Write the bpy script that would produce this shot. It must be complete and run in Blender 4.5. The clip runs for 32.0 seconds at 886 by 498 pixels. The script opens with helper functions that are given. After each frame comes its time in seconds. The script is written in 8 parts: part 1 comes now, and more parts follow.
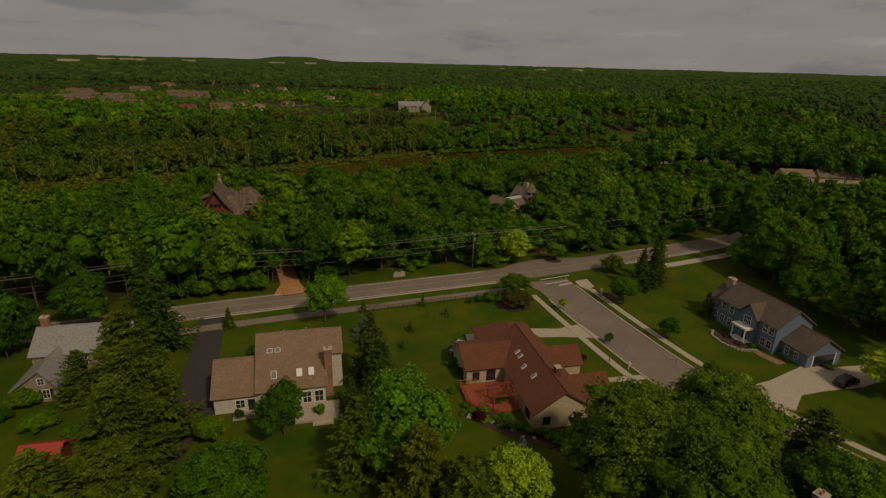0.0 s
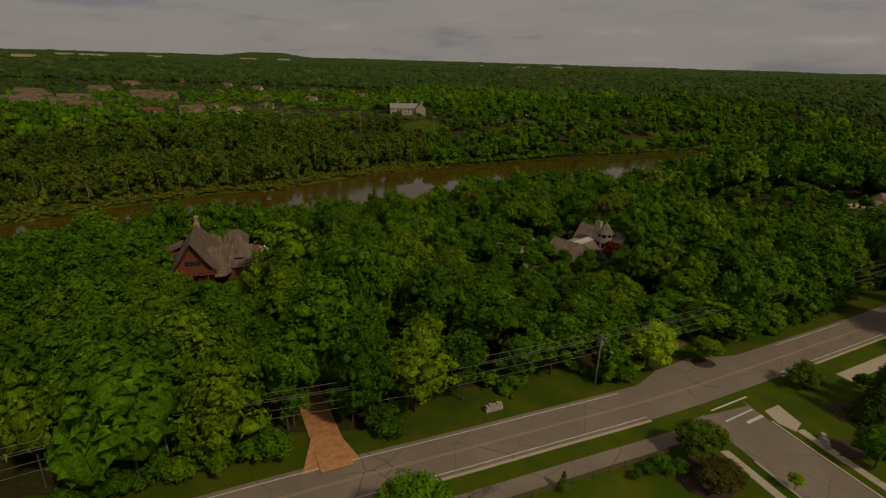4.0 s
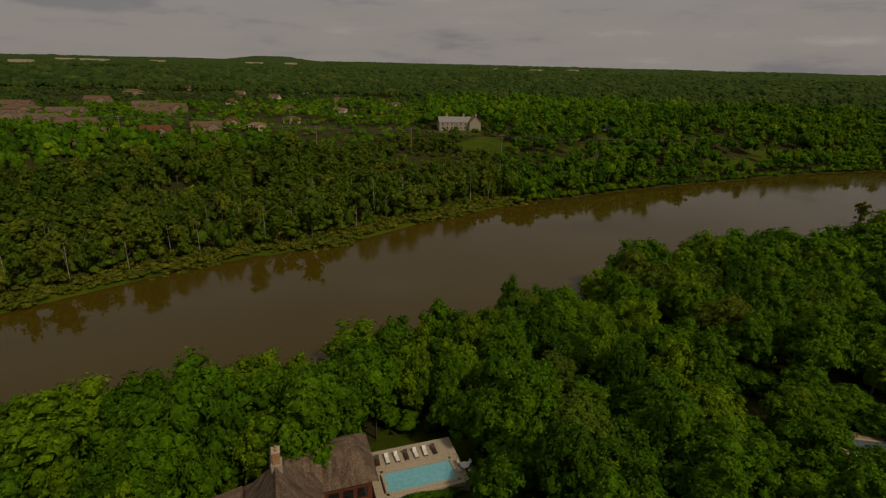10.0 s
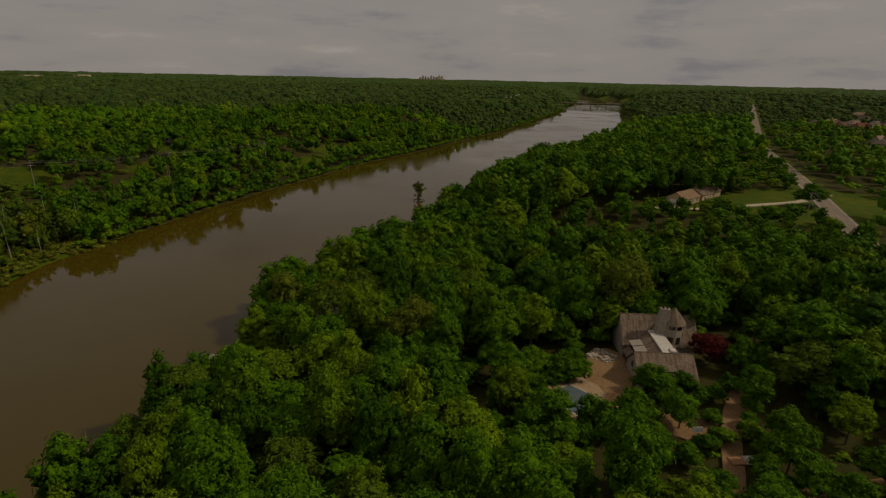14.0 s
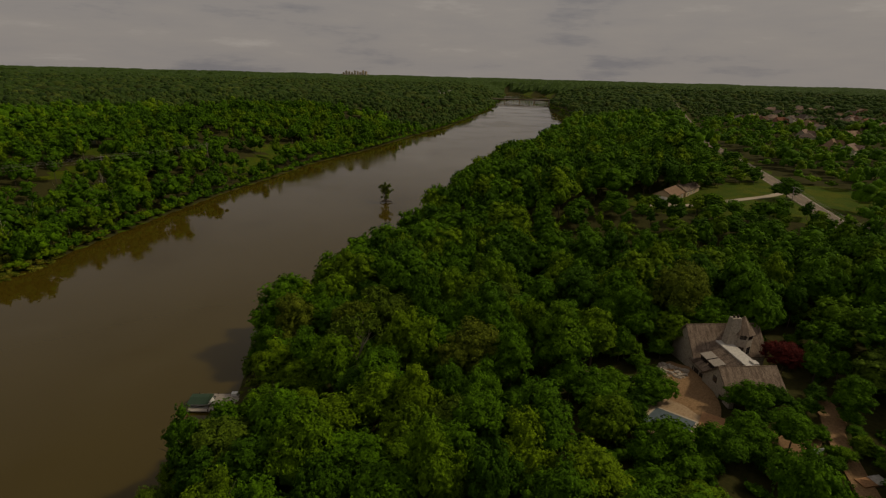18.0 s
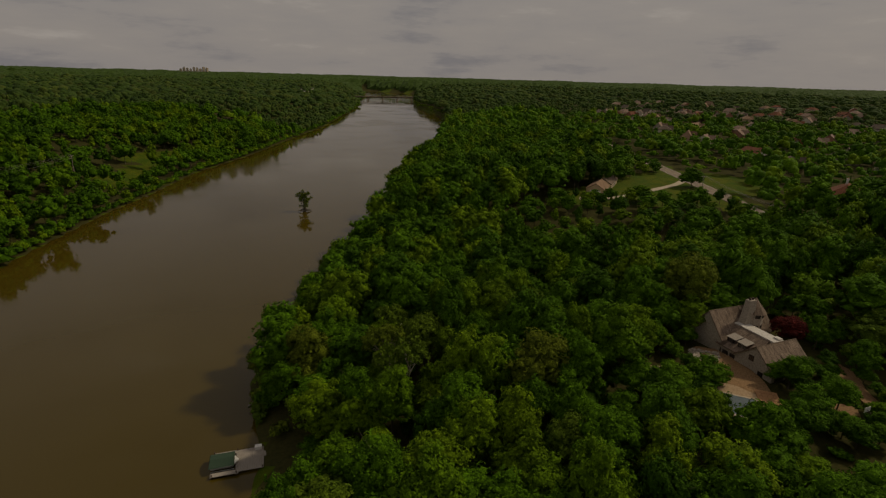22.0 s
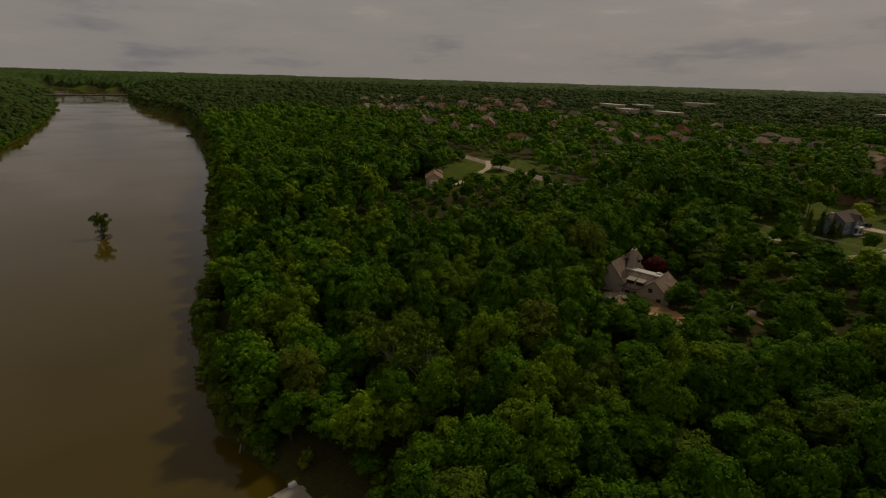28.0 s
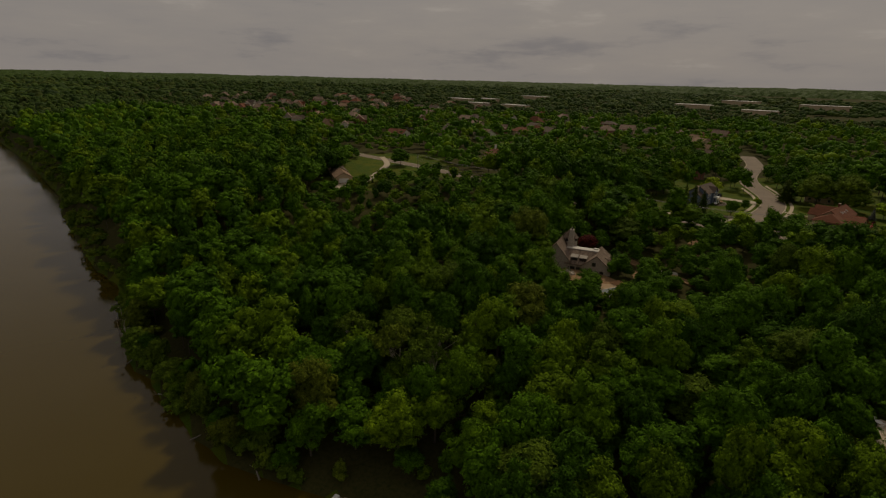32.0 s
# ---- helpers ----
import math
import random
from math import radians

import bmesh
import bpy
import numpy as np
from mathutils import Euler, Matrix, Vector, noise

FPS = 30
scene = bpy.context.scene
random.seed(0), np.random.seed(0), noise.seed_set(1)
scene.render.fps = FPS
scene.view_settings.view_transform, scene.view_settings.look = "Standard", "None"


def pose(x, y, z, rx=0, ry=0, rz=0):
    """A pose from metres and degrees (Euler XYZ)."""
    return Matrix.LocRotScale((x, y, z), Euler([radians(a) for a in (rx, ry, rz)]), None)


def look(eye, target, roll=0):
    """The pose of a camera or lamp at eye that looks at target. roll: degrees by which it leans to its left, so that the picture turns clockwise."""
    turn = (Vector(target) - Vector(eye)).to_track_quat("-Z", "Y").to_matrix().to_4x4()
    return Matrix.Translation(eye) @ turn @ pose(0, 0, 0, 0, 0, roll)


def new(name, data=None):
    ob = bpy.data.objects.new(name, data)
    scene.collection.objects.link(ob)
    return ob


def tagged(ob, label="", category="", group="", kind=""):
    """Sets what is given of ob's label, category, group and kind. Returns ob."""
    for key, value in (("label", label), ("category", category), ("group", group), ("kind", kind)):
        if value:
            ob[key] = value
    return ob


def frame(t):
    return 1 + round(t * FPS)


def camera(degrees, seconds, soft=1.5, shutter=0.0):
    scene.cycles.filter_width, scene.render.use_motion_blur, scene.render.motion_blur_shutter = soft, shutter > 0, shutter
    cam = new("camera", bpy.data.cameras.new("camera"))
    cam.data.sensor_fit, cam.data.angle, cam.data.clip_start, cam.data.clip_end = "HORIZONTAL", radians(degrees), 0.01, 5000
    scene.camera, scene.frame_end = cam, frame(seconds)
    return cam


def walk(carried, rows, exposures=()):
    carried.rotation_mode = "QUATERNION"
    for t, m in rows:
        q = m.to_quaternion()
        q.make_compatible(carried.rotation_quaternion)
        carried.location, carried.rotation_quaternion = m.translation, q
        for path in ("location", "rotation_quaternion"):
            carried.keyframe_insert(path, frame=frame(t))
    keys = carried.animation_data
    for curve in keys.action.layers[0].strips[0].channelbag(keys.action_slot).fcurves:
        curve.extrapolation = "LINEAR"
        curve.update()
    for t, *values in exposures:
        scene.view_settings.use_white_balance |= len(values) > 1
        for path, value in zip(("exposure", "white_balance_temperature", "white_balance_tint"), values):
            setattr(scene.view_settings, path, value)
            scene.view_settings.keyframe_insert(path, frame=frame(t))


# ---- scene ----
cam = camera(80.0, 32.0, soft=1.25)
PATH = [
    (0, (1.18, 2.24, 50.76), (0.25, 96.52, 17.45), 1.49),
    (0.5, (0.88, 5.77, 50.84), (0.71, 100.04, 17.46), 1.39),
    (1, (1.02, 10.88, 51.01), (1.40, 105.12, 17.54), 1.26),
    (1.5, (1.12, 16.98, 51.21), (2.08, 111.17, 17.66), 1.21),
    (2, (-0.52, 23.92, 51.36), (0.94, 118.14, 17.89), 1.29),
    (2.5, (-4.01, 30.85, 51.57), (-2.10, 125.05, 18.07), 1.38),
    (3, (-9.15, 38.32, 51.87), (-6.16, 132.45, 18.26), 1.48),
    (3.5, (-15.41, 46.25, 52.12), (-11.89, 140.33, 18.41), 1.62),
    (4, (-22.53, 54.46, 52.23), (-18.82, 148.51, 18.46), 1.72),
    (4.5, (-29.65, 63.63, 52.31), (-25.85, 157.67, 18.51), 1.74),
    (6.5, (-49.57, 108.17, 52.80), (-46.54, 202.35, 19.30), 1.49),
    (7, (-55.10, 119.49, 52.93), (-51.97, 213.68, 19.47), 1.52),
    (7.5, (-60.63, 130.36, 52.92), (-57.38, 224.53, 19.44), 1.52),
    (8, (-62.48, 133.99, 52.86), (-59.18, 228.18, 19.44), 1.48),
    (8.5, (-64.13, 137.48, 52.90), (-60.89, 231.69, 19.51), 1.44),
    (9, (-65.99, 140.91, 53.00), (-62.61, 235.10, 19.58), 1.46),
    (9.5, (-67.72, 144.44, 53.07), (-64.32, 238.64, 19.68), 1.48),
    (10, (-69.34, 147.81, 53.15), (-66.06, 242.02, 19.78), 1.42),
    (10.5, (-70.83, 151.23, 53.23), (-65.11, 245.37, 19.99), 1.33),
    (11, (-72.26, 154.90, 53.20), (-58.92, 248.34, 20.15), 1.31),
    (11.5, (-73.78, 159.10, 53.02), (-46.88, 249.72, 20.39), 1.39),
    (12, (-75.34, 162.87, 52.92), (-35.44, 248.76, 20.82), 1.45),
    (12.5, (-76.46, 166.52, 52.95), (-26.52, 247.11, 21.14), 1.42),
    (13, (-77.49, 170.34, 52.93), (-18.78, 244.97, 21.57), 1.35),
    (13.5, (-77.84, 173.39, 52.89), (-11.86, 241.79, 21.78), 1.29),
    (14, (-78.22, 175.84, 52.82), (-7.21, 239.13, 21.95), 1.27),
    (14.5, (-78.64, 178.43, 52.70), (-5.84, 239.62, 21.79), 1.28),
    (16.5, (-80.90, 192.30, 52.33), (-4.34, 248.60, 21.21), 1.25),
    (17, (-82.00, 196.52, 52.34), (-4.43, 251.39, 21.16), 1.37),
    (17.5, (-83.26, 200.92, 52.39), (-4.78, 254.45, 21.15), 1.48),
    (18, (-84.55, 205.13, 52.47), (-5.35, 257.54, 21.16), 1.57),
    (18.5, (-86.10, 209.46, 52.57), (-6.27, 260.84, 21.17), 1.65),
    (19, (-87.74, 213.92, 52.73), (-6.83, 263.61, 21.36), 1.70),
    (19.5, (-89.42, 218.56, 52.96), (-6.20, 264.28, 21.58), 1.70),
    (20, (-91.13, 223.32, 53.24), (-5.49, 264.39, 21.96), 1.65),
    (20.5, (-92.66, 228.01, 53.44), (-5.60, 265.96, 22.15), 1.64),
    (21, (-94.13, 233.02, 53.50), (-5.79, 268.04, 22.35), 1.67),
    (21.5, (-95.43, 237.82, 53.50), (-6.05, 270.04, 22.29), 1.66),
    (22, (-96.74, 242.38, 53.52), (-6.33, 271.64, 22.37), 1.63),
    (22.5, (-98.53, 246.93, 53.61), (-7.28, 273.43, 22.45), 1.62),
    (23, (-100.03, 251.42, 53.72), (-7.94, 274.93, 22.63), 1.61),
    (23.5, (-101.41, 255.85, 53.78), (-8.34, 275.30, 22.80), 1.61),
    (24, (-102.55, 260.15, 53.81), (-8.60, 275.13, 22.99), 1.63),
    (24.5, (-103.53, 264.80, 53.82), (-8.80, 273.74, 23.07), 1.66),
    (25, (-104.64, 269.22, 53.89), (-9.48, 272.24, 23.30), 1.65),
    (25.5, (-105.49, 273.55, 54.11), (-10.32, 272.41, 23.43), 1.56),
    (27.5, (-108.09, 290.62, 54.41), (-13.98, 276.65, 23.61), 1.67),
    (28, (-107.80, 294.99, 54.42), (-14.34, 277.20, 23.63), 1.69),
    (28.5, (-107.46, 299.22, 54.44), (-14.70, 278.11, 23.61), 1.70),
    (29, (-106.82, 303.60, 54.47), (-14.94, 279.06, 23.55), 1.74),
    (29.5, (-105.88, 308.15, 54.45), (-15.07, 279.96, 23.50), 1.83),
    (30, (-104.73, 312.50, 54.34), (-15.08, 280.84, 23.33), 1.91),
    (30.5, (-103.52, 316.84, 54.11), (-15.14, 281.73, 23.17), 1.95),
    (31, (-102.12, 321.04, 53.91), (-15.22, 282.32, 23.09), 1.90),
    (31.5, (-100.86, 324.79, 53.90), (-15.11, 283.61, 23.07), 1.75),
    (32, (-100.10, 327.21, 54.00), (-15.81, 283.08, 23.20), 1.50),
]
walk(cam, [(t, look(e, a, r)) for t, e, a, r in PATH], exposures=[(0, -1.78, 7400, 12), (5, -1.74, 7400, 12), (8, -1.68, 7400, 12), (13, -1.73, 7400, 12), (20, -1.75, 7400, 12), (25, -1.79, 7400, 12), (32, -1.82, 7400, 12)])

# ---- daylight: hazy overcast with a soft sun from the east ----
SUN_EL, SUN_AZ = radians(46), radians(140)
sun = new("sun", bpy.data.lights.new("sun", "SUN"))
sun.data.energy, sun.data.angle, sun.data.color = 4.9, radians(4.5), (1.0, 0.92, 0.74)
sun.matrix_world = look((0, 0, 0), (-math.sin(SUN_AZ) * math.cos(SUN_EL), -math.cos(SUN_AZ) * math.cos(SUN_EL), -math.sin(SUN_EL)))


class Nodes:
    """A small helper for node trees."""

    def __init__(self, tree):
        self.t = tree
        self.n = tree.nodes
        self.n.clear()

    def add(self, kind, **kw):
        node = self.n.new(kind)
        for k, v in kw.items():
            if k in node.inputs:
                node.inputs[k].default_value = v
        return node

    def link(self, a, b):
        self.t.links.new(a, b)

    def ramp(self, fac, stops):
        r = self.n.new("ShaderNodeValToRGB")
        e = r.color_ramp.elements
        while len(e) < len(stops):
            e.new(0.5)
        for el, (p, c) in zip(e, stops):
            el.position, el.color = p, (*c, 1) if len(c) == 3 else c
        self.link(fac, r.inputs[0])
        return r.outputs[0]

    def mix(self, fac, a, b, mode="MIX"):
        m = self.n.new("ShaderNodeMix")
        m.data_type, m.blend_type = "RGBA", mode
        for i, v in ((0, fac), (6, a), (7, b)):
            if isinstance(v, (int, float)):
                m.inputs[i].default_value = v
            elif isinstance(v, tuple):
                m.inputs[i].default_value = (*v, 1)
            else:
                self.link(v, m.inputs[i])
        return m.outputs[2]

    def noise(self, vec, scale, detail=3.0, rough=0.55, out=0):
        n = self.add("ShaderNodeTexNoise", Scale=scale, Detail=detail, Roughness=rough)
        if vec is not None:
            self.link(vec, n.inputs["Vector"])
        return n.outputs[out]


world = bpy.data.worlds.new("sky")
scene.world = world
world.use_nodes = True
w = Nodes(world.node_tree)
sky = w.n.new("ShaderNodeTexSky")
sky.sky_type, sky.sun_disc, sky.sun_elevation, sky.sun_rotation = "NISHITA", False, SUN_EL, SUN_AZ
sky.dust_density = 4.0
coord = w.n.new("ShaderNodeTexCoord")
stretch = w.add("ShaderNodeMapping")
stretch.inputs["Scale"].default_value = (2.2, 2.2, 11.0)
w.link(coord.outputs["Generated"], stretch.inputs["Vector"])
cloud = w.noise(stretch.outputs[0], 1.9, 6.0, 0.58)
# cloud deck: warm grey with darker bellies and a few bright rifts
deck = w.ramp(cloud, [(0.33, (6.0, 6.1, 6.8)), (0.44, (8.1, 7.95, 8.2)), (0.60, (8.7, 8.45, 8.5)), (0.72, (10.8, 10.5, 10.4))])
thin = w.mix(0.88, sky.outputs[0], deck)
bg = w.add("ShaderNodeBackground", Strength=0.1)
w.link(thin, bg.inputs["Color"])
outw = w.n.new("ShaderNodeOutputWorld")
w.link(bg.outputs[0], outw.inputs["Surface"])

# ---- materials ----


def material(name, build, rough=0.8, metal=0.0, spec=0.3):
    """build(nodes, coords) gives the colour socket or tuple and, if wanted, (height socket, distance)."""
    m = bpy.data.materials.new(name)
    m.use_nodes = True
    k = Nodes(m.node_tree)
    b = k.add("ShaderNodeBsdfPrincipled", Roughness=rough, Metallic=metal)
    b.inputs["Specular IOR Level"].default_value = spec
    o = k.n.new("ShaderNodeOutputMaterial")
    k.link(b.outputs[0], o.inputs["Surface"])
    g = k.n.new("ShaderNodeNewGeometry")
    res = build(k, g.outputs["Position"], b)
    col, bump = res if isinstance(res, list) else (res, None)
    if isinstance(col, tuple):
        b.inputs["Base Color"].default_value = (*col, 1)
    else:
        k.link(col, b.inputs["Base Color"])
    if bump:
        bp = k.add("ShaderNodeBump", Strength=bump[2] if len(bump) > 2 else 0.5, Distance=bump[1])
        k.link(bump[0], bp.inputs["Height"])
        k.link(bp.outputs[0], b.inputs["Normal"])
    return m


def two_scale(c1, c2, c3, big=0.25, small=6.0, bump=0.0, island=False):
    """Colour that varies at a large and a small scale, with stains."""
    def build(k, pos, b):
        n1 = k.noise(pos, big, 3)
        n2 = k.noise(pos, small, 4, 0.65)
        base = k.mix(n1, c1, c2)
        fac = k.ramp(n2, [(0.42, (0, 0, 0)), (0.68, (1, 1, 1))])
        col = k.mix(fac, base, c3)
        if island:
            g = k.n.new("ShaderNodeNewGeometry")
            col = k.mix(0.5, col, k.mix(g.outputs["Random Per Island"], c1, c3))
        return [col, (n2, bump)] if bump else col
    return build


def foliage(name, dark, mid, light, autumn=None, rough=0.75):
    """Leaves: a tint for every tree, one for every clump, and light that shines a little through."""
    m = bpy.data.materials.new(name)
    m.use_nodes = True
    k = Nodes(m.node_tree)
    g = k.n.new("ShaderNodeNewGeometry")
    oi = k.n.new("ShaderNodeObjectInfo")
    pos = g.outputs["Position"]
    # every tree has its own tint, and neighbouring ones drift together
    def attr(key):
        n = k.n.new("ShaderNodeAttribute")
        n.attribute_name = key
        return n.outputs["Fac"]
    def calc(op, a, b_):
        n = k.n.new("ShaderNodeMath")
        n.operation = op
        for i, v in enumerate((a, b_)):
            if isinstance(v, float):
                n.inputs[i].default_value = v
            else:
                k.link(v, n.inputs[i])
        return n.outputs[0]
    lone = calc("MULTIPLY", oi.outputs["Random"], calc("SUBTRACT", 1.0, attr("joined")))
    own = calc("ADD", attr("tint"), lone)
    stand = k.noise(pos, 0.022, 2.0, 0.5)
    fac = calc("ADD", calc("MULTIPLY", own, 0.74), calc("MULTIPLY", stand, 0.26))
    olive = tuple(v * q for v, q in zip(mid, (1.25, 0.97, 1.1)))
    base = k.ramp(fac, [(0.12, dark), (0.40, mid), (0.62, mid), (0.76, light), (0.86, olive)])
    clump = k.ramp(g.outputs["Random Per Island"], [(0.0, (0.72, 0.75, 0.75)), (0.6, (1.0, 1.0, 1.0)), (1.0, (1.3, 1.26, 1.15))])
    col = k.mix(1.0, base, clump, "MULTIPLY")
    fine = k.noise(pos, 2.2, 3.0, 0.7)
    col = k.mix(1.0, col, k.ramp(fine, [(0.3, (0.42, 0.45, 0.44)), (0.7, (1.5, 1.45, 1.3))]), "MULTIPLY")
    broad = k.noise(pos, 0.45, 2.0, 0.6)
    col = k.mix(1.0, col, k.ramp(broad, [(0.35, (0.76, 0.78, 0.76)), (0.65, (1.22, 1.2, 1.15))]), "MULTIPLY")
    b = k.add("ShaderNodeBsdfPrincipled", Roughness=rough)
    b.inputs["Specular IOR Level"].default_value = 0.06
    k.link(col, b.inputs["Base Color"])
    bp = k.add("ShaderNodeBump", Strength=0.9, Distance=0.35)
    k.link(fine, bp.inputs["Height"])
    k.link(bp.outputs[0], b.inputs["Normal"])
    tr = k.n.new("ShaderNodeBsdfTranslucent")
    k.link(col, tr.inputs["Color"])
    ms = k.add("ShaderNodeMixShader", Fac=0.07)
    k.link(b.outputs[0], ms.inputs[1])
    k.link(tr.outputs[0], ms.inputs[2])
    o = k.n.new("ShaderNodeOutputMaterial")
    k.link(ms.outputs[0], o.inputs["Surface"])
    return m


def grass_build(k, pos, b):
    n0 = k.noise(pos, 0.035, 3)
    n1 = k.noise(pos, 0.6, 4)
    n2 = k.noise(pos, 7.0, 3)
    n3 = k.noise(pos, 0.13, 4, 0.6)
    lawn = k.mix(k.ramp(n0, [(0.35, (0, 0, 0)), (0.65, (1, 1, 1))]), (0.031, 0.070, 0.003), (0.049, 0.086, 0.0035))
    lawn = k.mix(k.ramp(n3, [(0.40, (0, 0, 0)), (0.64, (0.8, 0.8, 0.8))]), lawn, (0.092, 0.104, 0.005))
    lawn = k.mix(k.ramp(n1, [(0.45, (0, 0, 0)), (0.75, (0.6, 0.6, 0.6))]), lawn, (0.062, 0.063, 0.005))
    lawn = k.mix(1.0, lawn, k.ramp(n2, [(0.3, (0.6, 0.62, 0.6)), (0.7, (1.3, 1.28, 1.2))]), "MULTIPLY")
    return [lawn, (n2, 0.08)]


def shingle_build(c1, c2, c3, course=0.16):
    def build(k, pos, b):
        tc = k.n.new("ShaderNodeTexCoord")
        br = k.add("ShaderNodeTexBrick", Scale=1.0)
        br.inputs["Brick Width"].default_value = 0.45
        br.inputs["Row Height"].default_value = course
        br.inputs["Mortar Size"].default_value = 0.012
        br.inputs["Color1"].default_value = (*c1, 1)
        br.inputs["Color2"].default_value = (*c2, 1)
        br.inputs["Mortar"].default_value = (*[v * 0.5 for v in c1], 1)
        k.link(tc.outputs["UV"], br.inputs["Vector"])
        n1 = k.noise(pos, 0.5, 4)
        n2 = k.noise(pos, 3.5, 4, 0.7)
        col = k.mix(k.ramp(n1, [(0.4, (0, 0, 0)), (0.7, (0.7, 0.7, 0.7))]), br.outputs[0], c3)
        col = k.mix(1.0, col, k.ramp(n2, [(0.3, (0.72, 0.72, 0.72)), (0.7, (1.22, 1.22, 1.22))]), "MULTIPLY")
        return [col, (n2, 0.03)]
    return build


def mottled(inner, pale):
    """Adds dark weather streaks and pale lichen blotches to a roof."""
    def build(k, pos, b):
        col, bump = inner(k, pos, b)
        tc = k.n.new("ShaderNodeTexCoord")
        mp_ = k.add("ShaderNodeMapping")
        mp_.inputs["Scale"].default_value = (1.3, 0.22, 1)
        k.link(tc.outputs["UV"], mp_.inputs["Vector"])
        streak = k.noise(mp_.outputs[0], 1.0, 5.0, 0.7)
        col = k.mix(1.0, col, k.ramp(streak, [(0.32, (0.42, 0.40, 0.38)), (0.58, (1.1, 1.1, 1.1))]), "MULTIPLY")
        spots = k.noise(pos, 1.6, 5.0, 0.75)
        col = k.mix(k.ramp(spots, [(0.60, (0, 0, 0)), (0.70, (0.55, 0.55, 0.55))]), col, pale)
        return [col, bump]
    return build


def brick_build(c1, c2, mortar, bw=0.22, bh=0.075):
    def build(k, pos, b):
        tc = k.n.new("ShaderNodeTexCoord")
        br = k.add("ShaderNodeTexBrick", Scale=1.0)
        br.inputs["Brick Width"].default_value, br.inputs["Row Height"].default_value = bw, bh
        br.inputs["Mortar Size"].default_value = 0.008
        for key, c in (("Color1", c1), ("Color2", c2), ("Mortar", mortar)):
            br.inputs[key].default_value = (*c, 1)
        k.link(tc.outputs["UV"], br.inputs["Vector"])
        n = k.noise(pos, 1.2, 4)
        col = k.mix(1.0, br.outputs[0], k.ramp(n, [(0.3, (0.75, 0.75, 0.75)), (0.7, (1.2, 1.2, 1.2))]), "MULTIPLY")
        return col
    return build


def asphalt_build(c1, c2):
    def build(k, pos, b):
        n1 = k.noise(pos, 0.12, 3)
        n2 = k.noise(pos, 9.0, 3, 0.7)
        v = k.n.new("ShaderNodeTexVoronoi")
        v.feature = "DISTANCE_TO_EDGE"
        v.inputs["Scale"].default_value = 0.16
        w2 = k.noise(pos, 0.5, 3, out=1)
        warp = k.mix(0.45, pos, w2, "ADD")
        k.link(warp, v.inputs["Vector"])
        crack = k.ramp(v.outputs["Distance"], [(0.0, (1, 1, 1)), (0.013, (0, 0, 0))])
        patchy = k.ramp(n1, [(0.38, (0, 0, 0)), (0.62, (1, 1, 1))])
        col = k.mix(n2, c1, c2)
        col = k.mix(k.mix(1.0, crack, patchy, "MULTIPLY"), col, (0.045, 0.042, 0.04))
        col = k.mix(1.0, col, k.ramp(n1, [(0.3, (0.86, 0.86, 0.86)), (0.7, (1.12, 1.11, 1.1))]), "MULTIPLY")
        return [col, (n2, 0.01)]
    return build


MAT = {}
MAT["leaf"] = foliage("deciduous_leaves", (0.031, 0.082, 0.004), (0.063, 0.150, 0.005), (0.124, 0.208, 0.007))
# distance haze and shade between far crowns are painted into this greyer leaf colour
MAT["leaf_far"] = foliage("haze_tinted_far_leaves", (0.026, 0.054, 0.012), (0.042, 0.076, 0.015), (0.066, 0.096, 0.019))
MAT["leaf_yellow"] = foliage("bright_green_leaves", (0.24, 0.37, 0.02), (0.27, 0.41, 0.022), (0.31, 0.44, 0.028))
MAT["leaf_bronze"] = foliage("bronze_leaves", (0.07, 0.065, 0.012), (0.09, 0.075, 0.014), (0.11, 0.085, 0.016))
MAT["leaf_red"] = foliage("dark_red_leaves", (0.055, 0.010, 0.010), (0.075, 0.012, 0.012), (0.09, 0.016, 0.014))
MAT["leaf_olive"] = foliage("olive_leaves", (0.066, 0.116, 0.010), (0.082, 0.136, 0.011), (0.108, 0.156, 0.013))
MAT["needles"] = foliage("spruce_needles", (0.066, 0.104, 0.006), (0.084, 0.126, 0.007), (0.105, 0.145, 0.008))
MAT["leaf_marsh"] = foliage("marsh_tree_leaves", (0.045, 0.088, 0.008), (0.072, 0.122, 0.010), (0.120, 0.152, 0.014))
MAT["needles_dark"] = foliage("dark_spruce_needles", (0.036, 0.066, 0.008), (0.046, 0.082, 0.009), (0.058, 0.096, 0.010))
MAT["leaf_reed"] = foliage("marsh_reeds", (0.085, 0.110, 0.012), (0.11, 0.130, 0.014), (0.14, 0.145, 0.02))
MAT["leaf_soft"] = foliage("soft_drooping_leaves", (0.078, 0.135, 0.007), (0.094, 0.155, 0.008), (0.112, 0.172, 0.010))
MAT["leaf_fresh"] = foliage("fresh_green_leaves", (0.086, 0.205, 0.007), (0.10, 0.23, 0.008), (0.12, 0.25, 0.009))
MAT["needles_blue"] = foliage("blue_spruce_needles", (0.10, 0.14, 0.12), (0.12, 0.16, 0.14), (0.13, 0.17, 0.15))
MAT["bark"] = material("grey_brown_bark", two_scale((0.09, 0.07, 0.05), (0.13, 0.11, 0.085), (0.06, 0.045, 0.035), 0.6, 8, 0.03), 0.95)
MAT["pale_bark"] = material("pale_bark", two_scale((0.42, 0.38, 0.30), (0.5, 0.46, 0.38), (0.25, 0.21, 0.15), 0.4, 4, 0.02), 0.9)
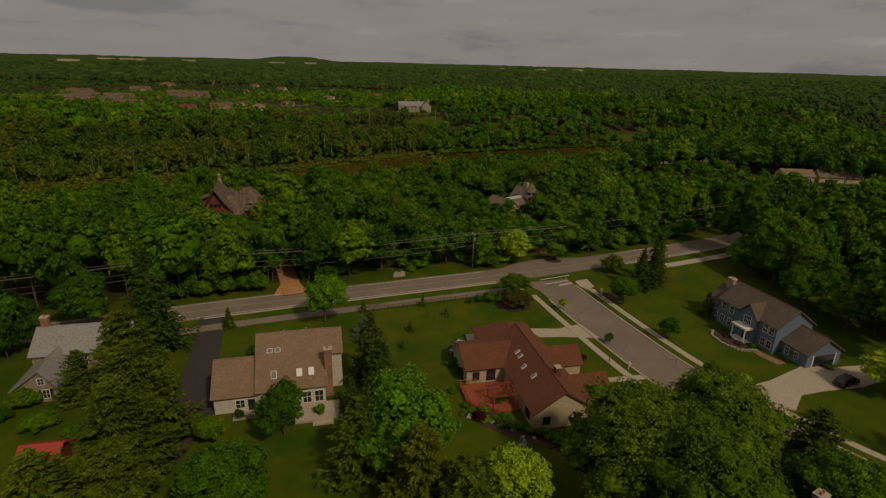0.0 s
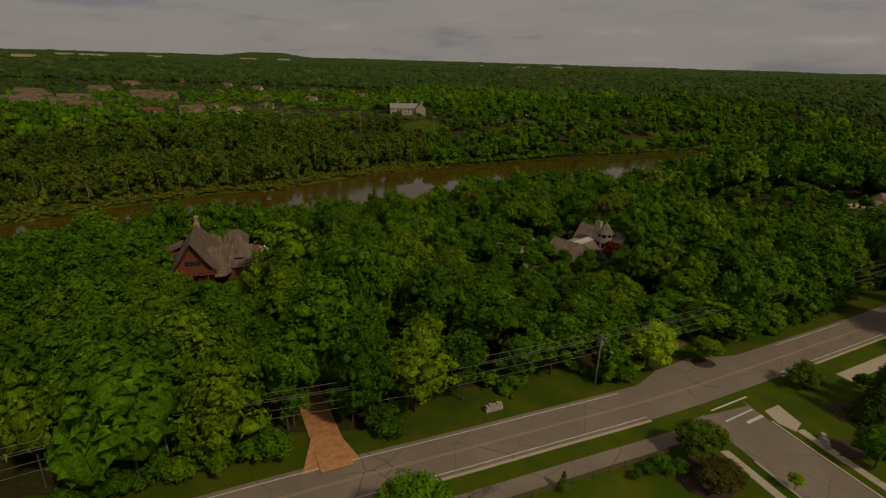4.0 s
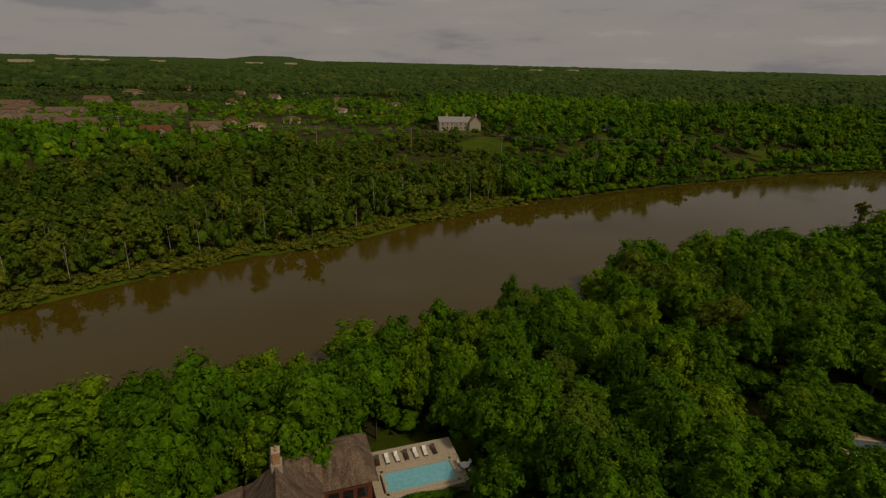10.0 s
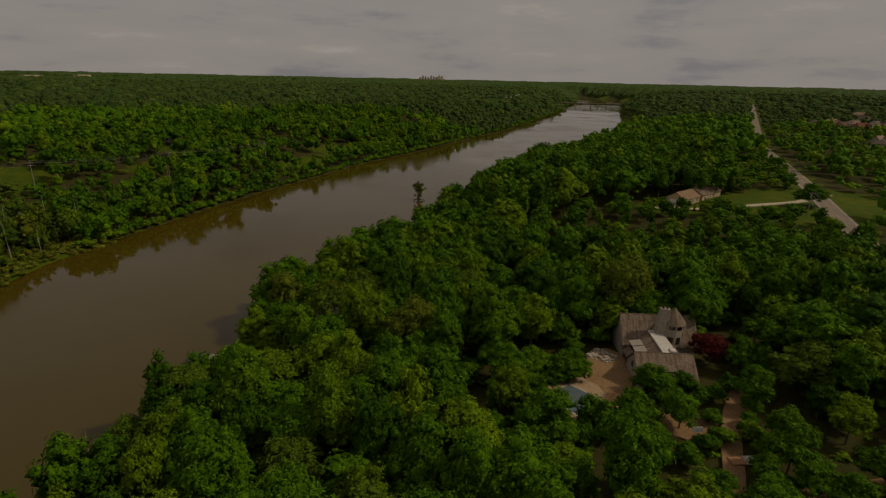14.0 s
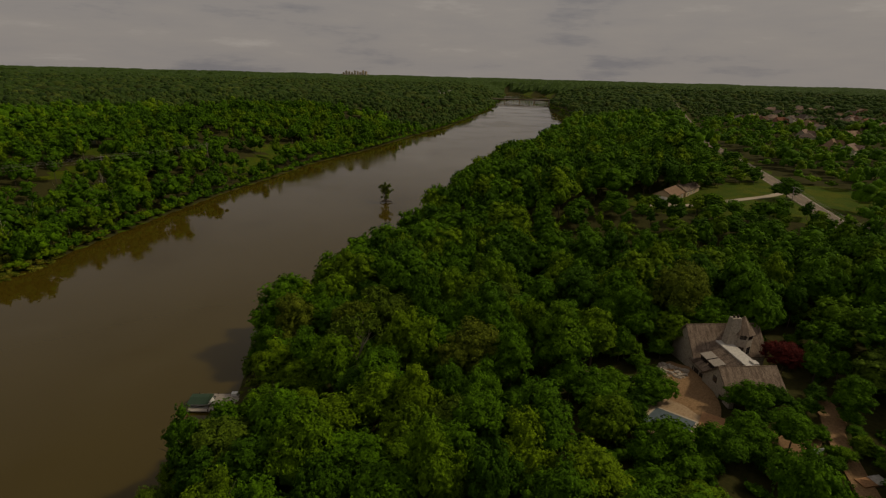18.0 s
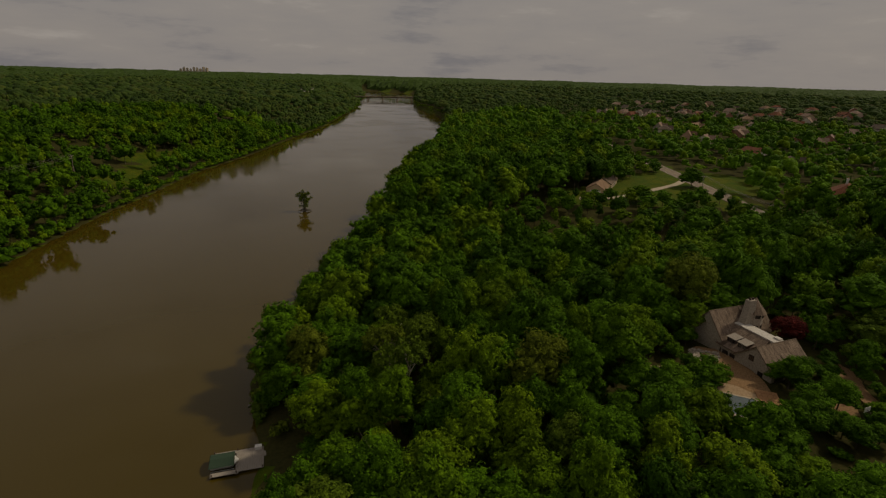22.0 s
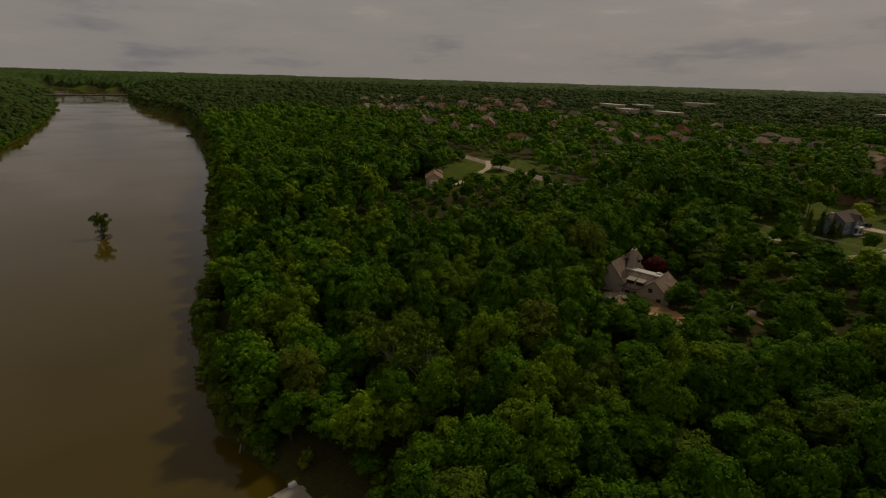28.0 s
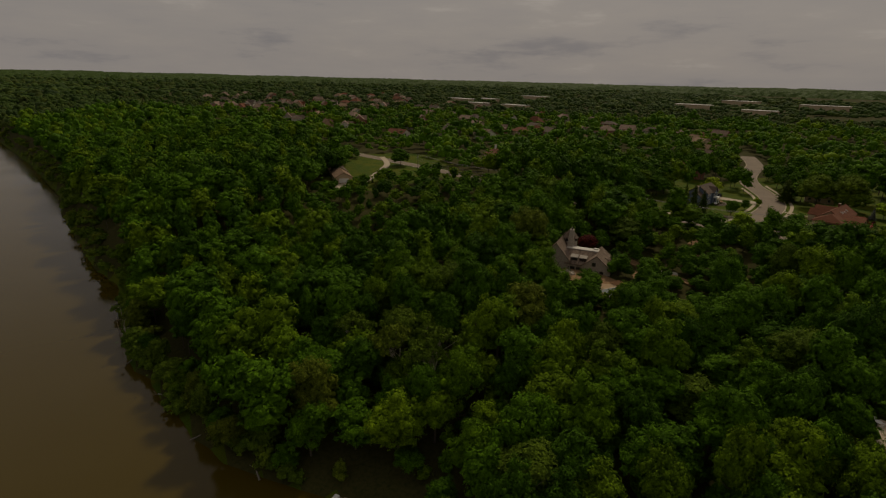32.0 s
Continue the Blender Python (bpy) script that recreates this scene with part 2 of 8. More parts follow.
MAT["marsh_bark"] = material("grey_marsh_bark", two_scale((0.15, 0.13, 0.10), (0.20, 0.175, 0.14), (0.09, 0.075, 0.055), 0.4, 4, 0.02), 0.9)
MAT["grass"] = material("ground_grass", grass_build, 0.95, spec=0.1)
MAT["mulch"] = material("bark_mulch", two_scale((0.06, 0.035, 0.02), (0.09, 0.055, 0.035), (0.03, 0.02, 0.012), 0.8, 9, 0.04), 0.95)
MAT["soil"] = material("bare_sandy_soil", two_scale((0.26, 0.150, 0.070), (0.31, 0.195, 0.100), (0.16, 0.088, 0.040), 0.3, 3, 0.05), 0.95)
MAT["litter"] = material("woodland_leaf_litter", two_scale((0.045, 0.040, 0.014), (0.060, 0.058, 0.016), (0.030, 0.034, 0.010), 0.15, 1.2, 0.1), 0.95, spec=0.05)
MAT["deck_tan"] = material("tan_pool_deck", two_scale((0.34, 0.235, 0.14), (0.38, 0.27, 0.165), (0.27, 0.18, 0.10), 0.3, 3, 0.01), 0.9)
MAT["asphalt"] = material("worn_asphalt", asphalt_build((0.185, 0.145, 0.108), (0.22, 0.172, 0.13)), 0.9)
MAT["blacktop"] = material("dark_asphalt", two_scale((0.050, 0.042, 0.036), (0.060, 0.050, 0.044), (0.038, 0.032, 0.028), 0.2, 7, 0.01), 0.85)
MAT["concrete"] = material("pale_concrete", two_scale((0.42, 0.345, 0.25), (0.47, 0.39, 0.29), (0.34, 0.275, 0.20), 0.25, 4, 0.01), 0.85)
MAT["line"] = material("road_paint", two_scale((0.62, 0.58, 0.52), (0.7, 0.66, 0.6), (0.35, 0.31, 0.27), 0.7, 5), 0.7)
MAT["line_yellow"] = material("yellow_road_paint", two_scale((0.36, 0.27, 0.13), (0.40, 0.30, 0.14), (0.24, 0.19, 0.14), 0.7, 5), 0.7)
MAT["red_paving"] = material("red_brick_paving", brick_build((0.46, 0.20, 0.075), (0.54, 0.25, 0.10), (0.36, 0.19, 0.09)), 0.9)


def water_build(k, pos, b):
    b.inputs["IOR"].default_value = 1.33
    n1 = k.noise(pos, 0.5, 3)
    n2 = k.noise(pos, 0.02, 3)
    col = k.mix(n2, (0.056, 0.0385, 0.0042), (0.071, 0.049, 0.0055))
    calm = k.ramp(k.noise(pos, 0.014, 4.0, 0.6), [(0.40, (0.035, 0.035, 0.035)), (0.62, (0.17, 0.17, 0.17))])
    k.link(calm, b.inputs["Roughness"])
    return [col, (n1, 0.02, 0.25)]


MAT["water"] = material("muddy_river_water", water_build, 0.12, spec=0.5)
MAT["pool_water"] = material("pool_water", two_scale((0.16, 0.46, 0.52), (0.2, 0.52, 0.58), (0.13, 0.40, 0.47), 0.4, 1.5, 0.01), 0.08, spec=0.5)
MAT["pool_cover"] = material("grey_pool_water", two_scale((0.09, 0.12, 0.13), (0.11, 0.14, 0.15), (0.07, 0.09, 0.10), 0.4, 1.5), 0.3)
MAT["roof_tan"] = material("tan_shingles", shingle_build((0.245, 0.155, 0.095), (0.28, 0.18, 0.112), (0.20, 0.125, 0.078)), 0.95)
MAT["roof_red"] = material("red_brown_shingles", shingle_build((0.160, 0.056, 0.027), (0.187, 0.066, 0.032), (0.128, 0.048, 0.025)), 0.95)
MAT["roof_brown"] = material("dark_brown_shingles", shingle_build((0.16, 0.095, 0.06), (0.19, 0.115, 0.072), (0.12, 0.07, 0.045)), 0.95)
MAT["roof_grey"] = material("grey_brown_shingles", shingle_build((0.125, 0.092, 0.068), (0.15, 0.11, 0.082), (0.095, 0.07, 0.055)), 0.95)
MAT["roof_shake"] = material("weathered_cedar_shakes", mottled(shingle_build((0.17, 0.12, 0.085), (0.23, 0.165, 0.12), (0.115, 0.08, 0.055), 0.22), (0.36, 0.30, 0.24)), 0.95, spec=0.1)
MAT["roof_slate"] = material("mottled_slate", mottled(shingle_build((0.21, 0.155, 0.115), (0.27, 0.205, 0.155), (0.13, 0.09, 0.068), 0.22), (0.40, 0.33, 0.27)), 0.9, spec=0.15)
MAT["roof_estate"] = material("pinkish_brown_shingles", shingle_build((0.25, 0.17, 0.125), (0.29, 0.20, 0.15), (0.20, 0.135, 0.10)), 0.95)
MAT["roof_metal"] = material("pale_metal_roof", two_scale((0.29, 0.275, 0.255), (0.34, 0.32, 0.295), (0.22, 0.205, 0.185), 0.3, 3), 0.55, 0.2)
MAT["membrane"] = material("white_roof_membrane", two_scale((0.52, 0.49, 0.44), (0.58, 0.55, 0.5), (0.38, 0.35, 0.31), 0.3, 2), 0.7)
MAT["siding_cream"] = material("cream_siding", two_scale((0.58, 0.52, 0.42), (0.62, 0.56, 0.46), (0.48, 0.42, 0.33), 0.3, 3), 0.7)
MAT["siding_blue"] = material("slate_blue_siding", two_scale((0.135, 0.175, 0.24), (0.15, 0.19, 0.255), (0.11, 0.145, 0.2), 0.3, 3), 0.7)
MAT["stucco"] = material("beige_stucco", two_scale((0.50, 0.38, 0.245), (0.54, 0.42, 0.275), (0.42, 0.31, 0.2), 0.3, 3, 0.01), 0.9)
MAT["stone"] = material("pale_rubble_stone", two_scale((0.36, 0.31, 0.25), (0.44, 0.38, 0.31), (0.22, 0.18, 0.14), 1.2, 3.2, 0.04), 0.9)
MAT["stone_tan"] = material("tan_stone_wall", two_scale((0.30, 0.22, 0.15), (0.36, 0.27, 0.18), (0.20, 0.145, 0.10), 1.0, 3, 0.03), 0.9)
MAT["log_red"] = material("red_stained_logs", two_scale((0.16, 0.045, 0.022), (0.21, 0.06, 0.03), (0.10, 0.03, 0.016), 0.4, 3, 0.02), 0.7)
MAT["brick"] = material("red_brick", brick_build((0.30, 0.12, 0.075), (0.36, 0.15, 0.09), (0.3, 0.24, 0.2)), 0.9)
MAT["white"] = material("white_paint", two_scale((0.74, 0.72, 0.68), (0.8, 0.78, 0.74), (0.62, 0.6, 0.56), 0.5, 4), 0.55)
MAT["dark_trim"] = material("dark_brown_trim", two_scale((0.05, 0.03, 0.022), (0.065, 0.04, 0.03), (0.035, 0.022, 0.016), 0.6, 5), 0.6)
MAT["skylight"] = material("grey_skylight_glass", lambda k, p, b: (0.20, 0.17, 0.16), 0.15, spec=0.5)
MAT["glass"] = material("window_glass", lambda k, p, b: (0.02, 0.022, 0.025), 0.06, spec=0.8)
MAT["deck_red"] = material("red_stained_deck", two_scale((0.32, 0.075, 0.035), (0.37, 0.09, 0.045), (0.25, 0.055, 0.028), 0.5, 5), 0.7)
MAT["wood_grey"] = material("weathered_grey_wood", two_scale((0.30, 0.26, 0.22), (0.38, 0.34, 0.29), (0.2, 0.17, 0.14), 0.8, 6, 0.01), 0.85)
MAT["wood_dark"] = material("dark_fence_wood", two_scale((0.09, 0.06, 0.042), (0.12, 0.08, 0.055), (0.06, 0.04, 0.03), 0.8, 6, 0.01), 0.85)
MAT["pole"] = material("grey_pole_wood", two_scale((0.26, 0.23, 0.19), (0.31, 0.27, 0.23), (0.18, 0.155, 0.13), 0.8, 6, 0.01), 0.85)
MAT["metal"] = material("galvanised_metal", two_scale((0.45, 0.45, 0.45), (0.52, 0.52, 0.51), (0.36, 0.36, 0.35), 0.8, 4), 0.45, 0.7)
MAT["wire"] = material("grey_cable", lambda k, p, b: (0.22, 0.20, 0.18), 0.5)
MAT["green_canvas"] = material("dark_green_canvas", two_scale((0.03, 0.06, 0.035), (0.04, 0.07, 0.04), (0.02, 0.045, 0.028), 0.8, 5), 0.8)
MAT["red_canvas"] = material("bright_red_metal_roof", two_scale((0.42, 0.05, 0.03), (0.46, 0.065, 0.04), (0.35, 0.04, 0.025), 0.5, 4), 0.6)
MAT["rubber"] = material("black_rubber", lambda k, p, b: (0.015, 0.015, 0.015), 0.8)
MAT["car_black"] = material("black_car_paint", lambda k, p, b: (0.018, 0.018, 0.022), 0.2, spec=0.6)
MAT["car_dark"] = material("dark_grey_car_paint", lambda k, p, b: (0.05, 0.048, 0.05), 0.2, 0.3)
MAT["car_silver"] = material("silver_car_paint", lambda k, p, b: (0.42, 0.42, 0.43), 0.25, 0.5)
MAT["car_white"] = material("white_car_paint", lambda k, p, b: (0.75, 0.75, 0.74), 0.25, spec=0.6)
MAT["lamp_glass"] = material("lamp_lens", lambda k, p, b: (0.55, 0.5, 0.45), 0.2)
MAT["terracotta"] = material("orange_stone", two_scale((0.4, 0.2, 0.09), (0.46, 0.25, 0.12), (0.3, 0.16, 0.08), 0.9, 5, 0.03), 0.9)

# ---- mesh helpers ----
SITE = [0.0, 0.0]


def site(dx, dy):
    """Shifts the places given after this call by dx, dy, to fit the camera's view."""
    SITE[:] = dx, dy


class Geo:
    """Collects faces, with UVs in metres along each face, and turns them into one mesh."""

    def __init__(self):
        self.v, self.f, self.mi = [], [], []

    def poly(self, pts, mi=0):
        i = len(self.v)
        self.v += [tuple(p) for p in pts]
        self.f.append(tuple(range(i, i + len(pts))))
        self.mi.append(mi)
        return self

    def box(self, x0, y0, z0, x1, y1, z1, mi=0):
        a = [(x0, y0, z0), (x1, y0, z0), (x1, y1, z0), (x0, y1, z0), (x0, y0, z1), (x1, y0, z1), (x1, y1, z1), (x0, y1, z1)]
        for q in ((0, 3, 2, 1), (4, 5, 6, 7), (0, 1, 5, 4), (1, 2, 6, 5), (2, 3, 7, 6), (3, 0, 4, 7)):
            self.poly([a[j] for j in q], mi)
        return self

    def loft(self, low, high, mi=0, caps=True):
        """A solid between two rings of equally many points."""
        n = len(low)
        for j in range(n):
            k = (j + 1) % n
            self.poly([low[j], low[k], high[k], high[j]], mi)
        if caps:
            self.poly(low[::-1], mi)
            self.poly(high, mi)
        return self

    def column(self, pts, z0, z1, mi=0):
        return self.loft([(x, y, z0) for x, y in pts], [(x, y, z1) for x, y in pts], mi)

    def tube(self, x, y, z0, z1, r0, r1=None, n=8, mi=0):
        r1 = r0 if r1 is None else r1
        ring = [(math.cos(6.2832 * j / n), math.sin(6.2832 * j / n)) for j in range(n)]
        return self.loft([(x + r0 * c, y + r0 * s, z0) for c, s in ring], [(x + r1 * c, y + r1 * s, z1) for c, s in ring], mi)

    def beam(self, a, b, r0, r1=None, n=5, mi=0):
        r1 = r0 if r1 is None else r1
        a, b = Vector(a), Vector(b)
        q = (b - a).to_track_quat("Z", "Y")
        ring = [q @ Vector((math.cos(6.2832 * j / n), math.sin(6.2832 * j / n), 0)) for j in range(n)]
        return self.loft([a + r0 * c for c in ring], [b + r1 * c for c in ring], mi)

    def slab(self, pts, t, mi=0):
        """A flat panel of thickness t below the given face."""
        p = [Vector(q) for q in pts]
        n = (p[1] - p[0]).cross(p[2] - p[0]).normalized()
        if n.z < 0:
            p.reverse()
            n = -n
        return self.loft([q - n * t for q in p], p, mi)

    def mesh(self, name, mats, smooth=False):
        me = bpy.data.meshes.new(name)
        me.from_pydata(self.v, [], self.f)
        uv = me.uv_layers.new(name="UVMap")
        data = []
        for f in self.f:
            p = [Vector(self.v[j]) for j in f]
            n = Vector((0, 0, 0))
            for j in range(1, len(p) - 1):
                n += (p[j] - p[0]).cross(p[j + 1] - p[0])
            n = n.normalized() if n.length > 1e-9 else Vector((0, 0, 1))
            u = Vector((-n.y, n.x, 0)) if abs(n.z) < 0.98 else Vector((1, 0, 0))
            u.normalize()
            w_ = n.cross(u)
            for q in p:
                data += [q.dot(u), q.dot(w_)]
        uv.data.foreach_set("uv", data)
        for m in (mats if isinstance(mats, (list, tuple)) else [mats]):
            me.materials.append(m)
        me.polygons.foreach_set("material_index", self.mi)
        if smooth:
            me.polygons.foreach_set("use_smooth", [True] * len(self.f))
        me.update()
        return me


def part(name, geo, mat, parent=None, label="", smooth=False):
    me = geo if isinstance(geo, bpy.types.Mesh) else geo.mesh(name, mat, smooth)
    ob = new(name, me)
    if parent is not None:
        ob.parent = parent
    else:
        ob.location = (*SITE, 0)
    if label:
        ob["label"] = label
    return ob


def base(name, x, y, z, turn, label, category, group="", kind=""):
    ob = new(name)
    ob.matrix_basis = pose(x + SITE[0], y + SITE[1], z, 0, 0, turn)
    return tagged(ob, label, category, group, kind)


# ---- the lie of the land ----
NEAR_X = [-900, -400, -230, -154, -110, -50, -22, -13, 4, 40, 58, 119, 145, 250, 300, 450, 500, 900, 1150, 1375, 1560, 2100, 2260, 6000]
NEAR_Y = [-40, 110, 192, 235, 250, 287, 304, 312.5, 325.5, 337, 344, 348, 358, 382, 389, 429, 445, 568, 719, 820, 882, 1100, 1410, 3205]
FAR_X = [-900, -420, -260, -204, -181, -146, -109, -74, -23, 52, 113, 165, 228, 318, 480, 600, 920, 1095, 1390, 2230, 6000]
FAR_Y = [60, 210, 262, 296, 318, 348, 366, 401, 440, 478, 506, 525, 552, 573, 625, 660, 785, 858, 1000, 1400, 3200]
ROAD_X = [-900, -320, -120, -50, -9, 24, 75, 100, 158, 265, 432, 1213, 5000]
ROAD_Y = [-120, 0, 72, 102.5, 118.2, 131, 154.5, 166, 189, 222, 278, 465, 1300]
WATER_Z = -23.0


def y_near(x):
    return np.interp(x, NEAR_X, NEAR_Y)


def y_far(x):
    return np.interp(x, FAR_X, FAR_Y)


def y_road(x):
    return np.interp(x, ROAD_X, ROAD_Y)


def smooth01(t):
    t = np.clip(t, 0, 1)
    return t * t * (3 - 2 * t)


def ground(x, y):
    """Height of the ground in metres; the road by the houses is at 0."""
    x, y = np.asarray(x, float), np.asarray(y, float)
    yn, yf, yr = y_near(x), y_far(x), y_road(x) + 6
    t = np.clip((y - yr) / np.maximum(yn - yr, 1), 0, 1)
    west = np.interp(t, [0, 0.15, 0.35, 0.57, 0.8, 0.93, 1], [0, 0.12, 0.36, 0.42, 0.68, 0.93, 1.0])
    east = np.interp(t, [0, 0.5, 0.88, 0.97, 1], [0, 0.09, 0.24, 0.55, 1.0])
    k = smooth01((x - 70) / 60)
    near = -22.3 * (west * (1 - k) + east * k)
    wf = np.interp(x, [-150, 0, 100], [150, 70, 45])
    e = (y - yf) * 0.88
    far = -22.3 + 20 * smooth01((e - 8) / (2 * wf))
    inside = np.minimum((y - yn), (yf - y)) * 0.88
    bed = -22.3 - 3.0 * smooth01(inside / 6)
    near = near + 3.6 * np.exp(-((x - 22) / 36) ** 2 - ((y - 211) / 24) ** 2) + 3.4 * np.exp(-((x + 77) / 24) ** 2 - ((y - 200) / 24) ** 2)
    near = near + 4.2 * smooth01((x - 70) / 110) * smooth01((yn - y - 25) / 60)
    z = np.where(y < yn, near, np.where(y > yf, far, bed))
    d = np.hypot(x, y - 250)
    rise = 30 * (1 - np.exp(-np.maximum(d - 450, 0) / 2200)) 
    off = np.maximum(np.where(y < yn, (yn - y), np.where(y > yf, y - yf, 0)) * 0.88, 0)
    # past its last bend the river is lost behind the woods
    closed = smooth01((x - 2260) / 120)
    z = z * (1 - closed) - 2 * closed
    return z + rise * np.maximum(smooth01((off - 15) / 160), closed)


def flat(x, y):
    return float(ground(x + SITE[0], y + SITE[1]))


def graded(lo, hi, step, far_lo, far_hi, grow):
    mid = list(np.arange(lo, hi + step / 2, step))
    up, s, v = [], step, mid[-1]
    while v < far_hi:
        s *= grow
        v += s
        up.append(min(v, far_hi))
    down, s, v = [], step, mid[0]
    while v > far_lo:
        s *= grow
        v -= s
        down.append(max(v, far_lo))
    return np.array(down[::-1] + mid + up)


def np_mesh(name, verts, tris, mats, mi=None, smooth=True, tint=None):
    """A mesh straight from arrays of points and triangles."""
    me = bpy.data.meshes.new(name)
    me.vertices.add(len(verts))
    me.vertices.foreach_set("co", np.asarray(verts, np.float32).ravel())
    nf, k = tris.shape
    me.loops.add(nf * k)
    me.loops.foreach_set("vertex_index", tris.astype(np.int32).ravel())
    me.polygons.add(nf)
    me.polygons.foreach_set("loop_start", np.arange(0, nf * k, k, dtype=np.int32))
    if mi is not None:
        me.polygons.foreach_set("material_index", mi.astype(np.int32))
    me.polygons.foreach_set("use_smooth", np.full(nf, smooth))
    for m in mats:
        me.materials.append(m)
    if tint is not None:
        me.attributes.new("tint", "FLOAT", "POINT").data.foreach_set("value", np.asarray(tint, np.float32))
        me.attributes.new("joined", "FLOAT", "POINT").data.foreach_set("value", np.ones(len(verts), np.float32))
    me.update(calc_edges=True)
    return me


gx = graded(-330, 560, 6.0, -4600, 4850, 1.045)
gy = graded(-48, 600, 6.0, -3200, 4850, 1.045)
GX, GY = np.meshgrid(gx, gy)
GZ = ground(GX, GY)
nx, ny = len(gx), len(gy)
idx = np.arange(nx * ny).reshape(ny, nx)
quads = np.stack([idx[:-1, :-1], idx[:-1, 1:], idx[1:, 1:], idx[1:, :-1]], -1).reshape(-1, 4)
ground_ob = new("ground", np_mesh("ground", np.stack([GX, GY, GZ], -1).reshape(-1, 3), quads, [MAT["grass"]]))
tagged(ground_ob, "mown lawns, verges and wooded slopes falling to the river", "ground", kind="structure")

# ---- the river: one level sheet between the banks ----
rx = np.concatenate([np.arange(-900, -330, 40), np.arange(-330, 700, 10), np.arange(700, 4800, 60)])
lo, hi = y_near(rx) - 6, y_far(rx) + 6
rv = np.concatenate([np.stack([rx, lo + (hi - lo) * s, np.full_like(rx, WATER_Z)], -1) for s in (0, 0.25, 0.5, 0.75, 1)])
m_ = len(rx)
rq = np.concatenate([np.stack([np.arange(m_ - 1) + r * m_, np.arange(1, m_) + r * m_, np.arange(1, m_) + (r + 1) * m_, np.arange(m_ - 1) + (r + 1) * m_], -1) for r in range(4)])
tagged(new("water", np_mesh("water", rv, rq, [MAT["water"]])), "wide calm muddy brown river reflecting the sky", "river", kind="structure")

# ---- roads, kerbs and paths ----


def offset_line(pts, d):
    """The polyline moved d metres to its left."""
    out = []
    for j, (x, y) in enumerate(pts):
        a, b = pts[max(j - 1, 0)], pts[min(j + 1, len(pts) - 1)]
        tx, ty = b[0] - a[0], b[1] - a[1]
        n = math.hypot(tx, ty)
        out.append((x - ty / n * d, y + tx / n * d))
    return out


def dense(pts, step):
    out = [pts[0]]
    for a, b in zip(pts, pts[1:]):
        n = max(1, int(math.hypot(b[0] - a[0], b[1] - a[1]) / step))
        out += [(a[0] + (b[0] - a[0]) * j / n, a[1] + (b[1] - a[1]) * j / n) for j in range(1, n + 1)]
    return out


def curve_pts(pts, n=6):
    """A smooth line through the points."""
    out = []
    for j in range(len(pts) - 1):
        p0, p1, p2, p3 = (Vector(pts[max(0, min(len(pts) - 1, j + q))]) for q in (-1, 0, 1, 2))
        for s in range(n):
            t = s / n
            out.append(tuple(0.5 * (2 * p1 + (p2 - p0) * t + (2 * p0 - 5 * p1 + 4 * p2 - p3) * t * t + (3 * p1 - p0 - 3 * p2 + p3) * t ** 3)))
    return out + [tuple(pts[-1])]


def ribbon(geo, pts, d0, d1, lift, thick=0.3, step=6.0):
    """A strip between two offsets of a line, laid lift metres over the ground, with a body below."""
    pts = dense(pts, step)
    a, b = offset_line(pts, d0), offset_line(pts, d1)
    za = [flat(*p) + lift for p in a]
    zb = [flat(*p) + lift for p in b]
    zm = [max(p, q) for p, q in zip(za, zb)]
    for j in range(len(pts) - 1):
        q = [(*a[j], zm[j]), (*a[j + 1], zm[j + 1]), (*b[j + 1], zm[j + 1]), (*b[j], zm[j])]
        geo.poly(q[::-1] if d1 > d0 else q)
        for s in (a, b):
            geo.poly([(*s[j], zm[j] - thick), (*s[j + 1], zm[j + 1] - thick), (*s[j + 1], zm[j + 1]), (*s[j], zm[j])])
    return geo


def patch(name, pts, mat, lift, label, category, kind="structure", thick=0.25):
    """A flat paved area with a real edge."""
    g = Geo()
    z = [flat(*p) for p in pts]
    zt = max(z) + lift
    g.column(pts, min(z) - thick, zt)
    ob = part(name, g, mat)
    return tagged(ob, label, category, kind=kind)


def drape(name, cx, cy, rx, ry, turn, mat, label, category, lift=0.12, seed=1):
    """A patch of bare ground with a ragged edge that follows the slope."""
    r = random.Random(seed)
    g = Geo()
    c, s = math.cos(radians(turn)), math.sin(radians(turn))
    edge = [1 + r.uniform(-0.16, 0.1) for _ in range(28)]

    def at(k, u):
        a = 6.2832 * (k % 28) / 28
        x, y = rx * u * edge[k % 28] * math.cos(a), ry * u * edge[k % 28] * math.sin(a)
        x, y = cx + x * c - y * s, cy + x * s + y * c
        return (x, y, flat(x, y) + lift - (0.5 if u > 0.999 else 0))

    rings = [0.0, 0.3, 0.6, 0.97, 1.0]
    for q in range(4):
        for k in range(28):
            f = [at(k, rings[q]), at(k, rings[q + 1]), at(k + 1, rings[q + 1]), at(k + 1, rings[q])]
            g.poly(f[:3] if q == 0 else f)
    return tagged(part(name, g, mat), label, category, kind="structure")


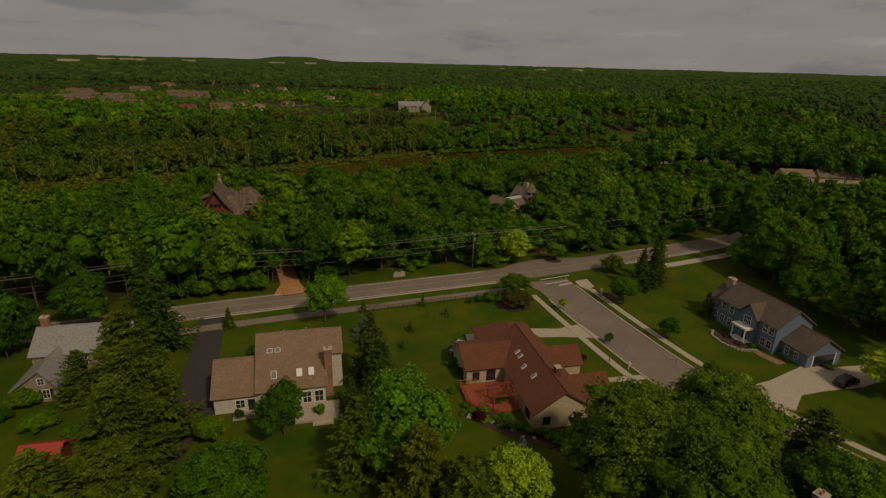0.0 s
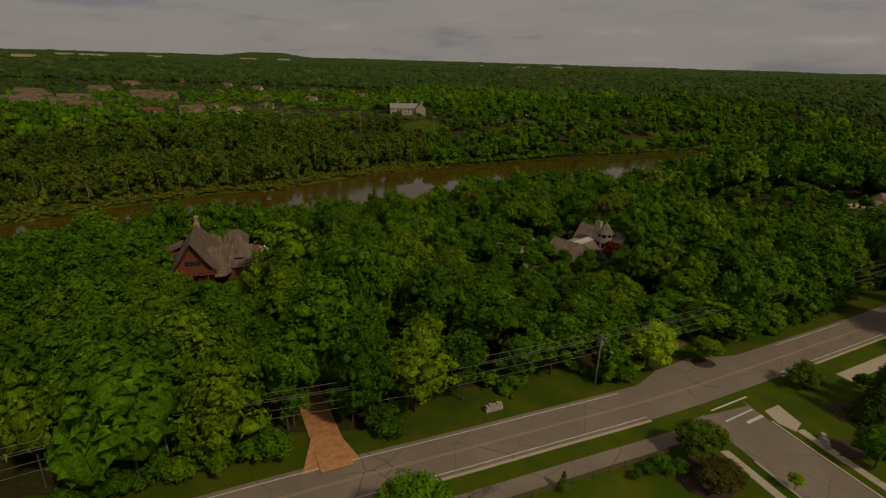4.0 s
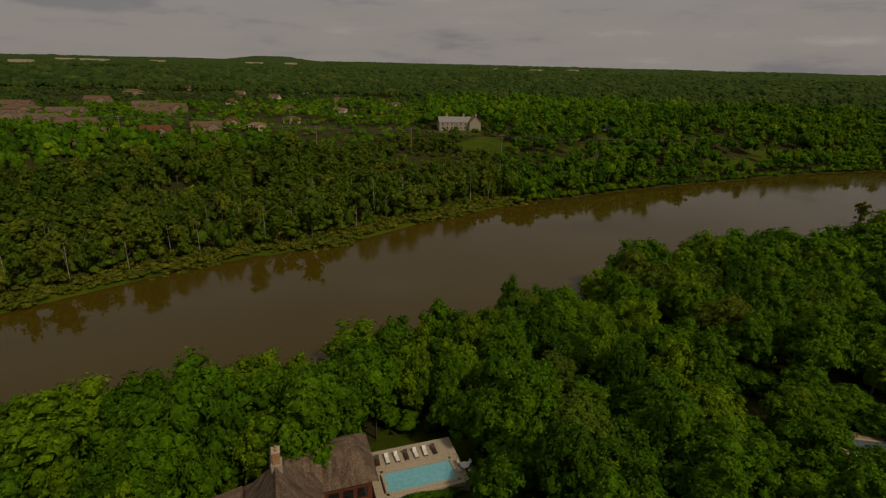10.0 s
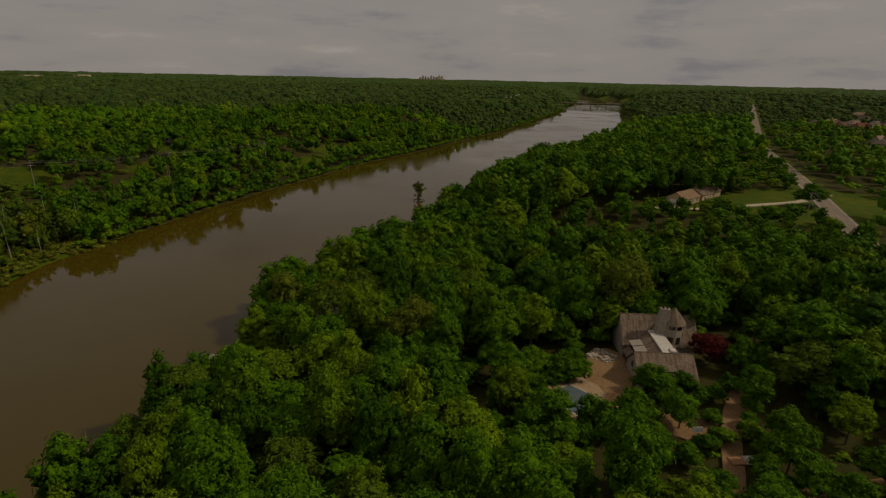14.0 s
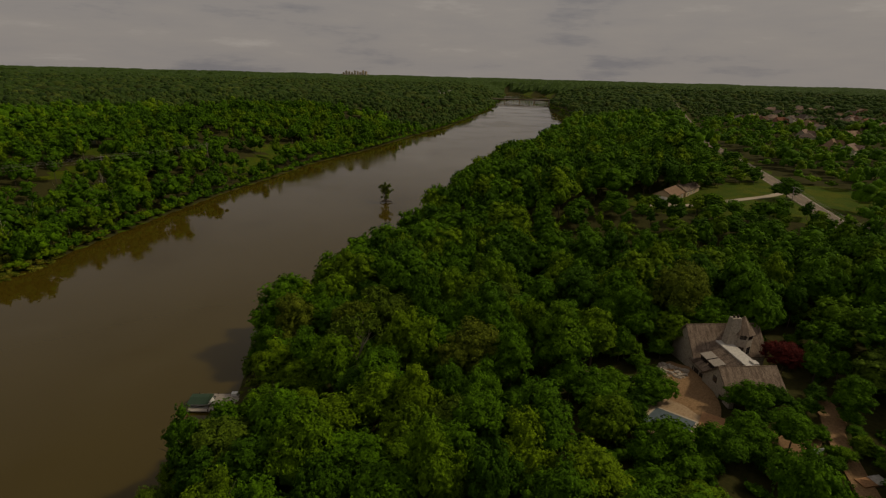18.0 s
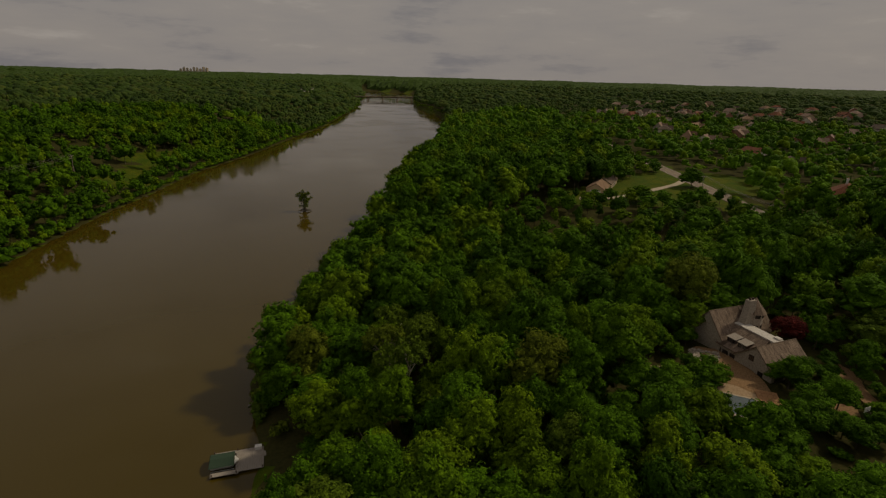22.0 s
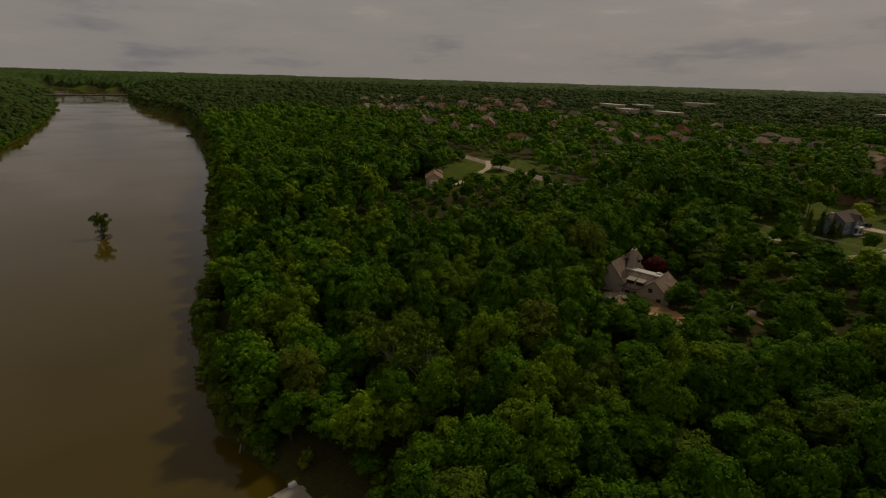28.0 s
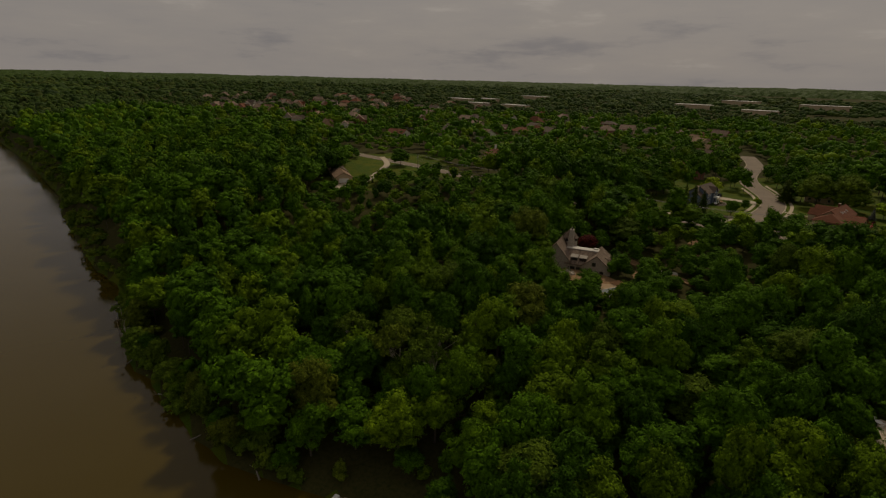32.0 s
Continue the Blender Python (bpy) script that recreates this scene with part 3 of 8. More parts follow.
MAIN = [(x, y) for x, y in zip(ROAD_X, ROAD_Y)][1:-1]
MAIN = [MAIN[0]] + curve_pts(MAIN[1:-1], 6) + [MAIN[-1]]
main_near = [p for p in MAIN if -330 < p[0] < 1300]
road = tagged(part("road", ribbon(Geo(), main_near, -4.1, 4.1, 0.05, 0.35), MAT["asphalt"]), "two-lane worn grey-brown asphalt road with cracks", "road", kind="structure")
for k_, (d, wd, mt, nm) in enumerate([(3.35, 0.14, "line", "edge_line"), (-3.35, 0.14, "line", "edge_line"), (0.13, 0.11, "line_yellow", "centre_line"), (-0.13, 0.11, "line_yellow", "centre_line")]):
    seg = [p for p in main_near if -120 < p[0] < 500]
    if d == -3.35:
        part(nm, ribbon(Geo(), [p for p in seg if p[0] < 17], d - wd / 2, d + wd / 2, 0.062, 0.01), MAT[mt], road)
        seg = [p for p in seg if p[0] > 40]
    if d == 3.35:
        part(nm, ribbon(Geo(), [p for p in seg if p[0] < 16], d - wd / 2, d + wd / 2, 0.062, 0.01), MAT[mt], road)
        seg = [p for p in seg if p[0] > 44]
    part(nm, ribbon(Geo(), seg, d - wd / 2, d + wd / 2, 0.062, 0.01), MAT[mt], road)

STREET = curve_pts([(26.5, 124.5), (30.5, 112), (35, 99), (40, 86), (47, 72), (57.5, 58), (71, 45), (86, 31), (99, 15), (110, -4), (124, -30), (150, -60)], 5)
side = Geo()
ribbon(side, STREET, -5.0, 5.0, 0.054, 0.35, 5)
# flared mouth where the street meets the road
for s in (-1, 1):
    side.column([(26.5 + s * 4.6 + 0.2, 125.5 + s * 1.9), (26.5 + s * 4.8 + 0.8, 121.5 + s * 2), (28 + s * 4.9, 118.5 + s * 1.6), (27 + s * 3, 119 + s)] if s > 0 else [(22.5, 123.5), (20.0, 122.2), (23.2, 118.0), (25.5, 119)], -0.3, 0.046)
street = tagged(part("street", side, MAT["asphalt"]), "residential street of cracked brown-grey asphalt", "road", kind="structure")
for s, lab in ((5.0, 0), (-5.0, 0)):
    seg = [p for p in STREET if p[1] < 117.5] if s < 0 else [p for p in STREET if p[1] < 121]
    d = (s, s + 0.35) if s > 0 else (s - 0.35, s)
    tagged(part("kerb", ribbon(Geo(), seg, d[0], d[1], 0.16, 0.4, 4), MAT["concrete"]), "low concrete kerb along the street", "kerb", kind="structure")
# painted stop bars, crossing and lettering at the junction
for a, b, wd in (((24.4, 124.6), (32.4, 128.4), 0.3), ((25.3, 121.9), (31.4, 125.0), 0.3), ((28.6, 121.6), (32.2, 123.4), 0.55)):
    part("stop_bar", ribbon(Geo(), [a, b], -wd / 2, wd / 2, 0.066, 0.012, 3), MAT["line"], street)

WALKS = []
for nm, seg, d0, d1 in (("pavement", [p for p in STREET if p[1] < 119], -8.3, -6.9), ("pavement", [p for p in STREET if p[1] < 119], 6.9, 8.3)):
    g = Geo()
    ob = base(nm, 0, 0, 0, 0, "pale concrete pavement beside the street", "pavement", kind="structure")
    pts_ = [p for p in dense(seg, 1.5) if p[1] > 30]
    a, b = offset_line(pts_, d0), offset_line(pts_, d1)
    for j in range(0, len(pts_) - 1):
        qa, qb = Vector(a[j]), Vector(a[j + 1])
        ra, rb = Vector(b[j]), Vector(b[j + 1])
        e0, e1 = 0.008, 0.992
        quad = [qa.lerp(qb, e0), qa.lerp(qb, e1), ra.lerp(rb, e1), ra.lerp(rb, e0)]
        part("slab", Geo().column([tuple(q) for q in quad], -0.2, 0.10 + 0.006 * (j % 3)), MAT["concrete"], ob)
PATHLINE = [p for p in MAIN if -70 < p[0] < 18]
tagged(part("footpath", ribbon(Geo(), PATHLINE, -10.0, -7.4, 0.06, 0.25), MAT["asphalt"]), "grey-brown asphalt footpath along the road", "path", kind="structure")
tagged(part("footpath", ribbon(Geo(), [p for p in MAIN if 46 < p[0] < 112], -10.6, -8.0, 0.06, 0.25), MAT["concrete"]), "pale footpath along the road past the lawns", "path", kind="structure")
tagged(part("kerb", ribbon(Geo(), [p for p in MAIN if -60 < p[0] < 16], -4.5, -4.1, 0.13, 0.3), MAT["concrete"]), "low concrete kerb beside the road", "kerb", kind="structure")
tagged(part("kerb", ribbon(Geo(), [p for p in MAIN if 38 < p[0] < 120], -4.5, -4.1, 0.13, 0.3), MAT["concrete"]), "low concrete kerb beside the road", "kerb", kind="structure")
patch("corner_ramp", [(33.2, 124.6), (36.5, 126.2), (37.2, 121.5), (35.0, 119.5), (33.5, 121.5)], MAT["concrete"], 0.09, "concrete corner ramp of the pavement at the junction", "pavement")
patch("verge_bay", [(14.5, 131.2), (20, 136.2), (28, 140.5), (36, 141.5), (42.5, 142.6)], MAT["asphalt"], 0.045, "paved bay across the road from the junction", "road")
patch("driveway_asphalt", [(-49.5, 99.5), (-44.6, 100.5), (-37.6, 79), (-33.2, 70), (-33.6, 58), (-36.5, 50), (-41.5, 50), (-41.5, 72), (-44.5, 84)], MAT["blacktop"], 0.05, "dark smooth asphalt driveway beside the tan-roofed house", "driveway")
patch("driveway_red_house", [(5.1, 95.3), (14.9, 98.6), (24.0, 99.0), (29.2, 101.4), (31.8, 95.6), (24, 95.6), (18, 95.0), (15, 90), (6.2, 87.5)], MAT["concrete"], 0.055, "pale concrete driveway of the red-roofed house", "driveway")
patch("driveway_blue_house", [(51.2, 79.4), (57.6, 82.0), (67.2, 87.7), (71.0, 86.9), (79.0, 88.3), (80.5, 84.5), (73, 81.0), (66, 79.6), (60.7, 78.0), (57.2, 73.8), (53.2, 74.2)], MAT["concrete"], 0.055, "wide pale concrete driveway in front of the blue garage", "driveway")
patch("front_walk", [(62.2, 87.6), (60.6, 90.4), (59.6, 93.6), (60.4, 97.6), (62.2, 97.4), (61.2, 94.2), (61.9, 91.4), (64.2, 88.2)], MAT["soil"], 0.05, "curved brown paver walk to the blue house's porch", "path")
patch("front_walk", [(25.0, 80.6), (35.8, 82.8), (36.2, 81.5), (25.4, 79.2)], MAT["concrete"], 0.05, "narrow concrete walk from the street to the red-roofed house", "path")
lodge_drive = ribbon(Geo(), curve_pts([(-33.5, 111.5), (-37.5, 121), (-43, 134), (-52, 150), (-63, 164), (-72, 174), (-78, 180)], 4), -2.2, 2.2, 0.25, 0.8, 3)
lodge_drive.column([(-38.0, 110.6), (-30.6, 113.4), (-34.3, 118.5), (-38.4, 118.0)], -0.4, 0.052)
tagged(part("driveway_lodge", lodge_drive, MAT["red_paving"]), "orange-red brick-paved drive leading into the woods", "driveway", kind="structure")
patch("forecourt_lodge", [(-83.5, 182), (-80, 184.8), (-74.5, 185.5), (-72, 181), (-74.5, 177), (-81, 177.5)], MAT["red_paving"], 0.1, "orange-red brick forecourt before the log lodge", "driveway", thick=1.5)
manor_drive = ribbon(Geo(), curve_pts([(30, 146), (22, 160), (10, 172), (-1, 183.5), (5, 187), (16, 190.3), (22, 191.3)], 5), -1.6, 1.6, 0.28, 0.8, 3)
tagged(part("driveway_manor", manor_drive, MAT["soil"]), "narrow sandy drive through the woods", "driveway", kind="structure")

# ---- trees ----
rng = np.random.default_rng(7)


def ico(sub):
    bm = bmesh.new()
    bmesh.ops.create_icosphere(bm, subdivisions=sub, radius=1.0)
    v = np.array([p.co[:] for p in bm.verts])
    f = np.array([[q.index for q in fc.verts] for fc in bm.faces])
    bm.free()
    return v, f


ICO1, ICO2 = ico(1), ico(2)


def unit(n, r):
    v = r.normal(size=(n, 3))
    return v / np.linalg.norm(v, axis=1, keepdims=True)


def crown_lobes(r, count, height, width, lean=0.0):
    """Centres and radii of the leaf masses of a crown of the given height and width; its foot is at 0."""
    d = unit(count, r)
    d[:, 2] = np.abs(d[:, 2]) * 1.25 - 0.45
    d /= np.linalg.norm(d, axis=1, keepdims=True)
    rad = width / 2 * r.uniform(0.27, 0.43, count)
    reach = r.uniform(0.72, 1.08, count)[:, None]
    c = d * np.array([width / 2, width / 2, height * 0.46]) * reach * 0.72
    c[:, 2] += height * 0.47
    c[:, 0] += lean * c[:, 2]
    c = np.vstack([c, [[0, 0, height * 0.5]]])
    rad = np.append(rad, width * 0.29)
    return c, rad


def leaf_cards(r, c, rad, count, size, out=1.0, heart=None):
    """Small folded leaf sprays set on the outside of the leaf masses."""
    share = rad ** 2 / np.sum(rad ** 2)
    k = r.choice(len(c), count * 2, p=share)
    d = unit(count * 2, r)
    d[:, 2] = np.where(d[:, 2] < -0.35, -d[:, 2], d[:, 2])
    p = c[k] + d * rad[k][:, None] * r.uniform(0.92, 1.12, (count * 2, 1)) * out
    far = np.ones(len(p), bool)
    for j in range(len(c)):
        far &= (np.linalg.norm(p - c[j], axis=1) > rad[j] * 0.86) | (k == j)
    p, d = p[far][:count], d[far][:count]
    n = d + r.normal(scale=0.42, size=d.shape)
    if heart is not None:
        # sprays follow the roundness of the whole crown
        whole = p - np.array(heart)
        n = n * 0.75 + whole / np.linalg.norm(whole, axis=1, keepdims=True) * 0.9
    n /= np.linalg.norm(n, axis=1, keepdims=True)
    a = np.cross(n, unit(len(n), r))
    a /= np.linalg.norm(a, axis=1, keepdims=True)
    b = np.cross(n, a)
    s = (size * r.uniform(0.6, 1.3, len(n)))[:, None]
    # two separate leaf sprays for every place, each one pointed triangle
    p2 = p + (a * r.uniform(-1, 1, (len(n), 1)) + b * r.uniform(-1, 1, (len(n), 1))) * s * 1.1
    n2 = n + r.normal(scale=0.4, size=n.shape)
    n2 /= np.linalg.norm(n2, axis=1, keepdims=True)
    a2 = np.cross(n2, b)
    a2 /= np.linalg.norm(a2, axis=1, keepdims=True)
    b2 = np.cross(n2, a2)
    v = np.stack([p - a * s * 0.75, p - b * s * 0.42 + a * s * 0.35, p + b * s * 0.5 + a * s * 0.5 + n * s * 0.2, p2 - b2 * s * 0.8, p2 + a2 * s * 0.45 + b2 * s * 0.3, p2 - a2 * s * 0.45 + b2 * s * 0.42 + n2 * s * 0.2], 1).reshape(-1, 3)
    i = np.arange(len(n))[:, None] * 6
    t = np.concatenate([i + [0, 1, 2], i + [3, 4, 5]], 0)
    return v, t


OCTA = (np.array([[1, 0, 0], [0, 1, 0], [-1, 0, 0], [0, -1, 0], [0, 0, 1], [0, 0, -1.0]]), np.array([[0, 1, 4], [1, 2, 4], [2, 3, 4], [3, 0, 4], [1, 0, 5], [2, 1, 5], [3, 2, 5], [0, 3, 5]]))


def small_crown(seed, lobes, cards, card_size, height=1.0, width=0.75, hull=0.93):
    """A crown of a few lumpy masses, for trees far off and for low brush."""
    r = np.random.default_rng(seed)
    c, rad = crown_lobes(r, lobes, height, width)
    iv, jf = ICO1
    jf = jf[iv[jf][:, :, 2].mean(1) > -0.5]
    vs, fs, n = [], [], 0
    for j in range(len(c)):
        wob = 1 + r.uniform(-0.11, 0.11, (len(iv), 1))
        vs.append(c[j] + iv * rad[j] * hull * wob * np.array([1, 1, 0.85]))
        fs.append(jf + n)
        n += len(iv)
    if cards:
        v, t = leaf_cards(r, c, rad, cards, card_size)
        vs.append(v)
        fs.append(t + n)
    return np.vstack(vs), np.vstack(fs)


def crown(seed, lobes, cards, card_size, height=1.0, width=0.75, lean=0.0, hull=0.8, masses=6, ragged=1.0):
    """A leafy crown: a few uneven limb masses, each carrying many small leaf clumps with sprays on them."""
    r = np.random.default_rng(seed)
    up = r.uniform(0, 1, masses) ** 0.8
    az = np.arange(masses) * 2.39996 + r.uniform(-0.5, 0.5, masses)
    out = width / 2 * (0.62 - 0.42 * up) * r.uniform(0.55, 1.2, masses)
    mr = width / 2 * r.uniform(0.40, 0.62, masses) * (1 - 0.2 * up)
    mc = np.stack([np.cos(az) * out, np.sin(az) * out, height * (0.30 + 0.46 * up + r.uniform(-0.05, 0.05, masses))], 1)
    mc[:, 0] += lean * mc[:, 2]
    mc[0], mr[0] = (0, 0, height * 0.42), width * 0.33
    squash = np.array([1, 1, height / width * 0.82])
    k = r.choice(masses, lobes * 4, p=mr ** 2 / np.sum(mr ** 2))
    d = unit(lobes * 4, r)
    d[:, 2] = np.where(d[:, 2] < -0.45, -d[:, 2], d[:, 2])
    p = mc[k] + d * mr[k][:, None] * squash * r.uniform(0.82, 1.0 + 0.26 * ragged, (lobes * 4, 1))
    free = p[:, 2] > height * 0.04
    for j in range(masses):
        free &= (np.linalg.norm((p - mc[j]) / squash, axis=1) > mr[j] * 0.84) | (k == j)
    c = p[free][:lobes]
    rad = width * r.uniform(0.055, 0.125, len(c)) * (1.25 if lobes < 20 else 1.0)
    vs, fs, n = [], [], 0
    iv, jf = ICO1
    for j in range(masses):
        vs.append(mc[j] + iv * mr[j] * hull * squash * (1 + r.uniform(-0.16, 0.16, (len(iv), 1))))
        fs.append(jf + n)
        n += len(iv)
    ov, of = OCTA
    for j in range(len(c)):
        vs.append(c[j] + ov * rad[j] * (1 + r.uniform(-0.3, 0.3, (6, 1))) * [1.1, 1.1, 0.8])
        fs.append(of + n)
        n += 6
    v, t = leaf_cards(r, np.vstack([c, mc]), np.concatenate([rad * 1.12, mr * 0.92]), cards, card_size, heart=(0, 0, height * 0.3))
    vs.append(v)
    fs.append(t + n)
    return np.vstack(vs), np.vstack(fs)


def trunk_geo(seed, height, r0, limbs=5, spread=0.28, top=0.75):
    """A tapered trunk that bends a little, with limbs that go up into the crown."""
    r = random.Random(seed)
    g = Geo()
    p, rad = Vector((0, 0, -0.3)), r0
    bend = Vector((r.uniform(-0.05, 0.05), r.uniform(-0.05, 0.05), 0))
    n = 4
    joints = []
    for j in range(n):
        q = Vector((bend.x * (j + 1) * height / n, bend.y * (j + 1) * height / n, height * top * (j + 1) / n))
        g.beam(p, q, rad, rad * 0.72, 7)
        joints.append((q, rad * 0.72))
        p, rad = q, rad * 0.72
    for j in range(limbs):
        q, rr = joints[1 + j % (n - 1)]
        a = 6.2832 * (j + r.random() * 0.6) / limbs
        e = q + Vector((math.cos(a) * spread * height, math.sin(a) * spread * height, height * r.uniform(0.12, 0.25)))
        m = q.lerp(e, 0.5) + Vector((0, 0, -0.03 * height))
        g.beam(q, m, rr * 0.6, rr * 0.4, 5)
        g.beam(m, e, rr * 0.4, rr * 0.15, 5)
    return g


def conifer(seed, boughs, sprays, height=1.0, width=0.42, droop=0.25, taper=0.85, size=0.035):
    """Many uneven boughs round a stem, each feathered with small needle sprays."""
    r = np.random.default_rng(seed)
    u = np.sort(r.random(boughs)) ** 1.25
    tier = np.round(u * 15) / 15
    u = u * 0.55 + tier * 0.45
    az = r.uniform(0, 6.2832, boughs)
    side = 1 + 0.20 * np.sin(az * 2 + seed) + 0.15 * np.sin(az * 3 + u * 9 + seed)
    L = (width / 2 * (1 - u) ** taper + 0.012) * r.uniform(0.62, 1.12, boughs) * side
    z = height * (0.05 + 0.94 * u)
    w = r.random((boughs, sprays)) ** 0.75
    d = np.stack([np.cos(az), np.sin(az), np.zeros(boughs)], 1)
    sd = np.stack([-np.sin(az), np.cos(az), np.zeros(boughs)], 1)
    off = r.uniform(-1, 1, (boughs, sprays)) * (L[:, None] * 0.26 * (1.1 - w) + 0.004)
    rise = (-droop * w + 0.16 * w ** 2.5) * L[:, None] + r.uniform(-0.008, 0.008, w.shape)
    p = d[:, None] * (w * L[:, None])[..., None] + sd[:, None] * off[..., None]
    p[..., 2] += z[:, None] + rise
    dirn = d[:, None] + sd[:, None] * np.sign(off)[..., None] * r.uniform(0.2, 1.0, w.shape)[..., None] + r.normal(scale=0.25, size=p.shape)
    dirn[..., 2] -= droop * 0.8
    dirn /= np.linalg.norm(dirn, axis=-1, keepdims=True)
    across = np.cross(dirn, r.normal(scale=0.4, size=p.shape) + [0, 0, 1])
    across /= np.linalg.norm(across, axis=-1, keepdims=True)
    s = (size * r.uniform(0.6, 1.35, w.shape) * (0.55 + 0.45 * (1 - u[:, None])))[..., None]
    v = np.stack([p - across * s * 0.42, p + across * s * 0.42 + [0, 0, 0.1 * size], p + dirn * s * 1.25], 2).reshape(-1, 3)
    f = np.arange(len(v)).reshape(-1, 3)
    ring = np.array([[math.cos(q * 0.8976) * width * 0.27, math.sin(q * 0.8976) * width * 0.27, 0.09 * height] for q in range(7)] + [[math.cos(q * 0.8976) * width * 0.15, math.sin(q * 0.8976) * width * 0.15, 0.5 * height] for q in range(7)] + [[0, 0, height * 0.97]])
    rf = np.array([[q, (q + 1) % 7, 7 + q] for q in range(7)] + [[(q + 1) % 7, 7 + (q + 1) % 7, 7 + q] for q in range(7)] + [[7 + q, 7 + (q + 1) % 7, 14] for q in range(7)])
    return np.vstack([v, ring]), np.vstack([f, rf + len(v)])


# crowns one metre high, scaled to each tree
NEAR_CROWNS = [np_mesh("crown", *crown(100 + s, 46 + 6 * (s % 3), 1150, 0.030, 1.0, 0.86, 0.05 * (s % 3 - 1), masses=5 + s % 4, ragged=0.8 + 0.2 * (s % 3)), [MAT["leaf"]]) for s in range(12)]
SHRUB_CROWNS = [np_mesh("crown", *crown(190 + s, 26, 520, 0.05, 1.0, 0.9, masses=4), [MAT["leaf"]]) for s in range(5)]
YARD_CROWNS = [np_mesh("crown", *crown(160 + s, 110, 4600, 0.0205, 1.0, 0.88, masses=9, ragged=1.15), [MAT["leaf"]]) for s in range(6)]
WEEPING = [np_mesh("crown", *crown(170 + s, 150, 9500, 0.0165, 1.0, 0.92, hull=0.7, masses=15, ragged=1.5), [MAT["leaf_soft"]]) for s in range(3)]
OTHER = {}
TRUNKS = [trunk_geo(s, 1.0, 0.028).mesh("trunk", MAT["bark"], True) for s in range(4)]
SPRUCES = [np_mesh("crown", *conifer(s, 300, 13, width=0.46), [MAT["needles"]], smooth=False) for s in range(3)]
DARK_SPRUCES = [np_mesh("crown", *conifer(20 + s, 300, 13, width=0.5, droop=0.35), [MAT["needles_dark"]], smooth=False) for s in range(3)]
PINES = [np_mesh("crown", *conifer(30 + s, 260, 26, width=0.62, droop=0.02, taper=0.55, size=0.04), [MAT["needles"]], smooth=False) for s in range(4)]
BLUE_SPRUCES = [np_mesh("crown", *conifer(10 + s, 220, 12, width=0.55), [MAT["needles_blue"]], smooth=False) for s in range(2)]
for key in ("leaf_fresh", "leaf_yellow", "leaf_bronze", "leaf_red", "leaf_olive"):
    OTHER[key] = [np_mesh("crown", *crown(300 + s, 70, 2400, 0.027, 1.0, 0.95, masses=7, ragged=1.2), [MAT[key]]) for s in range(2)]


def tree(x, y, h, w, mesh, label, bare=0.22, name="tree", turn=None, group="", z=None, category="tree", trunk=True):
    """A tree of height h and crown width w; bare is the share of clear trunk below."""
    t = base(name, x, y, (flat(x, y) if z is None else z) - 0.05, (x * 37 + y * 91) % 360 if turn is None else turn, label, category, group)
    if trunk:
        tk = part("trunk", TRUNKS[int(abs(x * 3 + y)) % 4], None, t)
        tk.scale = (h * 0.8, h * 0.8, h * 0.9)
    c = part("crown", mesh, None, t)
    c.location = (0, 0, h * bare)
    hh = h * (1 - bare)
    c.scale = (w / 0.9, w / 0.9, hh)
    return t


def spruce(x, y, h, w, label, meshes=None, name="spruce_tree"):
    ms = meshes or SPRUCES
    t = base(name, x, y, flat(x, y) - 0.05, (x * 53 + y * 17) % 360, label, "conifer")
    part("trunk", Geo().tube(0, 0, -0.2, h * 0.35, 0.025 * h, 0.016 * h, 7), MAT["bark"], t)
    c = part("crown", ms[int(abs(x + y)) % len(ms)], None, t)
    c.scale = (w / 0.48, w / 0.48, h)
    return t


def pine(x, y, h, w, label):
    return spruce(x, y, h, w * 0.78, label, PINES, "pine_tree")


# clearings in the woods, some cut to fit the camera's view: (x, y, radius along x, radius along y, turn in degrees)
CLEAR = [(-68.5, 190, 7.5, 7, 0), (60, 566, 30, 8, 15), (225, 585, 40, 8, 12), (-20, 301, 8, 8, 0), (-59, 194.5, 3, 5.5, 0), (-85, 193.5, 17.5, 10, -73), (-70, 210, 15, 8.5, 17), (-73, 196.5, 11, 6.5, 17), (-71, 222.5, 10, 8, 17), (-78, 180.5, 5, 3.5, 10), (31.2, 209.8, 14, 8.5, -51), (21.2, 203.8, 12, 7.5, -51), (4.7, 214.3, 8, 6.5, 0), (17.2, 214.3, 10, 5, 25), (14.7, 231.8, 3.5, 8, 5), (10.2, 196.3, 7.5, 6, -45), (23.2, 191.3, 5, 2.2, 10), (-72, 190.5, 8.5, 5.5, 17), (5.2, 186.3, 6, 3.5, 0), (192, 210, 48, 26, -32), (158, 248, 14, 12, -30), (28, 139, 17, 5.5, 25), (4, 159, 4, 2.5, 20), (19, 157, 5, 2.5, 10), (-8, 127, 14, 3.2, 21), (-26, 309, 9, 8, -54), (-19, 300, 5, 5, 0), (-42, 614, 30, 16, 10), (-22, 566, 24, 26, 0), (88, 600, 14, 12, 0), (172, 556, 16, 24, 10), (186, 566, 20, 9, 20), (250, 603, 46, 9, 5), (-10, 690, 20, 16, 0), (330, 700, 40, 14, 20), (120, 760, 36, 16, 0), (-180, 620, 30, 9, 10), (430, 820, 50, 16, 20), (165, 153, 25, 9, -29)]


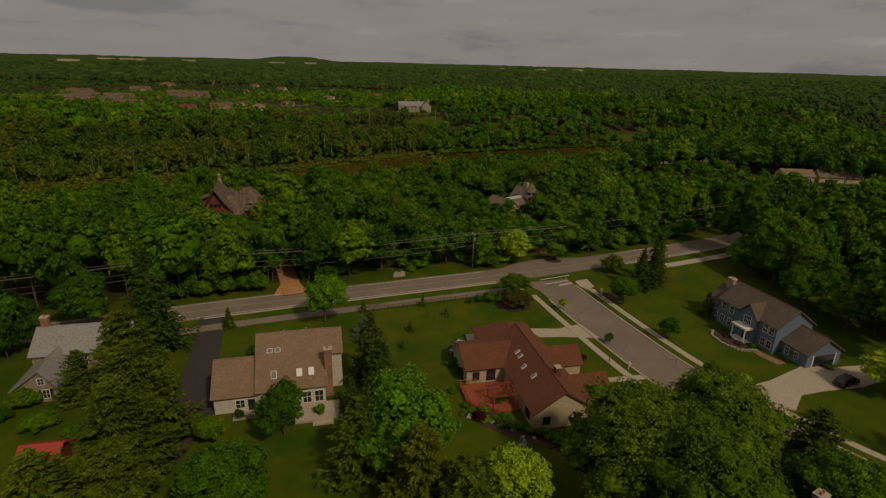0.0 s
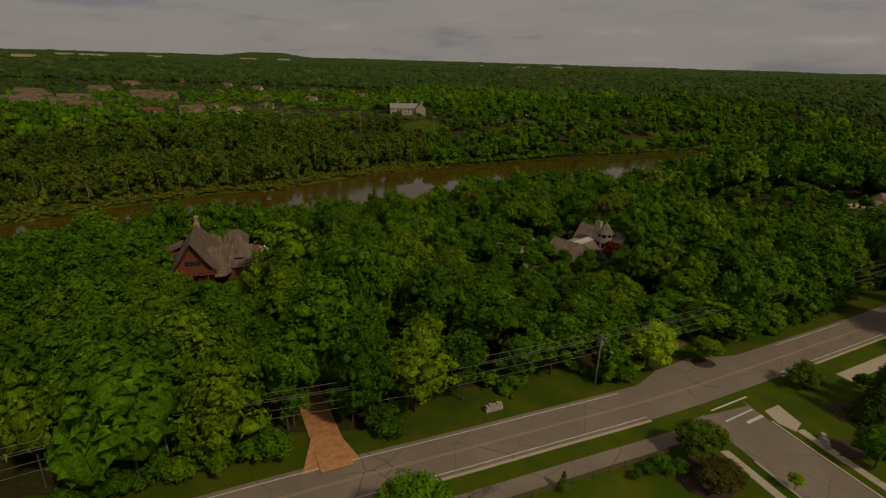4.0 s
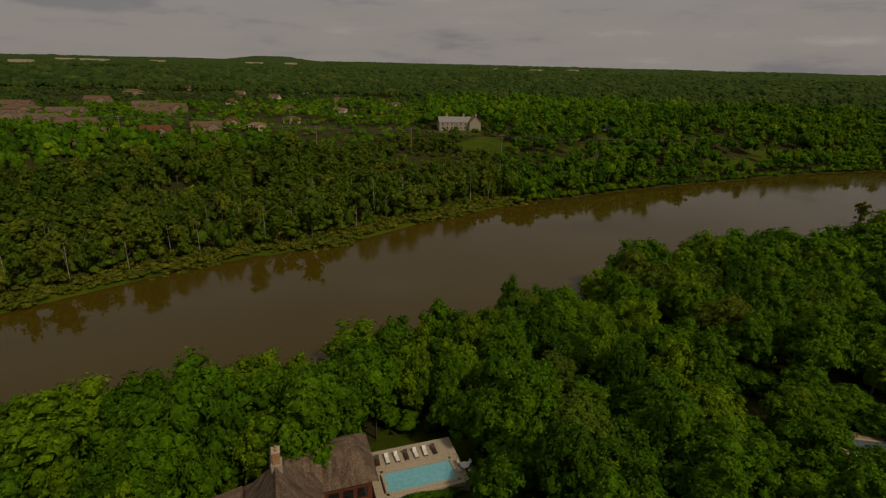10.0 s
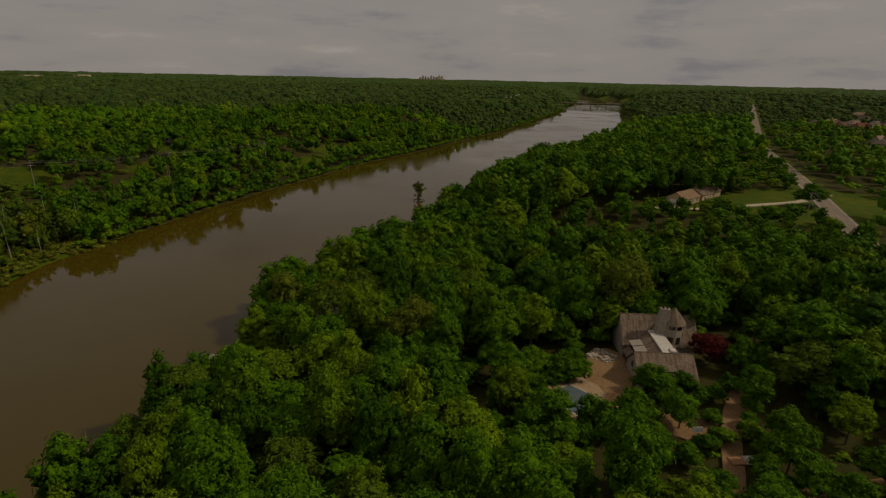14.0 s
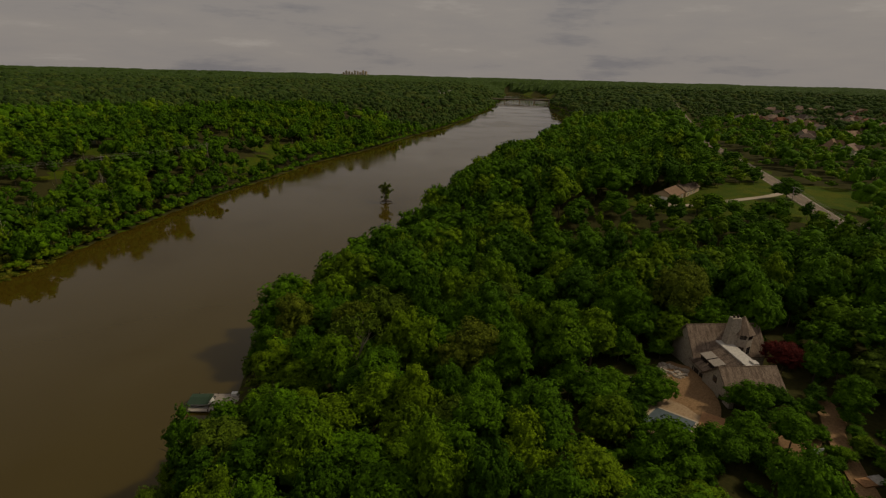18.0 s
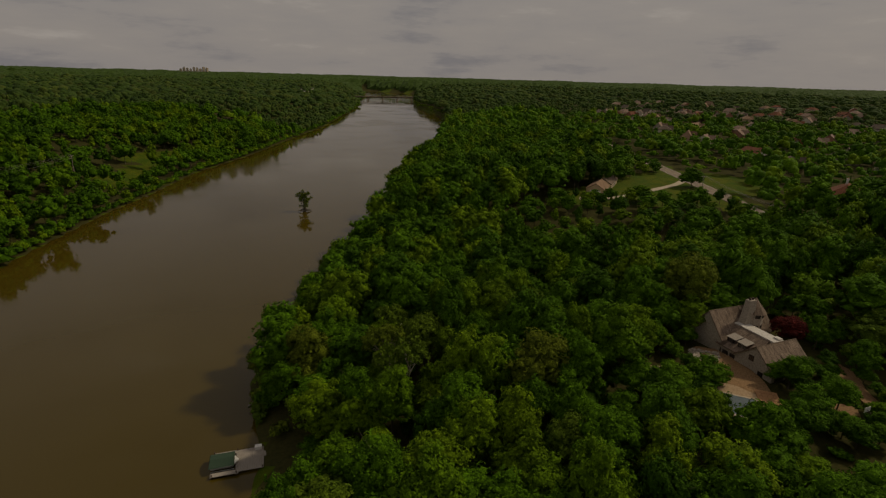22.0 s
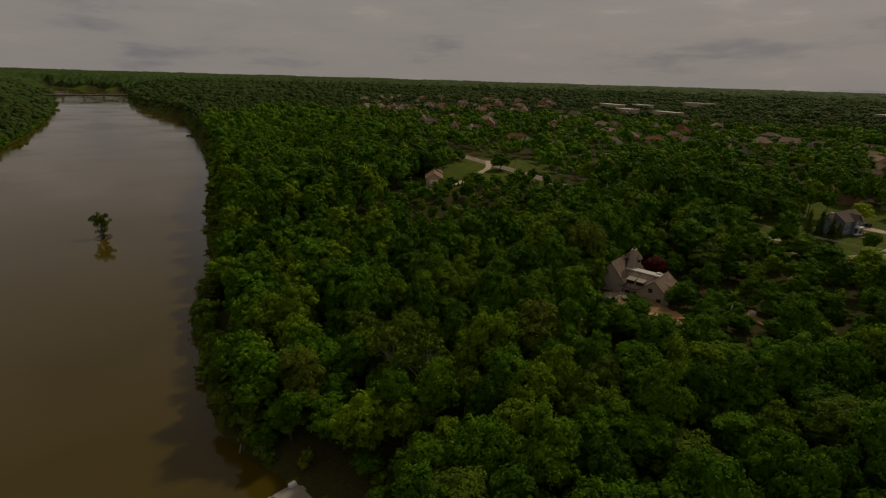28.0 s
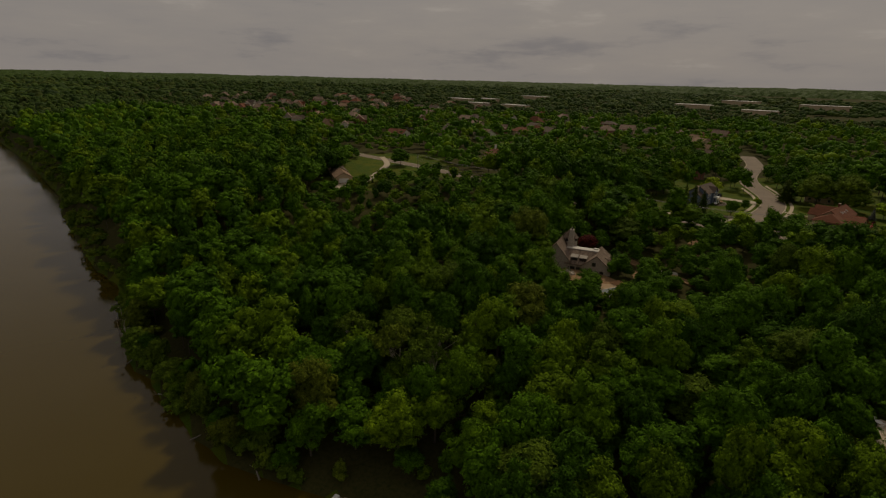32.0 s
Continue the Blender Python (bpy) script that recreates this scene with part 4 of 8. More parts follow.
def cleared(x, y, grow=0.0):
    hit = np.zeros(np.shape(x), bool)
    for cx, cy, ra, rb, turn in CLEAR:
        c, s = math.cos(radians(turn)), math.sin(radians(turn))
        u, v = (x - cx) * c + (y - cy) * s, -(x - cx) * s + (y - cy) * c
        hit |= (u / (ra + grow)) ** 2 + (v / (rb + grow)) ** 2 < 1
    return hit


def near_line(x, y, pts, d):
    hit = np.zeros(np.shape(x), bool)
    for (ax, ay), (bx, by) in zip(pts, pts[1:]):
        t = np.clip(((x - ax) * (bx - ax) + (y - ay) * (by - ay)) / max((bx - ax) ** 2 + (by - ay) ** 2, 1e-6), 0, 1)
        hit |= np.hypot(x - ax - t * (bx - ax), y - ay - t * (by - ay)) < d
    return hit


LODGE_LINE = [(-33.5, 111.5), (-37.5, 121), (-43, 134), (-52, 150), (-63, 164), (-78, 180)]
MANOR_LINE = [(30, 146), (22, 160), (10, 172), (-1, 183.5), (5, 187), (16, 190.3), (26, 191.3)]


# open fields far off: bearings in degrees and distances in metres from (-40, 250)
FIELDS = [(3, 18, 2450, 3300), (-20, -9, 2500, 2900), (-36, -27, 1700, 2000), (24, 34, 2900, 3400)]


def in_field(x, y):
    b = np.degrees(np.arctan2(x + 40, y - 250))
    d = np.hypot(x + 40, y - 250)
    hit = np.zeros(np.shape(x), bool)
    for b0, b1, d0, d1 in FIELDS:
        hit |= (b > b0) & (b < b1) & (d > d0) & (d < d1)
    return hit


def density(x, y):
    """How likely a tree stands at each place: 1 in the woods, less among the houses, 0 on water, roads and lawns."""
    yr, yn, yf = y_road(x), y_near(x), y_far(x)
    north = (y > yr + 7.8) & (y < yn - 5.5)
    over = y > yf + np.where(x > -20, 1.0, 3.0)
    p = np.where(north | over, 1.0, 0.0)
    south = y < yr - 7
    wood_s = south & ((x > 83) & (x < 150) & (y > 84 + (x - 83) * 0.3) | (x < -72) & (y > 40))
    p = np.where(wood_s, 1.0, p)
    sub_e = (y < yr - 7) & (x >= 150)
    p = np.where(sub_e, np.where(np.sin(x * 0.045) * np.sin(y * 0.05 + x * 0.012) > 0.35, 0.95, 0.82), p)
    sub_s = (y < yr - 7) & (x > 40) & (x < 150) & (y < 60)
    p = np.where(sub_s, 0.5, p)
    p = np.where((x > 60) & (x < 280) & (y < 60) & (y > -420), 0.8, p)
    p = np.where((y < 34 - 0.1 * x) & (x > -190) & (x <= 40), 0.8, p)
    town = over & (x < -70) & (y > 520) & (y < 900) & (x > -650)
    p = np.where(town, 0.88, p)
    p = np.where(sub_e & (y > yr - 75) & (x < 420), 0.8, p)
    # glades and thin places in the far woods
    thin_ = np.sin(x * 0.031 + 1.3 * np.sin(y * 0.017)) * np.sin(y * 0.037 + 1.7 * np.sin(x * 0.013))
    p = np.where(over & (y > yf + 40) & (thin_ > 0.45), p * 0.35, p)
    p = np.where(cleared(x, y) | near_line(x, y, MAIN, 7.5) | near_line(x, y, STREET, 9.5), 0, p)
    p = np.where(near_line(x, y, LODGE_LINE, 1.9) | near_line(x, y, LODGE_LINE[:2], 4.6) | near_line(x, y, MANOR_LINE, 1.3), 0, p)
    az = np.degrees(np.arctan2(x + 60, y - 60))
    p = np.where(in_field(x, y), 0, p)
    seen = (az > -50) & (az < 168) | (np.hypot(x, y) < 130)
    return np.where(seen, p, 0)


# places where trees are kept low to fit the camera's view: (x, y, radii, turn, share of full height)
KEPT_LOW = [(-31, 296, 14, 10, 35, 0.42), (-30, 520, 70, 28, 5, 0.5), (150, 532, 95, 18, 14, 0.62), (-40, 585, 45, 20, 8, 0.45), (-58, 143, 11, 16, 20, 0.6), (-66, 158, 14, 8, 0, 0.61), (-5, 279, 10, 9, 0, 0.55), (37.2, 192.8, 14, 9, 0, 0.42), (-77, 175.5, 15, 8, 10, 0.70), (-88, 179.5, 10, 8, 0, 0.64), (-73, 164.5, 15, 15, 0, 0.70), (-8, 132, 20, 15, 0, 0.72), (-61, 197.5, 11, 12, 17, 0.42), (-11.8, 206.8, 17, 9, 20, 0.52), (-3.8, 181.8, 17, 10, 45, 0.5), (-0.8, 229.8, 19, 9, -20, 0.5), (116, 254, 44, 24, -5, 0.42), (142, 236, 20, 20, 0, 0.42), (147, 218, 42, 17, -30, 0.42), (14, 156, 30, 19, 10, 0.6), (15.2, 180.8, 17, 13, 30, 0.45), (2.2, 197.8, 12, 9, 0, 0.36), (11.2, 198.8, 14, 10, 0, 0.33), (-0.8, 224.8, 15, 8, 0, 0.42), (21.2, 224.8, 12, 6, 0, 0.5), (-70, 231.5, 12, 6, 17, 1.0), (48.2, 197.8, 12, 9, 0, 0.7), (112, 217, 45, 20, -20, 0.75)]


def stature(x, y):
    f = np.ones(np.shape(x))
    for cx, cy, ra_, rb_, turn, k in KEPT_LOW:
        c, s = math.cos(radians(turn)), math.sin(radians(turn))
        u, v = (x - cx) * c + (y - cy) * s, -(x - cx) * s + (y - cy) * c
        f = np.where((u / ra_) ** 2 + (v / rb_) ** 2 < 1, np.minimum(f, k), f)
    f = np.where((y > y_road(x)) & (y < y_road(x) + 42) & (x > 112) & (x < 330), np.minimum(f, 0.40), f)
    estate = (y < y_road(x) - 7) & (x > 40) & ~((x > 80) & (x < 150) & (y > 60))
    f = np.where(estate, np.where(np.sin(x * 0.045) * np.sin(y * 0.05 + x * 0.012) > 0.35, 0.82, np.where(x < 210, 0.62, 0.52)), f)
    f = np.where(estate & (x >= 150) & (x < 420) & (y > y_road(x) - 75), np.maximum(f, 0.52), f)
    town = (y > y_far(x)) & (x < -70) & (y > 520) & (y < 950)
    return np.where(town, 0.50, f)


def scatter(x0, x1, y0, y1, step, r, keep):
    ax, ay = np.meshgrid(np.arange(x0, x1, step), np.arange(y0, y1, step))
    ax = (ax + (np.arange(ax.shape[0]) % 2)[:, None] * step / 2 + r.uniform(-0.36, 0.36, ax.shape) * step).ravel()
    ay = (ay + r.uniform(-0.36, 0.36, ay.shape) * step).ravel()
    ok = keep(ax, ay) & (r.random(len(ax)) < density(ax, ay))
    return ax[ok], ay[ok]


def forest(name, xs, ys, protos, hmin, hmax, wide, mats, label, r, trunk=None, sink=0.0):
    """Many trees as one mesh."""
    vs, fs, ms, tn, n = [], [], [], [], 0
    which = r.integers(0, len(protos), len(xs))
    zs = ground(xs, ys)
    for k, (pv, pf) in enumerate(protos):
        sel = np.where(which == k)[0]
        if not len(sel):
            continue
        age = np.clip(np.exp(r.normal(0.0, 0.30, len(sel))), 0.55, 1.75)
        h = (hmin + (hmax - hmin) * np.clip(0.5 + 0.55 * (age - 1) + r.uniform(-0.35, 0.35, len(sel)), 0, 1.15)) * stature(xs[sel], ys[sel]) * (1 + 0.14 * np.sin(xs[sel] * 0.05) * np.cos(ys[sel] * 0.06))
        wd = wide * age * (0.35 + 0.65 * stature(xs[sel], ys[sel]))
        a = r.uniform(0, 6.2832, len(sel))
        c, s = np.cos(a)[:, None], np.sin(a)[:, None]
        V = np.empty((len(sel), len(pv), 3))
        V[:, :, 0] = (pv[:, 0] * c - pv[:, 1] * s) * wd[:, None] + xs[sel][:, None]
        V[:, :, 1] = (pv[:, 0] * s + pv[:, 1] * c) * wd[:, None] + ys[sel][:, None]
        V[:, :, 2] = pv[:, 2] * h[:, None] + zs[sel][:, None] - sink
        tn.append(np.repeat(r.random(len(sel)), len(pv)))
        F = pf[None] + (np.arange(len(sel)) * len(pv))[:, None, None] + n
        vs.append(V.reshape(-1, 3))
        fs.append(F.reshape(-1, 3))
        ms.append(np.tile(trunk[k] if trunk else np.zeros(len(pf), int), len(sel)))
        n += len(sel) * len(pv)
    me = np_mesh(name, np.vstack(vs), np.vstack(fs), mats, np.concatenate(ms), tint=np.concatenate(tn))
    return tagged(new(name, me), label, "woods", kind="stuff")


def with_trunk(v, f, lift, r0):
    """Raises a crown by lift (of a height of one) and puts a slim three-sided trunk below."""
    v = v * [1, 1, 1 - lift] + [0, 0, lift]
    ring = np.array([[math.cos(q * 2.0944), math.sin(q * 2.0944), 0] for q in range(3)])
    tv = np.vstack([ring * r0, ring * r0 * 0.6 + [0, 0, lift + 0.3]])
    tf = np.array([[0, 1, 4], [0, 4, 3], [1, 2, 5], [1, 5, 4], [2, 0, 3], [2, 3, 5]]) + len(v)
    return np.vstack([v, tv]), np.vstack([f, tf]), np.concatenate([np.zeros(len(f), int), np.ones(6, int)])


FINE = [with_trunk(*crown(480 + s, 34, 420, 0.040, 1.0, 0.9, masses=5 + s % 3), 0.12, 0.018) for s in range(9)]
MID = [with_trunk(*crown(500 + s, 20, 150, 0.058, 1.0, 0.9, masses=4 + s % 3), 0.12, 0.018) for s in range(9)]
BANK = [with_trunk(*crown(520 + s, 12, 90, 0.062, 1.0, 0.85, masses=3 + s % 2), 0.12, 0.016) for s in range(7)]
TALL = [with_trunk(*crown(540 + s, 18, 150, 0.044, 1.0, 0.6, masses=4, ragged=1.9), 0.14, 0.010) for s in range(7)]
LOW = [small_crown(600 + s, 4, 9, 0.12, 1.0, 1.05) for s in range(9)]
LUMP = [small_crown(650 + s, 2, 0, 0.2, 1.0, 1.2) for s in range(8)]
BLOB = [small_crown(700 + s, 1, 0, 0.2, 1.0, 1.6) for s in range(6)]

# ---- the woods ----
# leaf litter under the trees, also put among the estate and town houses to darken their lawns; mown grass elsewhere
MAT_GRASS_ONLY = [(-70, 210, 19, 13, 17), (-71, 222.5, 12, 10, 17), (192, 210, 56, 34, -32), (158, 248, 20, 18, -30), (28, 139, 26, 10, 25), (-8, 129, 20, 7.5, 21)]
ground_ob.data.materials.append(MAT["litter"])
qx = np.mean(GX.ravel()[quads], 1)
qy = np.mean(GY.ravel()[quads], 1)
wooded = ((qy > y_road(qx) + 12) & (qy < y_near(qx) + 1)) | (qy > y_far(qx) + np.where(qx > -20, -3, 16)) | ((qy < y_road(qx) - 7) & (qx > 88) & (qx < 150) & (qy > 88 + (qx - 88) * 0.5)) | ((qy < y_road(qx) - 7) & (qx >= 150)) | ((qx > 95) & (qy < 40))
for cx, cy, ra_, rb_, turn in MAT_GRASS_ONLY:
    c_, s_ = math.cos(radians(turn)), math.sin(radians(turn))
    wooded &= (((qx - cx) * c_ + (qy - cy) * s_) / ra_) ** 2 + ((-(qx - cx) * s_ + (qy - cy) * c_) / rb_) ** 2 > 1
wooded &= ~(cleared(qx, qy) & (qy > y_far(qx)))
wooded &= ~in_field(qx, qy) & (qy < y_far(qx) + 900)
ground_ob.data.polygons.foreach_set("material_index", wooded.astype(np.int32))
ra = np.random.default_rng(21)


def zone_near(x, y):
    return (x > -72) & (x < 46) & (y > y_road(x) + 8) & (y < y_near(x)) & (np.hypot((x + 12) / 57, (y - 232) / 84) < 1)


def zone_mid(x, y):
    return ~zone_near(x, y) & (x > -190) & (x < 330) & (y > -40) & (y < y_near(x)) & ((y > y_road(x)) | (x < 155))


def zone_bank(x, y):
    return (y > y_far(x)) & (y - y_far(x) < 190) & (x > -340) & (x < 430)


def zone_fine(x, y):
    return zone_mid(x, y) & (((x > -132) & (x < -55) & (y > 120)) | ((x > -72) & (x < 92) & (y > 110)))


def zone_low(x, y):
    return ~zone_mid(x, y) & ~zone_bank(x, y) & ~zone_near(x, y) & (np.hypot(x, y - 250) < 640)


xs, ys = scatter(-75, 50, 110, 350, 7.9, ra, zone_near)
for k_ in range(len(xs)):
    hh = ra.uniform(10.5, 20.5)
    ww = ra.uniform(8.0, 14.0)
    k2 = float(stature(xs[k_], ys[k_]))
    hh, ww = hh * k2, ww * (0.3 + 0.7 * k2)
    me_ = NEAR_CROWNS[k_ % len(NEAR_CROWNS)]
    lab = "broad green deciduous tree in the riverside woods" if ww > 10.5 else "green deciduous tree in the riverside woods"
    if k_ % 17 == 5:
        me_, lab = OTHER["leaf_olive"][k_ % 2], "olive-tinged deciduous tree in the riverside woods"
    tree(float(xs[k_]), float(ys[k_]), hh, ww, me_, lab, 0.12, group="woodland trees")

xs, ys = scatter(-195, 335, -40, 480, 7.9, ra, zone_mid)
fine_ = zone_fine(xs, ys)
forest("woods_by_the_road", xs[fine_], ys[fine_], [(v, f) for v, f, t in FINE], 13, 20, 11.5, [MAT["leaf"], MAT["bark"]], "dense green deciduous woods sloping down from the road", ra, [t for v, f, t in FINE])
forest("woods_near_bank", xs[~fine_], ys[~fine_], [(v, f) for v, f, t in MID], 13.5, 21, 11.5, [MAT["leaf"], MAT["bark"]], "dense green deciduous woods between the road and the river", ra, [t for v, f, t in MID])
# saplings and shrubs under and between the trees
xs, ys = scatter(-120, 130, 60, 360, 6.6, ra, lambda x, y: (zone_near(x, y) | zone_mid(x, y)) & (np.hypot((x - 0) / 120, (y - 215) / 120) < 1))
forest("woodland_shrubs", xs, ys, [small_crown(880 + s, 4, 26, 0.13, 1.0, 1.05) for s in range(5)], 3.0, 6.5, 6.5, [MAT["leaf"]], "green saplings and shrubs under the woodland trees", ra, sink=0.4)
xs, ys = scatter(-345, 435, 150, 860, 8.6, ra, zone_bank)
swamp = xs < -20
keep_ = ~swamp | (ys > y_far(xs) + 13 + 7 * np.sin(xs * 0.11))
xs, ys, swamp = xs[keep_], ys[keep_], swamp[keep_]
forest("woods_far_bank", xs[~swamp], ys[~swamp], [(v, f) for v, f, t in BANK], 10, 22, 11.5, [MAT["leaf"], MAT["bark"]], "dense green trees along the far river bank", ra, [t for v, f, t in BANK])
xs3, ys3 = scatter(-345, -10, 150, 700, 7.5, ra, lambda x, y: zone_bank(x, y) & (y > y_far(x) + 10))
forest("swamp_shrubs", xs3, ys3, [small_crown(860 + s, 3, 14, 0.14, 1.0, 1.05) for s in range(5)], 4.5, 11, 7.0, [MAT["leaf_marsh"]], "green thickets under the tall trees of the far bank", ra, sink=0.4)
xs5, ys5 = scatter(-345, 10, 150, 700, 15.0, ra, lambda x, y: zone_bank(x, y) & (y > y_far(x) + 14) & (y < y_far(x) + 110))
forest("olive_marsh_trees", xs5, ys5, [(v, f) for v, f, t in TALL[:4]], 7, 17, 9, [MAT["leaf_olive"], MAT["marsh_bark"]], "feathery olive young trees on the marshy far bank", ra, [t for v, f, t in TALL[:4]])
forest("swamp_woods", xs[swamp], ys[swamp], [(v, f) for v, f, t in TALL + BANK[:3]], 8, 21, 11, [MAT["leaf_marsh"], MAT["marsh_bark"]], "thin tall trees with grey trunks on the marshy far bank", ra, [t for v, f, t in TALL + BANK[:3]])
# slim pale trunks, bare or nearly so, among the marsh trees
stick = []
for s_ in range(4):
    tg = trunk_geo(60 + s_, 1.0, 0.012, 6, 0.16, 0.97)
    tv_ = np.array(tg.v)
    tf_ = np.array([(f[0], f[k], f[k + 1]) for f in tg.f for k in range(1, len(f) - 1)])
    stick.append((tv_, tf_))
xs4, ys4 = scatter(-330, 60, 200, 560, 13.5, ra, lambda x, y: (y > y_far(x) + 8) & (y < y_far(x) + 75))
forest("bare_marsh_trees", xs4, ys4, stick, 8, 17, 11, [MAT["pale_bark"]], "slim pale half-dead trees standing in the marsh", ra)
xs, ys = scatter(-800, 960, -500, 1210, 9.6, ra, zone_low)
xs2, ys2 = scatter(-800, 960, -500, 1210, 10.2, ra, lambda x, y: ~zone_mid(x, y) & ~zone_bank(x, y) & (np.hypot(x, y - 250) >= 640) & (np.hypot(x, y - 250) < 950))
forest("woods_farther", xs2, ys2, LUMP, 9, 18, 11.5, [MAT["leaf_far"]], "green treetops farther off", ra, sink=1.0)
forest("woods_beyond", xs, ys, LOW, 7.5, 20, 12.0, [MAT["leaf"]], "green treetops stretching away beyond the river and the houses", ra)
xs, ys = scatter(-1700, 2120, -1300, 2360, 18.0, ra, lambda x, y: (np.hypot(x, y - 250) >= 950) & (np.hypot(x, y - 250) < 2150))
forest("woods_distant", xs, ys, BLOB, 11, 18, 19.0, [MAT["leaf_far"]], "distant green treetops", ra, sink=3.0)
# farther still, one rolling roof of leaves
fr = 2050 * (4800 / 2050) ** np.linspace(0, 1, 90)
fa = np.radians(np.arange(-62, 162, 0.3))
FR, FA = np.meshgrid(fr, fa)
fx, fy = np.sin(FA) * FR - 40, np.cos(FA) * FR + 250
bump_ = ra.uniform(0, 1, FR.shape)
fz = ground(fx, fy) + 2 + 15 * bump_ + 3 * np.sin(FA * 40 + FR * 0.004) * np.sin(FR * 0.006 + 3 * FA)
fz += 26 * np.exp(-((np.degrees(FA) + 16.4) / 3.2) ** 4) * smooth01((FR - 3900) / 500)
fz -= 24 * (1 - smooth01((FR - 2050) / 220))
river_ = (fy > y_near(fx) - 5) & (fy < y_far(fx) + 5) & (fx < 2330)
fz = np.where(river_ | in_field(fx, fy), -60, fz)
fi = np.arange(FR.size).reshape(FR.shape)
fq = np.stack([fi[:-1, :-1], fi[1:, :-1], fi[1:, 1:], fi[:-1, 1:]], -1).reshape(-1, 4)
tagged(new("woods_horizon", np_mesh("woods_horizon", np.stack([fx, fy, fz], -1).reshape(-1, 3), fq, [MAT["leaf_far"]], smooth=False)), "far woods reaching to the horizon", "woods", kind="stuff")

# ---- yard trees and shrubs round the houses ----
N = YARD_CROWNS + YARD_CROWNS[:3]
tree(-23.5, 99.0, 10.5, 8.4, OTHER["leaf_fresh"][0], "round dense green maple beside the road", 0.1)
tree(-21.4, 64.1, 8.5, 6.5, N[3], "bushy green tree behind the tan-roofed house", 0.06)
tree(-3.0, 57.5, 14, 11.5, OTHER["leaf_fresh"][1], "large green deciduous tree in the back garden", 0.06)
tree(-23.5, 49, 9.5, 12, N[5], "wide green deciduous tree in the back garden", 0.05)
tree(24, 54, 15.5, 14.5, WEEPING[0], "large drooping green tree behind the red-roofed house", 0.06)
tree(36, 58, 15, 14, WEEPING[1], "large drooping green tree beside the street", 0.06)
tree(30, 47, 15.5, 13, WEEPING[2], "large drooping green tree in a back garden", 0.06)
tree(46.5, 51, 11, 10, N[3], "green deciduous tree beside the street", 0.08)
pine(49.5, 59, 11, 9, "dark green pine beside the street")
tree(10, 53.5, 7.5, 8, OTHER["leaf_yellow"][0], "light green garden tree", 0.08)
tree(75.5, 79, 8.5, 9.5, OTHER["leaf_yellow"][1], "yellow-green tree by the blue house's driveway", 0.1)
tree(-31, 62.4, 4.2, 4.2, N[6], "small round green tree beside the driveway", 0.1)
tree(16.6, 114.3, 5.8, 6.6, OTHER["leaf_olive"][0], "feathery olive-green shrub tree at the street corner", 0.08)
tree(17.2, 108.6, 3.9, 6.4, OTHER["leaf_bronze"][0], "bronze-leaved round shrub at the street corner", 0.0)
tree(41.2, 112, 7.2, 6.2, N[0], "round green street tree at the corner lawn", 0.12)
tree(45.5, 96, 4.8, 4.2, N[5], "small green street tree on the blue house's lawn", 0.16)
tree(26.8, 107.8, 2.9, 1.9, OTHER["leaf_yellow"][0], "slim young street tree", 0.25)
tree(33.0, 93.4, 2.3, 1.7, N[3], "slim young street tree", 0.25)
tree(47.8, 82.5, 3.6, 2.8, N[4], "small green street tree", 0.2)
tree(51.5, 79, 3.0, 2.4, OTHER["leaf_yellow"][1], "small light green street tree", 0.2)
tree(18.9, 137.6, 8.8, 8.8, OTHER["leaf_yellow"][1], "bright yellow-green tree beside the road", 0.1)
tree(30.2, 139.0, 5.6, 5.6, N[7], "round green tree on the roadside island", 0.2)
tree(12.5, 133.5, 4.0, 4.5, N[1], "green shrub tree beside the road", 0.05)
tree(44, 131.5, 4.6, 6.0, OTHER["leaf_olive"][1], "feathery olive shrub tree on the corner lawn", 0.05)
tree(54.5, 131, 3.4, 2.6, N[2], "small green tree beside the footpath", 0.1)
tree(-31, 86.5, 1.4, 2.6, N[2], "low green shrub by the front wall", 0.0, name="shrub", category="shrub")
spruce(-51.4, 86.2, 19.5, 12, "tall dark green spruce beside the driveway", DARK_SPRUCES)
pine(-40.5, 63, 15.5, 11.5, "tall broad green pine in the garden")
pine(-38, 54.5, 14.5, 12, "tall broad green pine in the garden")
pine(-51, 75, 12.5, 8.5, "green pine beside the stone house")
pine(-54.2, 70.5, 9, 6.5, "young green pine beside the stone house")
pine(-46.5, 71.5, 15.5, 11, "tall broad green pine in the garden")
pine(-33.5, 46.5, 13, 11, "broad green pine in the garden")
pine(-41.5, 45.5, 12, 11, "broad green pine in the garden")
spruce(-11.0, 78.4, 13, 8, "dark green spruce at the house corner", DARK_SPRUCES)
spruce(-8.8, 72.5, 11.5, 8.2, "dark green spruce at the house corner", DARK_SPRUCES)
spruce(-12.4, 68.8, 6.5, 5, "green spruce behind the house", DARK_SPRUCES)
pine(-1, 50.5, 13, 9.5, "tall green pine in the back garden")
pine(-9, 57, 12, 8.5, "tall green pine in the back garden")
pine(4, 47, 12, 9.0, "tall green pine in the back garden")
spruce(51.6, 123.6, 12.5, 6.4, "tall spruce on the corner lawn", DARK_SPRUCES)
spruce(48.2, 121.8, 10.5, 6.4, "dark spruce on the corner lawn", DARK_SPRUCES)
spruce(54.2, 126.2, 12.5, 6.0, "tall blue-green spruce on the corner lawn")
spruce(58.1, 107.6, 5.6, 4.2, "neat green spruce in front of the blue house")
spruce(-41.8, 95.4, 4.4, 3.0, "young green conifer at the driveway mouth")
